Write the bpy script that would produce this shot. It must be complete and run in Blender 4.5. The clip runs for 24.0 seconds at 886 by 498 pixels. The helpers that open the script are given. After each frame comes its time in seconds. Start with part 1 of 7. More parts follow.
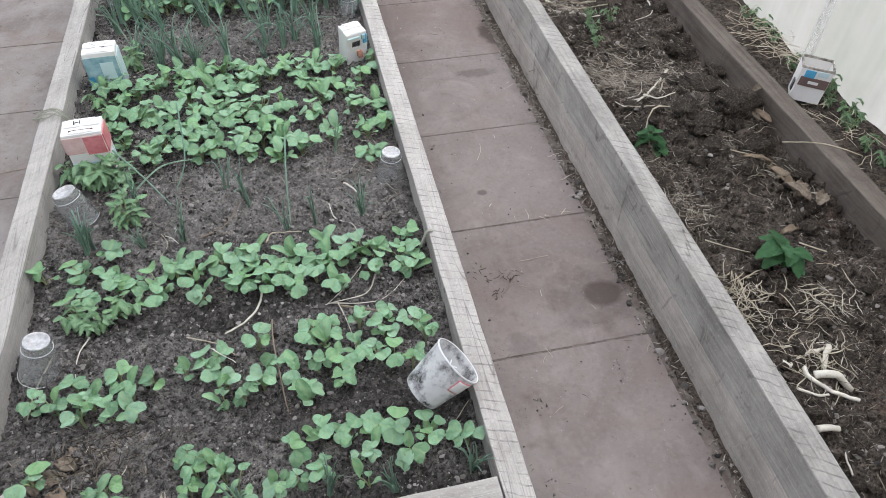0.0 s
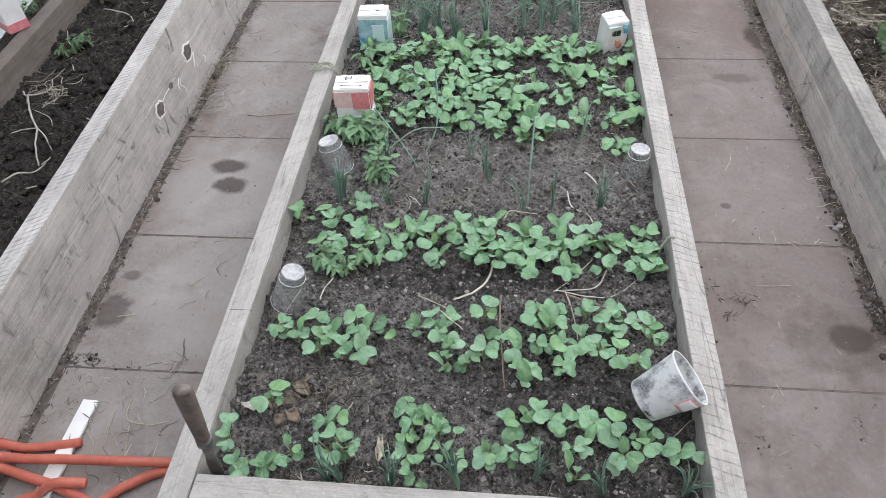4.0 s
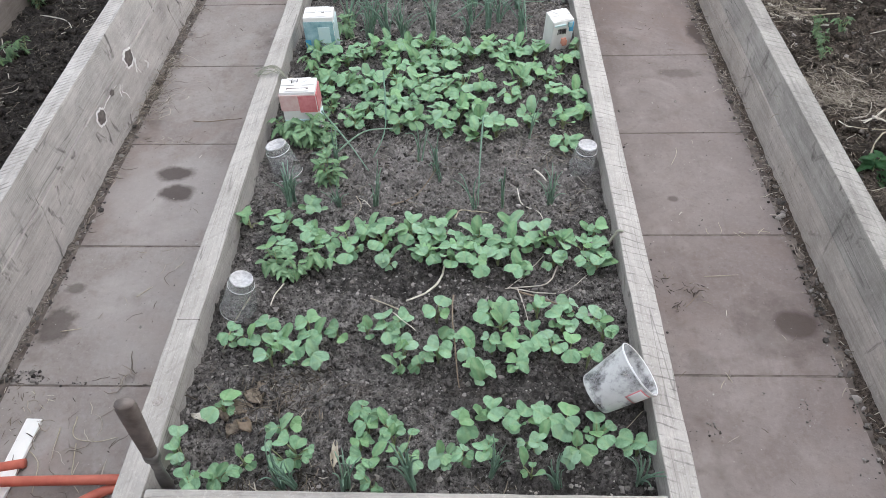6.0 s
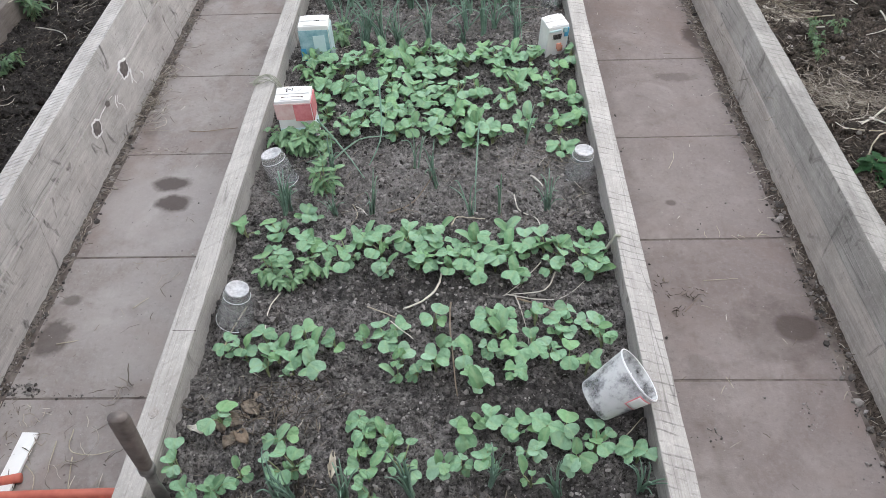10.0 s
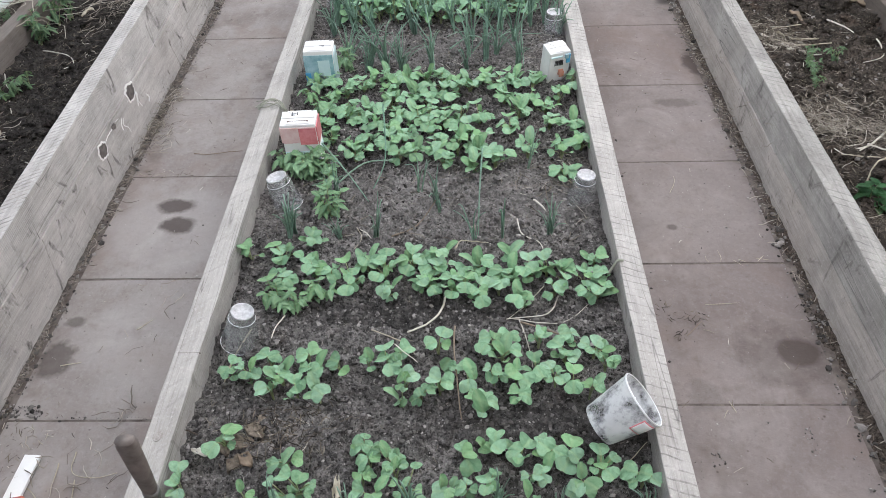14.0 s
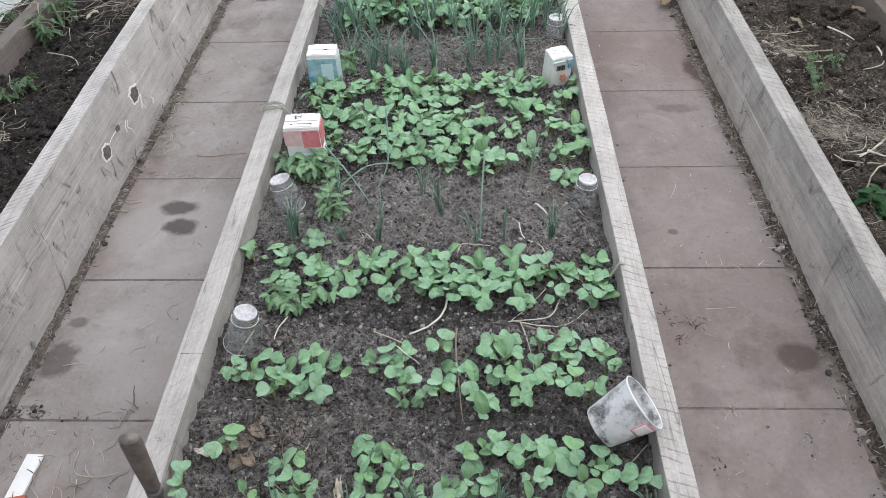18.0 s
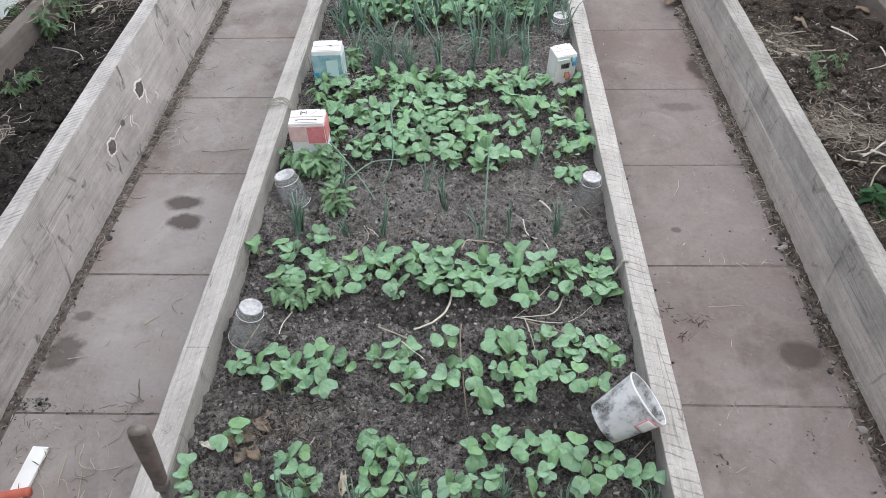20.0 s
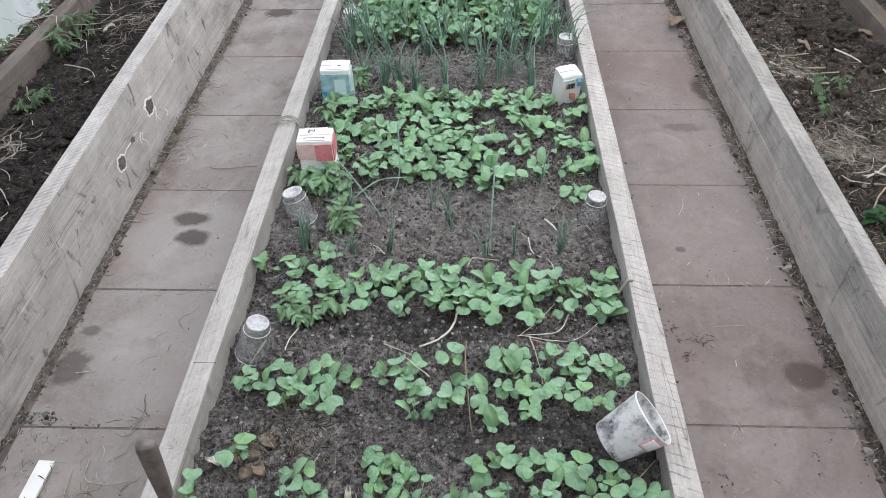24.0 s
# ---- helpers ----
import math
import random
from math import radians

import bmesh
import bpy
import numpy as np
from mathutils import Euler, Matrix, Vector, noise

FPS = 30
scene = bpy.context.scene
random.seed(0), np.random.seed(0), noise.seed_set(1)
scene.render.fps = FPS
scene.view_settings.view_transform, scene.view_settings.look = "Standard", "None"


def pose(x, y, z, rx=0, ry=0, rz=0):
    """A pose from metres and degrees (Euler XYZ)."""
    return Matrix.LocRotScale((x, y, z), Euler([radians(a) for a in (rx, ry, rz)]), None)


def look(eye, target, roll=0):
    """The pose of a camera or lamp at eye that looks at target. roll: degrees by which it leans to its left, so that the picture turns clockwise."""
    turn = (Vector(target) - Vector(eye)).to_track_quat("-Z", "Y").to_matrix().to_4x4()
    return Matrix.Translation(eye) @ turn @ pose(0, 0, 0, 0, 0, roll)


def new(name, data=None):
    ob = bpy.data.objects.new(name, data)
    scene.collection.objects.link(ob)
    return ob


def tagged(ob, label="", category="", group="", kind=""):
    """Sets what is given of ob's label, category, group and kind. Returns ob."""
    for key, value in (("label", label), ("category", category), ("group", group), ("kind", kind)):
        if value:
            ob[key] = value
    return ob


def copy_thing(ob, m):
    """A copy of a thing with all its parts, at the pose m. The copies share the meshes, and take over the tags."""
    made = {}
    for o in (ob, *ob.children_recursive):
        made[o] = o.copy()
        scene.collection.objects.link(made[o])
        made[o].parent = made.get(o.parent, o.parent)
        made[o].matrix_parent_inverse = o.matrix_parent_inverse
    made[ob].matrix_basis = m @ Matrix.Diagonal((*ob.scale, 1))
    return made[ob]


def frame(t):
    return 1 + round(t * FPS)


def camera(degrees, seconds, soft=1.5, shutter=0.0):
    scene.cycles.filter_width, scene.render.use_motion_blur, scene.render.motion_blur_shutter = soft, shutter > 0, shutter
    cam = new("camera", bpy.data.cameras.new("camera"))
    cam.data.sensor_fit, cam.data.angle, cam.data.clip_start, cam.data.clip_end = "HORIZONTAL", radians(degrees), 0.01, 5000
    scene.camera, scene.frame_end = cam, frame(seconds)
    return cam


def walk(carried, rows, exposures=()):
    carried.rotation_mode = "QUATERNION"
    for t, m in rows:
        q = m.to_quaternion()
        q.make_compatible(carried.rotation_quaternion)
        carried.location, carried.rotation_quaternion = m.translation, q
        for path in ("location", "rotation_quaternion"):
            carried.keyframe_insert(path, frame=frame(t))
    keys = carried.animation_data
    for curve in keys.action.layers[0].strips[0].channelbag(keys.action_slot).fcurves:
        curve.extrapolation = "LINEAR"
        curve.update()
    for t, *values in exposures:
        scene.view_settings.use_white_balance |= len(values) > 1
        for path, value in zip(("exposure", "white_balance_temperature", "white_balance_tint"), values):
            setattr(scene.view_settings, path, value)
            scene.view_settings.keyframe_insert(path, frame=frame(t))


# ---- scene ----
EXPOSURE, SKY_STRENGTH, SUN_STRENGTH = 2.27, 0.14, 1.4
cam = camera(64.70, 24.0, soft=0.8)
PATH = [
    (0.0, 0.1793, 0.0860, 1.2696, 43.205, -0.650, -12.503),
    (0.5, 0.1748, 0.0856, 1.2696, 43.069, -0.601, -12.227),
    (1.0, 0.1607, 0.0877, 1.2680, 43.035, -0.245, -10.530),
    (1.5, 0.1401, 0.0942, 1.2593, 42.361, -0.191, -7.068),
    (2.0, 0.1091, 0.0962, 1.2605, 42.433, 0.802, -2.254),
    (2.5, 0.0785, 0.1003, 1.2614, 41.448, 2.512, 1.808),
    (4.5, 0.0588, 0.0994, 1.2670, 42.771, 2.705, 5.168),
    (4.6, 0.0618, 0.1003, 1.2640, 42.779, 2.548, 4.590),
    (4.8, 0.0624, 0.1006, 1.2632, 42.781, 2.500, 4.460),
    (5.0, 0.0656, 0.1014, 1.2604, 42.787, 2.362, 4.000),
    (5.5, 0.0708, 0.1010, 1.2596, 42.735, 1.912, 2.925),
    (6.0, 0.0824, 0.1029, 1.2606, 42.430, 1.759, 1.594),
    (6.5, 0.0839, 0.1010, 1.2585, 41.709, 1.711, 0.805),
    (7.0, 0.0823, 0.1043, 1.2576, 41.322, 1.520, 0.903),
    (7.5, 0.0843, 0.1023, 1.2602, 41.561, 0.836, 0.297),
    (8.0, 0.0905, 0.1033, 1.2603, 42.452, 1.327, -0.022),
    (8.5, 0.0980, 0.0994, 1.2596, 42.957, 2.231, 0.024),
    (9.0, 0.0991, 0.1031, 1.2584, 42.952, 2.429, 0.336),
    (9.5, 0.0927, 0.1035, 1.2546, 43.054, 2.334, 0.597),
    (10.0, 0.0902, 0.1096, 1.2556, 42.943, 2.290, 1.099),
    (10.5, 0.0840, 0.1136, 1.2637, 43.105, 2.547, 1.546),
    (11.0, 0.0842, 0.1090, 1.2776, 45.324, 2.383, 1.489),
    (11.5, 0.0877, 0.1047, 1.2773, 45.221, 2.187, 0.856),
    (13.5, 0.0762, 0.1057, 1.2714, 45.037, 2.033, 1.262),
    (14.0, 0.0777, 0.1061, 1.2672, 44.667, 1.997, 1.158),
    (14.5, 0.0763, 0.1074, 1.2662, 44.570, 1.915, 0.995),
    (15.0, 0.0684, 0.1076, 1.2733, 44.690, 1.901, 1.571),
    (15.5, 0.0626, 0.0968, 1.2745, 45.467, 1.899, 1.710),
    (16.0, 0.0631, 0.0959, 1.2764, 45.269, 1.401, 1.222),
    (16.5, 0.0583, 0.0899, 1.2741, 45.561, 1.277, 1.245),
    (17.0, 0.0588, 0.0881, 1.2742, 45.553, 1.873, 1.732),
    (17.5, 0.0671, 0.0890, 1.2742, 45.309, 2.035, 1.556),
    (18.0, 0.0728, 0.0972, 1.2695, 45.075, 1.731, 1.400),
    (18.5, 0.0762, 0.0993, 1.2686, 44.848, 1.927, 1.497),
    (20.5, 0.0597, 0.0860, 1.2714, 45.043, 1.304, 1.665),
    (21.0, 0.0630, 0.0842, 1.2708, 45.348, 1.355, 1.459),
    (21.5, 0.0672, 0.0874, 1.2723, 45.409, 1.709, 1.520),
    (22.0, 0.0671, 0.0902, 1.2732, 45.301, 1.728, 1.552),
    (22.5, 0.0674, 0.0906, 1.2746, 45.337, 1.851, 1.829),
    (23.0, 0.0593, 0.0874, 1.2799, 45.938, 1.610, 2.642),
    (23.5, 0.0556, 0.0826, 1.2805, 46.386, 1.637, 3.333),
    (24.0, 0.0584, 0.0827, 1.2798, 46.347, 1.343, 2.190),
]
walk(cam, [(t, pose(x, y, z, rx, ry, rz)) for t, x, y, z, rx, ry, rz in PATH],
     exposures=[(0.0, EXPOSURE, 6100, 26), (24.0, EXPOSURE, 6100, 26)])

# ---- daylight under a bright overcast sky, softened by the greenhouse film ----
world = bpy.data.worlds.new("world")
scene.world = world
world.use_nodes = True
wt = world.node_tree
sky = wt.nodes.new("ShaderNodeTexSky")
sky.sky_type = "NISHITA"
sky.sun_disc = False
sky.sun_elevation, sky.sun_rotation = radians(48), radians(59)
sky.dust_density = 2.0
sky.air_density = 0.8
cloud = wt.nodes.new("ShaderNodeMixRGB")
cloud.inputs[0].default_value = 0.6
cloud.inputs[2].default_value = (3.0, 3.05, 3.1, 1)
wt.links.new(sky.outputs[0], cloud.inputs[1])
wt.links.new(cloud.outputs[0], wt.nodes["Background"].inputs[0])
wt.nodes["Background"].inputs[1].default_value = SKY_STRENGTH
sun_data = bpy.data.lights.new("sun", "SUN")
sun_data.energy, sun_data.angle, sun_data.color = SUN_STRENGTH, radians(25), (1.0, 0.96, 0.91)
sun = new("sun", sun_data)
sun.matrix_world = look((3.6, 3.4, 4.6), (0, 1.2, 0))


# ---- materials ----
class Nodes:
    """A node material under construction; each method returns a socket."""

    def __init__(self, name):
        self.m = bpy.data.materials.new(name)
        self.m.use_nodes = True
        self.t = self.m.node_tree
        self.t.nodes.clear()
        self.out = self.t.nodes.new("ShaderNodeOutputMaterial")
        self.b = self.t.nodes.new("ShaderNodeBsdfPrincipled")
        self.t.links.new(self.b.outputs[0], self.out.inputs[0])
        self.co = self.t.nodes.new("ShaderNodeTexCoord").outputs["Object"]

    def put(self, socket, value):
        if isinstance(value, bpy.types.NodeSocket):
            self.t.links.new(value, socket)
        elif isinstance(value, tuple) and len(value) == 3 and socket.type == "RGBA":
            socket.default_value = (*value, 1)
        else:
            socket.default_value = value

    def scaled(self, sx=1, sy=1, sz=1, rz=0, vec=None):
        n = self.t.nodes.new("ShaderNodeMapping")
        self.put(n.inputs["Vector"], vec or self.co)
        n.inputs["Scale"].default_value = (sx, sy, sz)
        n.inputs["Rotation"].default_value = (0, 0, radians(rz))
        return n.outputs[0]

    def noise(self, scale, detail=4, rough=0.6, vec=None, warp=0.0):
        n = self.t.nodes.new("ShaderNodeTexNoise")
        self.put(n.inputs["Vector"], vec or self.co)
        n.inputs["Scale"].default_value, n.inputs["Detail"].default_value = scale, detail
        n.inputs["Roughness"].default_value, n.inputs["Distortion"].default_value = rough, warp
        return n.outputs["Fac"]

    def wave(self, scale, warp, detail=2, vec=None, direction="X"):
        n = self.t.nodes.new("ShaderNodeTexWave")
        n.bands_direction = direction
        self.put(n.inputs["Vector"], vec or self.co)
        n.inputs["Scale"].default_value, n.inputs["Distortion"].default_value = scale, warp
        n.inputs["Detail"].default_value = detail
        return n.outputs["Fac"]

    def cells(self, scale, vec=None, feature="F1"):
        n = self.t.nodes.new("ShaderNodeTexVoronoi")
        n.feature = feature
        self.put(n.inputs["Vector"], vec or self.co)
        n.inputs["Scale"].default_value = scale
        return n.outputs["Distance"]

    def ramp(self, fac, *stops):
        n = self.t.nodes.new("ShaderNodeValToRGB")
        self.put(n.inputs[0], fac)
        e = n.color_ramp.elements
        while len(e) < len(stops):
            e.new(0.5)
        for el, (p, c) in zip(e, stops):
            el.position = p
            el.color = (c, c, c, 1) if isinstance(c, (int, float)) else (*c, 1)
        return n.outputs[0]

    def mix(self, fac, a, b, how="MIX"):
        n = self.t.nodes.new("ShaderNodeMixRGB")
        n.blend_type = how
        for s, v in zip(n.inputs, (fac, a, b)):
            self.put(s, v)
        return n.outputs[0]

    def math(self, how, a, b=0.0, c=0.0):
        n = self.t.nodes.new("ShaderNodeMath")
        n.operation = how
        for s, v in zip(n.inputs, (a, b, c)):
            self.put(s, v)
        return n.outputs[0]

    def axis(self, which, vec=None):
        n = self.t.nodes.new("ShaderNodeSeparateXYZ")
        self.put(n.inputs[0], vec or self.co)
        return n.outputs[which]

    def up(self):
        n = self.t.nodes.new("ShaderNodeNewGeometry")
        return self.axis(2, n.outputs["Normal"])

    def each(self):
        return self.t.nodes.new("ShaderNodeObjectInfo").outputs["Random"]

    def island(self):
        return self.t.nodes.new("ShaderNodeNewGeometry").outputs["Random Per Island"]

    def spot(self, x, y, rx, ry, ragged=0.5, grain=18):
        """A ragged blot on a level surface, 1 inside and 0 outside."""
        dx = self.math("DIVIDE", self.math("SUBTRACT", self.axis(0), x), rx)
        dy = self.math("DIVIDE", self.math("SUBTRACT", self.axis(1), y), ry)
        d = self.math("SQRT", self.math("ADD", self.math("MULTIPLY", dx, dx), self.math("MULTIPLY", dy, dy)))
        d = self.math("ADD", d, self.math("MULTIPLY", self.math("SUBTRACT", self.noise(grain), 0.5), ragged * 2))
        return self.ramp(d, (0.62, 1), (1.0, 0))

    def bump(self, height, distance=0.002, strength=1.0):
        n = self.t.nodes.new("ShaderNodeBump")
        n.inputs["Strength"].default_value, n.inputs["Distance"].default_value = strength, distance
        self.put(n.inputs["Height"], height)
        self.t.links.new(n.outputs[0], self.b.inputs["Normal"])

    def done(self, color, rough=0.8, metal=0.0, spec=0.3):
        self.put(self.b.inputs["Base Color"], color)
        self.put(self.b.inputs["Roughness"], rough)
        self.b.inputs["Metallic"].default_value = metal
        self.b.inputs["Specular IOR Level"].default_value = spec
        return self.m


def weathered_board(name, dark, light, saw=0.5, saw_turn=62, saw_scale=16, dirt=0.4, warm=(0.30, 0.27, 0.24), hatch=0.18, stain=0.5, edge=(0.90, 0.985), crack=0.55):
    """Grey sawn timber along y: grain, slanting saw marks on top, upright ones on the faces, blotches and stains."""
    n = Nodes(name)
    grain = n.noise(1.0, 6, 0.7, n.scaled(70, 3, 70), 0.8)
    fine = n.noise(1.0, 4, 0.7, n.scaled(380, 22, 380), 0.5)
    blotch = n.noise(7.0, 6, 0.68, None, 0.4)
    speck = n.noise(160, 4, 0.75)
    base = n.mix(n.ramp(n.math("ADD", n.math("MULTIPLY", grain, 0.45), n.math("MULTIPLY", blotch, 0.55)), (0.36, 0), (0.64, 1)), dark, light)
    base = n.mix(n.math("MULTIPLY", n.ramp(n.noise(3.3, 5, 0.6), (0.46, 0), (0.70, 1)), dirt), base, warm)
    base = n.mix(n.math("MULTIPLY", n.ramp(fine, (0.52, 0), (0.72, 1)), 0.40), base, tuple(c * 0.55 for c in dark))
    base = n.mix(n.math("MULTIPLY", n.ramp(speck, (0.54, 0), (0.70, 1)), 0.35), base, tuple(min(0.75, c * 1.35) for c in light))
    top = n.ramp(n.up(), (0.6, 0), (0.8, 1))
    side = n.math("SUBTRACT", 1.0, top)
    marks = n.ramp(n.wave(saw_scale, 3.0, 3, n.scaled(1, 1, 0.0, saw_turn)), (edge[0], 0), (edge[1], 1))
    patch = n.ramp(n.noise(24, 4, 0.75), (0.40, 0), (0.60, 1))
    marks = n.math("MULTIPLY", n.math("MULTIPLY", marks, patch), top)
    lines = n.ramp(n.wave(55, 2.5, 3, n.scaled(0, 1, 0.18), "Y"), (0.60, 0), (1.0, 1))
    lines = n.math("MULTIPLY", n.math("MULTIPLY", lines, n.ramp(n.noise(9, 4, 0.7), (0.45, 0), (0.65, 1))), side)
    allm = n.math("ADD", n.math("MULTIPLY", marks, saw), n.math("MULTIPLY", lines, hatch))
    base = n.mix(allm, base, tuple(c * 0.30 for c in dark))
    vein = n.math("ABSOLUTE", n.math("SUBTRACT", n.noise(1.0, 2, 0.5, n.scaled(26, 0.9, 26), 0.6), 0.5))
    split = n.math("MULTIPLY", n.ramp(vein, (0.0015, 1), (0.0065, 0)), n.ramp(n.noise(3.1, 2, 0.5), (0.42, 0), (0.56, 1)))
    base = n.mix(n.math("MULTIPLY", split, crack), base, tuple(c * 0.18 for c in dark))
    drop = n.ramp(n.noise(1.0, 4, 0.6, n.scaled(8, 17, 8), 1.6), (0.60, 0), (0.72, 1))
    base = n.mix(n.math("MULTIPLY", n.math("MULTIPLY", drop, side), stain), base, (0.075, 0.066, 0.060))
    specks = n.ramp(n.cells(48), (0.05, 1), (0.17, 0))
    base = n.mix(n.math("MULTIPLY", specks, n.math("MULTIPLY", n.ramp(n.noise(7), (0.5, 0), (0.7, 1)), 0.8)), base, (0.05, 0.044, 0.040))
    h = n.math("SUBTRACT", n.math("ADD", n.math("MULTIPLY", grain, 0.6), n.math("ADD", n.math("MULTIPLY", fine, 0.5), n.math("MULTIPLY", speck, 0.3))), allm)
    n.bump(h, 0.0022, 0.9)
    return n.done(base, n.ramp(grain, (0.3, 0.95), (0.7, 0.8)))


BED_WOOD = weathered_board("pale sawn board", (0.31, 0.288, 0.268), (0.555, 0.528, 0.497), saw=0.50, saw_turn=-70, saw_scale=17, crack=0.5, warm=(0.36, 0.335, 0.315))
BED_WOOD_SMOOTH = weathered_board("pale smoother board", (0.315, 0.294, 0.272), (0.525, 0.50, 0.468), saw=0.15, saw_turn=45, saw_scale=9, warm=(0.42, 0.395, 0.37))
GREY_WOOD = weathered_board("grey weathered plank", (0.33, 0.306, 0.286), (0.65, 0.617, 0.587), saw=0.60, saw_turn=53, saw_scale=25, dirt=0.55, warm=(0.38, 0.345, 0.32), hatch=0.42, stain=0.7, edge=(0.74, 0.97))
GREY_WOOD_LOW = weathered_board("grey mottled plank", (0.27, 0.250, 0.232), (0.58, 0.545, 0.515), saw=0.0, dirt=0.7, warm=(0.44, 0.40, 0.375), hatch=0.06, stain=0.95, crack=0.35)
# Dirt plus the shade of the path-facing side, put into a darker grey.
GREY_WOOD_RIGHT = weathered_board("grey plank with dirt and shade", (0.19, 0.180, 0.170), (0.45, 0.430, 0.405), hatch=0.05, saw=0.45, saw_turn=-58, saw_scale=15, dirt=0.6, warm=(0.33, 0.305, 0.28), stain=0.6, crack=0.8)
LOW_WOOD = weathered_board("damp lower plank", (0.27, 0.247, 0.226), (0.54, 0.502, 0.466), saw=0.0, dirt=0.65, warm=(0.39, 0.335, 0.30), hatch=0.05, stain=0.6)
MOULD_WOOD = weathered_board("wet mouldy board", (0.080, 0.066, 0.057), (0.190, 0.162, 0.142), saw=0.0, dirt=0.7, warm=(0.11, 0.088, 0.072), stain=0.9)
BROWN_WOOD = weathered_board("damp brown board", (0.125, 0.105, 0.092), (0.25, 0.217, 0.192), saw=0.0, dirt=0.6, warm=(0.17, 0.135, 0.11), stain=0.8)


def soil_material(name, dark, light, rust=0.2, darker=(), dry=()):
    n = Nodes(name)
    big = n.noise(7, 5, 0.65)
    mid = n.noise(60, 5, 0.7)
    tiny = n.noise(320, 3, 0.7)
    base = n.mix(n.ramp(mid, (0.32, 0), (0.7, 1)), dark, light)
    base = n.mix(n.math("MULTIPLY", n.ramp(big, (0.45, 0), (0.7, 1)), 0.5), base, tuple(c * 1.35 for c in light))
    base = n.mix(n.math("MULTIPLY", n.ramp(n.noise(11, 4), (0.55, 0), (0.72, 1)), rust), base, (0.15, 0.085, 0.055))
    base = n.mix(n.math("MULTIPLY", n.ramp(tiny, (0.58, 0), (0.75, 1)), 0.25), base, tuple(c * 2.0 for c in light))
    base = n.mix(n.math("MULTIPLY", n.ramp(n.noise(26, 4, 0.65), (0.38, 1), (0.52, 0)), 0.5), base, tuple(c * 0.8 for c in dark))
    base = n.mix(n.ramp(n.cells(130), (0.03, 0.9), (0.10, 0)), base, tuple(c * 3.2 for c in light))
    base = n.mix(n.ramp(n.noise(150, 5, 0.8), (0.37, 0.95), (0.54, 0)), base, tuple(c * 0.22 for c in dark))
    base = n.mix(n.ramp(n.noise(230, 5, 0.8, n.scaled(1, 1, 1, 31)), (0.56, 0), (0.76, 0.5)), base, tuple(c * 2.0 for c in light))
    for x, y, rx, ry in dry:
        base = n.mix(n.math("MULTIPLY", n.spot(x, y, rx, ry, 0.5, 8), 0.22), base, tuple(c * 1.15 for c in light))
    # ragged ellipses mixed towards a deeper soil colour
    for x, y, rx, ry in darker:
        base = n.mix(n.math("MULTIPLY", n.spot(x, y, rx, ry, 0.7, 9), 0.55), base, tuple(c * 0.6 for c in dark))
    n.bump(n.math("ADD", n.math("MULTIPLY", mid, 0.8), n.math("MULTIPLY", tiny, 0.6)), 0.010, 1.0)
    return n.done(base, 0.95, spec=0.15)


SOIL = soil_material("garden soil", (0.042, 0.038, 0.036), (0.345, 0.322, 0.306), darker=((0.20, 0.775, 0.26, 0.075), (0.0, 1.045, 0.34, 0.05), (0.25, 0.60, 0.2, 0.05)),
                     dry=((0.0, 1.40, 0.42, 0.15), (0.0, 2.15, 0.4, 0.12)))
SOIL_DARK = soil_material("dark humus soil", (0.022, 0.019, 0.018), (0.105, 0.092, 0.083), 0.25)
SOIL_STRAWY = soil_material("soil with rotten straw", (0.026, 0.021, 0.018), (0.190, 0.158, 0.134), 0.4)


def clod_material():
    n = Nodes("soil crumb")
    base = n.ramp(n.island(), (0.0, (0.032, 0.029, 0.027)), (0.7, (0.175, 0.162, 0.152)), (0.95, (0.33, 0.307, 0.289)), (1.0, (0.38, 0.355, 0.335)))
    n.bump(n.noise(260, 4, 0.7), 0.002, 1.0)
    return n.done(base, 0.95, spec=0.15)


CLOD = clod_material()


def manure_material():
    n = Nodes("dark rotted manure")
    fib = n.noise(1.0, 6, 0.75, n.scaled(60, 160, 90, 25), 1.5)
    base = n.mix(n.ramp(fib, (0.35, 0), (0.68, 1)), (0.016, 0.013, 0.011), (0.098, 0.080, 0.066))
    base = n.mix(n.ramp(n.noise(210, 4, 0.75), (0.54, 0), (0.72, 0.8)), base, (0.30, 0.26, 0.21))
    n.bump(n.math("ADD", fib, n.noise(180, 4, 0.7)), 0.008, 1.0)
    return n.done(base, 0.92, spec=0.2)


MANURE = manure_material()



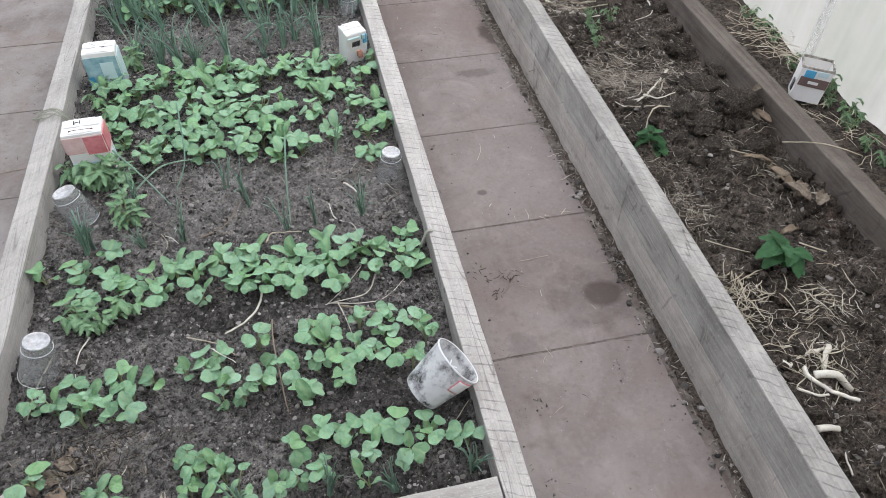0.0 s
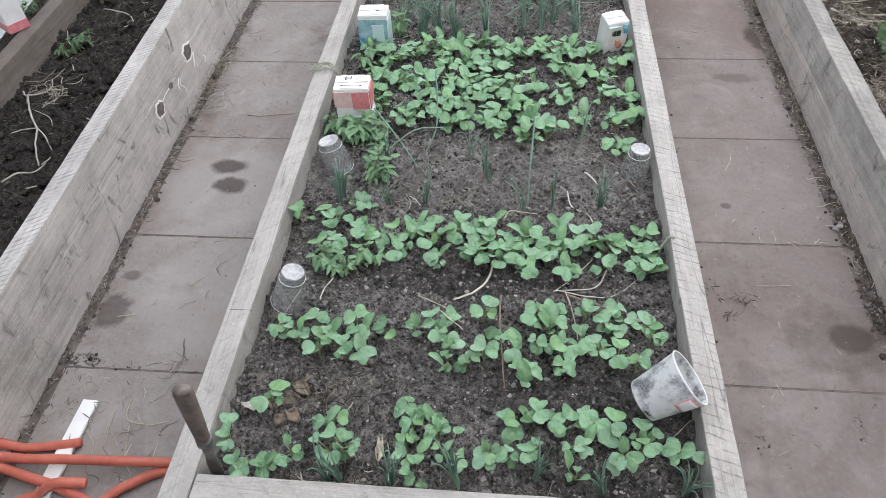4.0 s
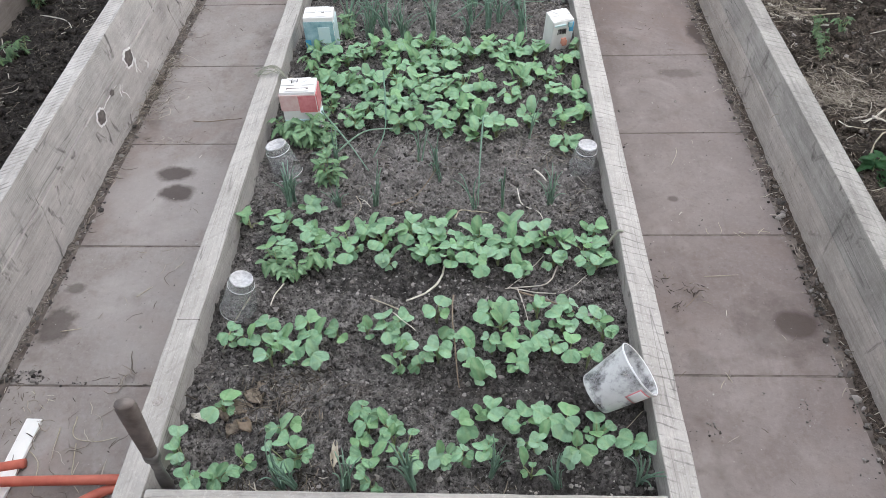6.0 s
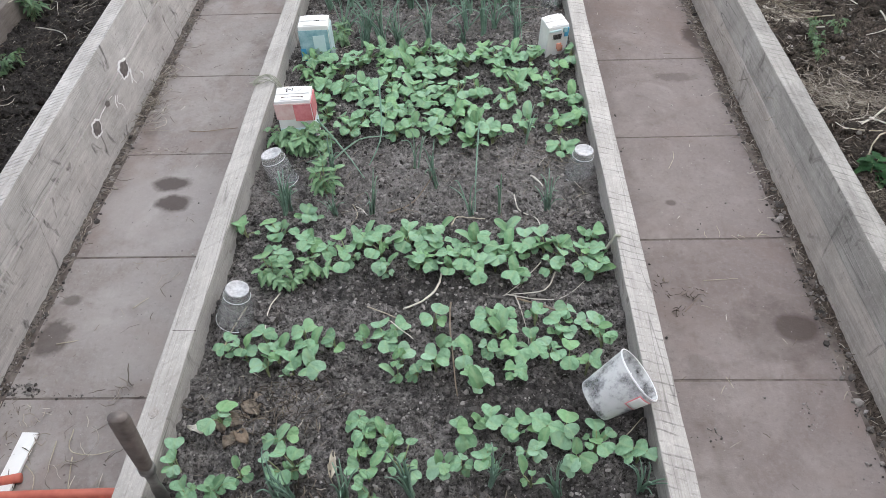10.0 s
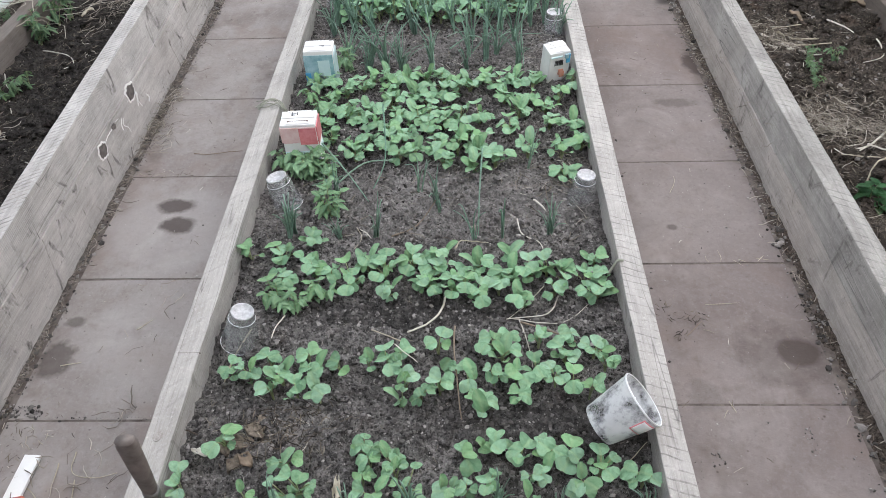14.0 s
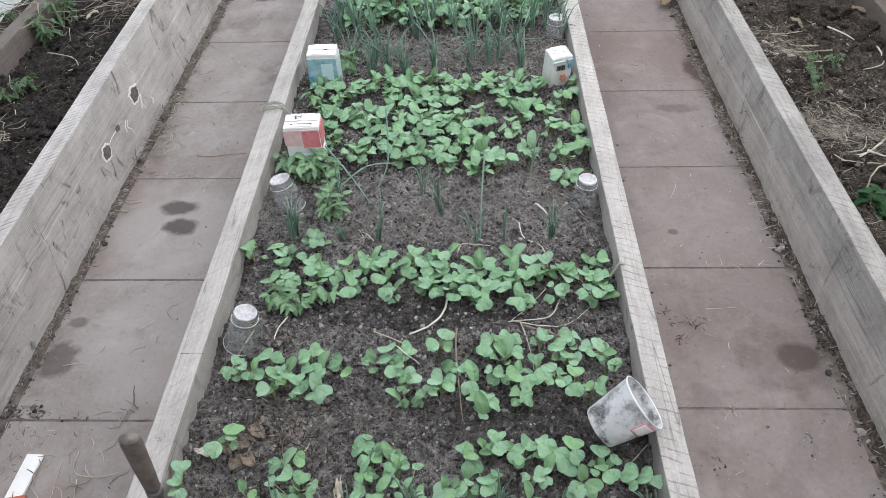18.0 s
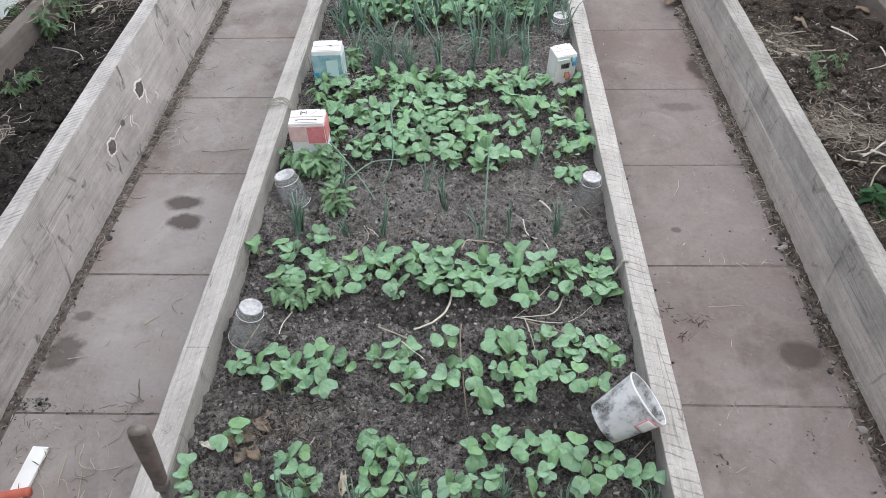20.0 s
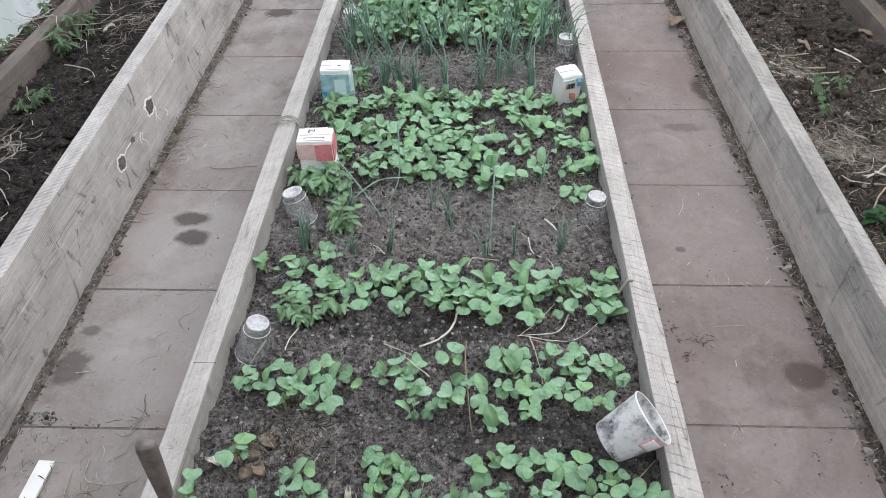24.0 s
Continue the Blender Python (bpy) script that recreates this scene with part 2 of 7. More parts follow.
def slab_material(name, tone, warm):
    n = Nodes(name)
    big = n.noise(3.2, 5, 0.6, None, 0.6)
    mid = n.noise(22, 5, 0.65)
    fine = n.noise(300, 3, 0.7)
    base = n.mix(n.ramp(big, (0.34, 0), (0.68, 1)), (0.170, 0.139, 0.130), (0.270, 0.234, 0.222))
    base = n.mix(n.math("MULTIPLY", n.ramp(mid, (0.45, 0), (0.75, 1)), 0.35), base, (0.185, 0.142, 0.123))
    base = n.mix(n.math("MULTIPLY", n.each(), 0.22), base, (0.262, 0.236, 0.224))
    base = n.mix(n.math("MULTIPLY", n.ramp(fine, (0.55, 0), (0.8, 1)), 0.22), base, (0.15, 0.118, 0.10))
    base = n.mix(n.math("MULTIPLY", n.ramp(n.noise(1.0, 3, 0.6, n.scaled(9, 5, 1, 20), 1.0), (0.56, 0), (0.70, 1)), 0.30), base, (0.315, 0.283, 0.266))
    base = n.mix(n.math("MULTIPLY", n.ramp(n.noise(95, 5, 0.8), (0.50, 0), (0.72, 1)), 0.40), base, (0.315, 0.283, 0.27))
    base = n.mix(n.math("MULTIPLY", n.ramp(n.noise(60, 5, 0.8, n.scaled(1, 1, 1, 40)), (0.52, 0), (0.70, 1)), 0.45), base, (0.13, 0.102, 0.092))
    base = n.mix(n.math("MULTIPLY", n.ramp(n.noise(1.0, 5, 0.7, n.scaled(30, 4, 1, -24), 1.5), (0.58, 0), (0.70, 1)), 0.25), base, (0.15, 0.12, 0.108))
    base = n.mix(n.math("MULTIPLY", n.ramp(n.noise(2.3, 4, 0.6, n.scaled(1, 1, 1, 70), 1.0), (0.50, 0), (0.66, 1)), 0.55), base, (0.200, 0.152, 0.134))
    base = n.mix(n.math("MULTIPLY", n.ramp(n.noise(4.1, 4, 0.65, n.scaled(1, 1, 1, 15), 0.8), (0.54, 0), (0.70, 1)), 0.45), base, (0.335, 0.300, 0.285))
    base = n.mix(n.ramp(n.cells(21), (0.03, 0.8), (0.07, 0)), base, (0.085, 0.066, 0.057))
    base = n.mix(1.0, base, (tone * warm, tone, tone), "MULTIPLY")
    worn = n.math("MULTIPLY", n.ramp(n.noise(6.0, 4, 0.7), (0.56, 0), (0.72, 1)), 0.60)
    base = n.mix(worn, base, (0.135, 0.105, 0.092))
    dust = n.math("MAXIMUM", n.spot(-0.72, 1.44, 0.24, 0.20, 0.6, 7), n.math("MULTIPLY", n.spot(-0.66, 1.08, 0.17, 0.17, 0.7, 6), 0.6))
    base = n.mix(n.math("MULTIPLY", dust, 0.40), base, (0.41, 0.385, 0.375))
    wet = n.spot(-0.706, 1.458, 0.055, 0.038)
    wet = n.math("MAXIMUM", wet, n.spot(-0.735, 1.535, 0.068, 0.035))
    wet = n.math("MAXIMUM", wet, n.spot(0.792, 1.032, 0.060, 0.052, 0.3))
    wet = n.math("MAXIMUM", wet, n.math("MULTIPLY", n.spot(0.765, 1.020, 0.13, 0.10, 0.9), 0.35))
    wet = n.math("MAXIMUM", wet, n.spot(0.835, 2.226, 0.040, 0.085, 0.6))
    wet = n.math("MAXIMUM", wet, n.math("MULTIPLY", n.spot(0.72, 2.00, 0.075, 0.030, 0.8), 0.5))
    wet = n.math("MAXIMUM", wet, n.spot(-0.755, 2.83, 0.075, 0.045, 0.6))
    wet = n.math("MAXIMUM", wet, n.math("MULTIPLY", n.spot(-0.86, 1.02, 0.050, 0.055, 0.9), 0.8))
    wet = n.math("MAXIMUM", wet, n.math("MULTIPLY", n.spot(-0.86, 1.13, 0.030, 0.022, 0.9), 0.7))
    wet = n.math("MAXIMUM", wet, n.math("MULTIPLY", n.spot(0.60, 1.43, 0.018, 0.014, 0.9), 0.7))
    wet = n.math("MAXIMUM", wet, n.math("MULTIPLY", n.spot(0.56, 0.92, 0.05, 0.05, 1.0), 0.35))
    base = n.mix(n.math("MULTIPLY", wet, 0.80), base, (0.055, 0.040, 0.034))
    n.bump(n.math("ADD", n.math("MULTIPLY", mid, 0.7), n.math("MULTIPLY", fine, 0.3)), 0.0022, 0.8)
    return n.done(base, n.ramp(wet, (0.0, 0.88), (1.0, 0.72)), spec=0.25)


SLAB = slab_material("dirty concrete slab", 0.98, 1.0)
# Same slabs; the left path's brighter light is put into a higher tone.
SLAB_LIT = slab_material("brighter lit concrete slab", 1.32, 0.96)


def leaf_material(name, a, b, vein=(0.30, 0.42, 0.22), glow=0.09, joined=False, pale=(0.37, 0.53, 0.42), fresh=(0.215, 0.41, 0.16)):
    n = Nodes(name)
    mott = n.noise(70, 4, 0.6)
    base = n.mix(n.ramp(mott, (0.3, 0), (0.7, 1)), a, b)
    base = n.mix(n.math("MULTIPLY", n.ramp(n.noise(190, 4, 0.7), (0.48, 0), (0.68, 1)), 0.30), base, tuple(c * 0.62 for c in a))
    pick = n.island() if joined else n.each()
    base = n.mix(n.ramp(pick, (0.50, 0), (0.95, 0.35)), base, pale)
    base = n.mix(n.ramp(n.math("FRACT", n.math("MULTIPLY", pick, 7.31)), (0.72, 0), (0.97, 0.6)), base, fresh)
    base = n.mix(n.ramp(n.math("FRACT", n.math("MULTIPLY", pick, 13.7)), (0.05, 0.6), (0.30, 0)), base, tuple(c * 0.62 for c in a))
    if not joined:
        rib = n.ramp(n.math("ABSOLUTE", n.axis(0)), (0.0006, 1), (0.0022, 0))
        base = n.mix(n.math("MULTIPLY", rib, 0.45), base, vein)
        side = n.wave(1.6, 1.2, 2, n.scaled(9, 9, 0), "DIAGONAL")
        base = n.mix(n.math("MULTIPLY", n.ramp(side, (0.80, 0), (1.0, 1)), 0.22), base, vein)
    n.bump(n.math("ADD", n.noise(170, 4, 0.65), n.noise(70, 2, 0.5)), 0.0032, 1.0)
    n.done(base, n.ramp(mott, (0.3, 0.62), (0.7, 0.48)), spec=0.35)
    tr = n.t.nodes.new("ShaderNodeBsdfTranslucent")
    n.put(tr.inputs[0], n.mix(0.5, base, (0.30, 0.44, 0.10)))
    mx = n.t.nodes.new("ShaderNodeMixShader")
    mx.inputs[0].default_value = glow
    n.t.links.new(n.b.outputs[0], mx.inputs[1])
    n.t.links.new(tr.outputs[0], mx.inputs[2])
    n.t.links.new(mx.outputs[0], n.out.inputs[0])
    return n.m


RADISH_LEAF = leaf_material("radish leaf", (0.150, 0.315, 0.172), (0.315, 0.520, 0.325))
TRUE_LEAF = leaf_material("young radish true leaf", (0.140, 0.310, 0.150), (0.245, 0.440, 0.235))
RADISH_LEAF_FAR = leaf_material("far radish leaf", (0.150, 0.315, 0.172), (0.315, 0.520, 0.325), joined=True)
TRUE_LEAF_FAR = leaf_material("far radish true leaf", (0.140, 0.310, 0.150), (0.245, 0.440, 0.235), joined=True)
WEED_LEAF = leaf_material("seedling leaf", (0.140, 0.290, 0.150), (0.240, 0.405, 0.235), pale=(0.28, 0.42, 0.28), fresh=(0.16, 0.33, 0.13))
DARK_LEAF = leaf_material("dark pepper leaf", (0.020, 0.085, 0.030), (0.045, 0.150, 0.055), vein=(0.05, 0.13, 0.05), glow=0.15, pale=(0.05, 0.15, 0.07), fresh=(0.035, 0.14, 0.04))
DULL_LEAF = leaf_material("dull green leaf", (0.060, 0.130, 0.068), (0.125, 0.225, 0.125), glow=0.15, pale=(0.16, 0.26, 0.17), fresh=(0.11, 0.22, 0.07))
ONION = leaf_material("onion leaf", (0.175, 0.310, 0.240), (0.290, 0.445, 0.345), (0.16, 0.26, 0.18), 0.15, pale=(0.32, 0.43, 0.33), fresh=(0.12, 0.25, 0.18))


def plain(name, a, b, scale=40, rough=0.7, metal=0.0, spec=0.4, bump=0.0008):
    n = Nodes(name)
    f = n.noise(scale, 4, 0.6)
    n.bump(n.noise(scale * 4, 3, 0.6), bump, 0.6)
    return n.done(n.mix(n.ramp(f, (0.3, 0), (0.7, 1)), a, b), rough, metal, spec)


PALE_CHIP = plain("pale soil chip", (0.27, 0.25, 0.23), (0.50, 0.475, 0.44), 90, 0.9)
CLOD_DARK = plain("humus crumb", (0.018, 0.016, 0.014), (0.062, 0.054, 0.048), 90, 0.95, spec=0.15, bump=0.003)
STEM = plain("plant stem", (0.22, 0.28, 0.12), (0.34, 0.36, 0.20), 90, 0.6)
STRAW = plain("bleached straw", (0.34, 0.29, 0.21), (0.55, 0.50, 0.40), 60, 0.8)
PALE_STALK = plain("white dry stalk", (0.55, 0.51, 0.44), (0.72, 0.69, 0.62), 60, 0.75)
ROOT_PALE = plain("pale washed root", (0.40, 0.37, 0.32), (0.60, 0.56, 0.50), 60, 0.8)
TWIG = plain("dry brown twig", (0.17, 0.125, 0.09), (0.30, 0.24, 0.18), 60, 0.85)
DEAD_LEAF = plain("dead curled leaf", (0.13, 0.095, 0.068), (0.27, 0.21, 0.15), 60, 0.85)


def straw_mix():
    n = Nodes("mixed chaff")
    base = n.ramp(n.island(), (0.0, (0.06, 0.05, 0.04)), (0.45, (0.17, 0.14, 0.11)), (0.8, (0.33, 0.29, 0.23)), (1.0, (0.60, 0.56, 0.49)))
    return n.done(base, 0.85, spec=0.2)


CHAFF = straw_mix()


def manure_mix():
    n = Nodes("rotten straw")
    base = n.ramp(n.island(), (0.0, (0.022, 0.018, 0.016)), (0.6, (0.090, 0.073, 0.058)), (1.0, (0.25, 0.21, 0.165)))
    return n.done(base, 0.9, spec=0.2)


ROT = manure_mix()
TAN_LEAF = plain("tan dead leaf", (0.09, 0.07, 0.054), (0.27, 0.222, 0.172), 120, 0.85)


def matted_mix():
    n = Nodes("matted straw")
    return n.done(n.ramp(n.island(), (0.0, (0.12, 0.102, 0.085)), (0.6, (0.30, 0.26, 0.22)), (1.0, (0.52, 0.47, 0.41))), 0.9, spec=0.2)


MATTED = matted_mix()


def pale_mix():
    n = Nodes("pale loose straw")
    return n.done(n.ramp(n.island(), (0.0, (0.22, 0.19, 0.15)), (0.5, (0.42, 0.38, 0.31)), (1.0, (0.58, 0.54, 0.46))), 0.85, spec=0.2)


PALE_MIX = pale_mix()
CARD_WHITE = plain("white coated carton", (0.74, 0.73, 0.72), (0.82, 0.81, 0.80), 25, 0.45)
CARD_EDGE = plain("torn grey carton edge", (0.06, 0.05, 0.045), (0.62, 0.58, 0.53), 55, 0.9)
INK_RED = plain("red print", (0.60, 0.15, 0.175), (0.74, 0.29, 0.31), 45, 0.45)
INK_PINK = plain("faded pink print", (0.66, 0.40, 0.40), (0.76, 0.60, 0.58), 55, 0.5)
INK_ORANGE = plain("orange print", (0.66, 0.24, 0.16), (0.74, 0.42, 0.32), 90, 0.5)
MUD = plain("dried pale mud", (0.22, 0.19, 0.16), (0.56, 0.51, 0.45), 70, 0.85)
INK_TEAL = plain("teal print", (0.11, 0.28, 0.34), (0.44, 0.62, 0.66), 26, 0.45)
INK_PALE = plain("pale blue print", (0.48, 0.64, 0.67), (0.62, 0.74, 0.76), 22, 0.45)
INK_BLUE = plain("blue print", (0.05, 0.30, 0.52), (0.10, 0.40, 0.62), 22, 0.45)
INK_DARK = plain("dark print", (0.05, 0.05, 0.055), (0.10, 0.09, 0.09), 22, 0.5)
INK_BROWN = plain("brown print", (0.13, 0.085, 0.08), (0.20, 0.14, 0.13), 22, 0.5)
LABEL = plain("white paper label", (0.72, 0.72, 0.72), (0.82, 0.82, 0.82), 22, 0.6)
WHITE_STRIP = plain("white plastic", (0.80, 0.80, 0.78), (0.88, 0.88, 0.86), 30, 0.4)
HOSE = plain("orange rubber hose", (0.44, 0.105, 0.070), (0.58, 0.17, 0.115), 26, 0.5)
TOOL_WOOD = plain("worn grey tool handle", (0.13, 0.105, 0.095), (0.23, 0.195, 0.175), 45, 0.7)
STEEL = plain("dull steel", (0.16, 0.15, 0.145), (0.28, 0.27, 0.26), 50, 0.5, 0.7)
KNOT_PALE = plain("pale knot", (0.27, 0.24, 0.215), (0.43, 0.405, 0.375), 260, 0.85)
KNOT_DARK = plain("knot hole", (0.085, 0.070, 0.064), (0.19, 0.165, 0.155), 60, 0.9)
KNOT_RING = plain("pale resin ring", (0.66, 0.64, 0.62), (0.82, 0.80, 0.78), 60, 0.7)
TWINE = plain("grey green twine", (0.24, 0.25, 0.20), (0.36, 0.36, 0.30), 90, 0.9)
JOINT_DUST = plain("pale dust in the joints", (0.085, 0.070, 0.062), (0.215, 0.184, 0.166), 30, 0.95, spec=0.1, bump=0.002)
JOINT_EARTH = soil_material("dusty joint earth", (0.105, 0.088, 0.077), (0.290, 0.252, 0.228), 0.1)
DEEP_EARTH = soil_material("trodden earth", (0.07, 0.056, 0.047), (0.15, 0.122, 0.105))


def cup_plastic():
    n = Nodes("clear thin plastic")
    haze = n.ramp(n.noise(45, 4, 0.65), (0.38, 0.06), (0.72, 0.34))
    n.done((0.70, 0.71, 0.72), 0.22, spec=0.5)
    clear = n.t.nodes.new("ShaderNodeBsdfTransparent")
    clear.inputs[0].default_value = (0.985, 0.988, 0.988, 1)
    edge = n.t.nodes.new("ShaderNodeBsdfGlossy")
    edge.inputs["Roughness"].default_value = 0.12
    lw = n.t.nodes.new("ShaderNodeLayerWeight")
    lw.inputs[0].default_value = 0.25
    a = n.t.nodes.new("ShaderNodeMixShader")
    n.t.links.new(n.math("MULTIPLY", lw.outputs["Fresnel"], 0.35), a.inputs[0])
    n.t.links.new(clear.outputs[0], a.inputs[1])
    n.t.links.new(edge.outputs[0], a.inputs[2])
    b2 = n.t.nodes.new("ShaderNodeMixShader")
    n.put(b2.inputs[0], haze)
    n.t.links.new(a.outputs[0], b2.inputs[1])
    n.t.links.new(n.b.outputs[0], b2.inputs[2])
    n.t.links.new(b2.outputs[0], n.out.inputs[0])
    return n.m


CUP = cup_plastic()
CUP_BASE = plain("frosted cup base", (0.36, 0.355, 0.365), (0.68, 0.675, 0.685), 130, 0.6)


def tub_plastic():
    n = Nodes("cloudy plastic")
    smear = n.noise(24, 5, 0.65)
    n.done(n.mix(n.ramp(smear, (0.48, 0), (0.62, 1)), (0.74, 0.75, 0.76), (0.21, 0.21, 0.225)), 0.35, spec=0.45)
    clear = n.t.nodes.new("ShaderNodeBsdfTransparent")
    mx = n.t.nodes.new("ShaderNodeMixShader")
    n.put(mx.inputs[0], n.ramp(smear, (0.35, 0.62), (0.65, 0.50)))
    n.t.links.new(clear.outputs[0], mx.inputs[1])
    n.t.links.new(n.b.outputs[0], mx.inputs[2])
    n.t.links.new(mx.outputs[0], n.out.inputs[0])
    return n.m


TUB = tub_plastic()
TUB_RIM = plain("clear plastic rim", (0.70, 0.71, 0.72), (0.80, 0.81, 0.82), 30, 0.3)


def film_material(name, gain, blue=1.0):
    n = Nodes(name)
    streak = n.noise(1.0, 4, 0.6, n.scaled(3, 14, 1.2))
    dirt = n.noise(6, 5, 0.6)
    col = n.mix(n.ramp(streak, (0.35, 0), (0.7, 1)), (0.60, 0.645, 0.565), (0.74, 0.77, 0.70))
    col = n.mix(n.math("MULTIPLY", n.ramp(n.noise(2.2, 3, 0.5), (0.45, 0), (0.70, 1)), 0.5), col, (0.47, 0.56, 0.43))
    col = n.mix(n.math("MULTIPLY", n.ramp(dirt, (0.5, 0), (0.75, 1)), 0.35), col, (0.40, 0.43, 0.36))
    col = n.mix(1.0, col, (gain, gain, gain * blue), "MULTIPLY")
    n.done(col, 0.35, spec=0.3)
    tr = n.t.nodes.new("ShaderNodeBsdfTranslucent")
    n.put(tr.inputs[0], col)
    mx = n.t.nodes.new("ShaderNodeMixShader")
    mx.inputs[0].default_value = 0.8
    n.t.links.new(n.b.outputs[0], mx.inputs[1])
    n.t.links.new(tr.outputs[0], mx.inputs[2])
    n.t.links.new(mx.outputs[0], n.out.inputs[0])
    return n.m


FILM = film_material("milky greenhouse film", 1.12)
# Same film as the roof: side wall brightness is put into the colour gain.
FILM_SIDE = film_material("film dimmed on the right", 0.42, 0.93)
FILM_LEFT = film_material("film brightened on the left", 0.95, 0.94)


def pipe_plastic():
    n = Nodes("cloudy white plastic strip")
    n.done(n.mix(n.noise(9, 4, 0.6), (0.80, 0.81, 0.80), (0.90, 0.90, 0.89)), 0.5)
    clear = n.t.nodes.new("ShaderNodeBsdfTransparent")
    mx = n.t.nodes.new("ShaderNodeMixShader")
    n.put(mx.inputs[0], n.ramp(n.noise(1.0, 4, 0.6, n.scaled(30, 30, 5)), (0.3, 0.15), (0.7, 0.45)))
    n.t.links.new(clear.outputs[0], mx.inputs[1])
    n.t.links.new(n.b.outputs[0], mx.inputs[2])
    n.t.links.new(mx.outputs[0], n.out.inputs[0])
    return n.m


POST = pipe_plastic()


# ---- building helpers ----
rnd = random.Random(7)


def mesh_of(name, bm, material):
    me = bpy.data.meshes.new(name)
    bm.to_mesh(me)
    bm.free()
    me.materials.append(material)
    return me


def smooth(me):
    me.shade_smooth()
    return me


def part(name, bm, material, parent, label="", soft=False):
    me = mesh_of(name, bm, material)
    if soft:
        smooth(me)
    ob = new(name, me)
    ob.parent = parent
    return tagged(ob, label)


def thing(name, m, label, category, group="", kind=""):
    ob = new(name)
    ob.empty_display_size = 0.05
    ob.matrix_basis = m
    return tagged(ob, label, category, group, kind)


def single(name, bm, material, label, category, m=None, group="", kind="", soft=False):
    me = mesh_of(name, bm, material)
    if soft:
        smooth(me)
    ob = new(name, me)
    if m is not None:
        ob.matrix_basis = m
    return tagged(ob, label, category, group, kind)


def raw(name, verts, faces, material, label, category, kind="stuff", soft=False):
    me = bpy.data.meshes.new(name)
    me.from_pydata(verts, [], faces)
    me.materials.append(material)
    if soft:
        smooth(me)
    return tagged(new(name, me), label, category, "", kind)


def box(bm, x0, x1, y0, y1, z0, z1, bevel=0.0):
    made = bmesh.ops.create_cube(bm, size=1)["verts"]
    for v in made:
        v.co = Vector(((x0 + x1) / 2 + v.co.x * (x1 - x0), (y0 + y1) / 2 + v.co.y * (y1 - y0), (z0 + z1) / 2 + v.co.z * (z1 - z0)))
    if bevel:
        edges = {e for v in made for e in v.link_edges}
        bmesh.ops.bevel(bm, geom=list(edges), offset=bevel, segments=2, affect="EDGES", profile=0.6)
    return bm


def loft(rings, closed=True, caps=True):
    """A skin over rings of equal length, each a list of points."""
    bm = bmesh.new()
    rows = [[bm.verts.new(p) for p in ring] for ring in rings]
    k = len(rows[0])
    for a, b in zip(rows, rows[1:]):
        for i in range(k if closed else k - 1):
            j = (i + 1) % k
            bm.faces.new((a[i], a[j], b[j], b[i]))
    if caps and closed:
        bm.faces.new(rows[0][::-1])
        bm.faces.new(rows[-1])
    bmesh.ops.recalc_face_normals(bm, faces=bm.faces)
    return bm


def tube(points, radius, sides=8, taper=1.0):
    """A round bar along points; radius shrinks to radius * taper."""
    pts = [Vector(p) for p in points]
    rings = []
    for i, p in enumerate(pts):
        d = (pts[min(i + 1, len(pts) - 1)] - pts[max(i - 1, 0)]).normalized()
        u = d.orthogonal().normalized()
        w = d.cross(u)
        r = radius * (1 + (taper - 1) * i / max(1, len(pts) - 1))
        rings.append([p + r * (math.cos(a) * u + math.sin(a) * w) for a in (2 * math.pi * k / sides for k in range(sides))])
    # keep neighbouring rings turned alike
    for a, b in zip(rings, rings[1:]):
        best = min(range(sides), key=lambda s: (b[s] - a[0]).length)
        b[:] = b[best:] + b[:best]
    return loft(rings)


def curve_through(points, steps=5):
    """Points of a smooth line through the given ones."""
    p = [Vector(q) for q in points]
    out = []
    for i in range(len(p) - 1):
        a, b, c, d = p[max(i - 1, 0)], p[i], p[i + 1], p[min(i + 2, len(p) - 1)]
        for s in range(steps):
            t = s / steps
            out.append(0.5 * (2 * b + (c - a) * t + (2 * a - 5 * b + 4 * c - d) * t * t + (3 * b - a - 3 * c + d) * t ** 3))
    return out + [p[-1]]


def wobble(x, y, z, size, amount):
    return amount * noise.noise(Vector((x, y, z)) / size)


def plank(name, near, far, y0, y1, material, parent, label="", round_=0.004, step=0.05, rough=0.0012):
    """A board along y. near and far are its four section corners (x, z) at y0 and y1, in turn round the section."""
    n = max(2, int((y1 - y0) / step))
    rings = []
    for i in range(n + 1):
        f = i / n
        y = y0 + (y1 - y0) * f
        c = [Vector((a[0] + (b[0] - a[0]) * f, 0, a[1] + (b[1] - a[1]) * f)) for a, b in zip(near, far)]
        ring = []
        for k in range(4):
            p, q, r = c[k - 1], c[k], c[(k + 1) % 4]
            for way, dist in ((p - q, 1.0), (p - q, 0.3), (r - q, 0.3), (r - q, 1.0)):
                pt = q + way.normalized() * round_ * dist * (1 + 0.5 * noise.noise(Vector((y * 9, k * 3.1, 1))))
                side = 0.0
                ring.append(Vector((pt.x + side + wobble(pt.x, y, pt.z, 0.06, rough) + wobble(0, y, k, 0.5, rough * 2),
                                    y, pt.z + wobble(y, pt.x, pt.z, 0.05, rough))))
        rings.append(ring)
    return part(name, loft(rings), material, parent, label)


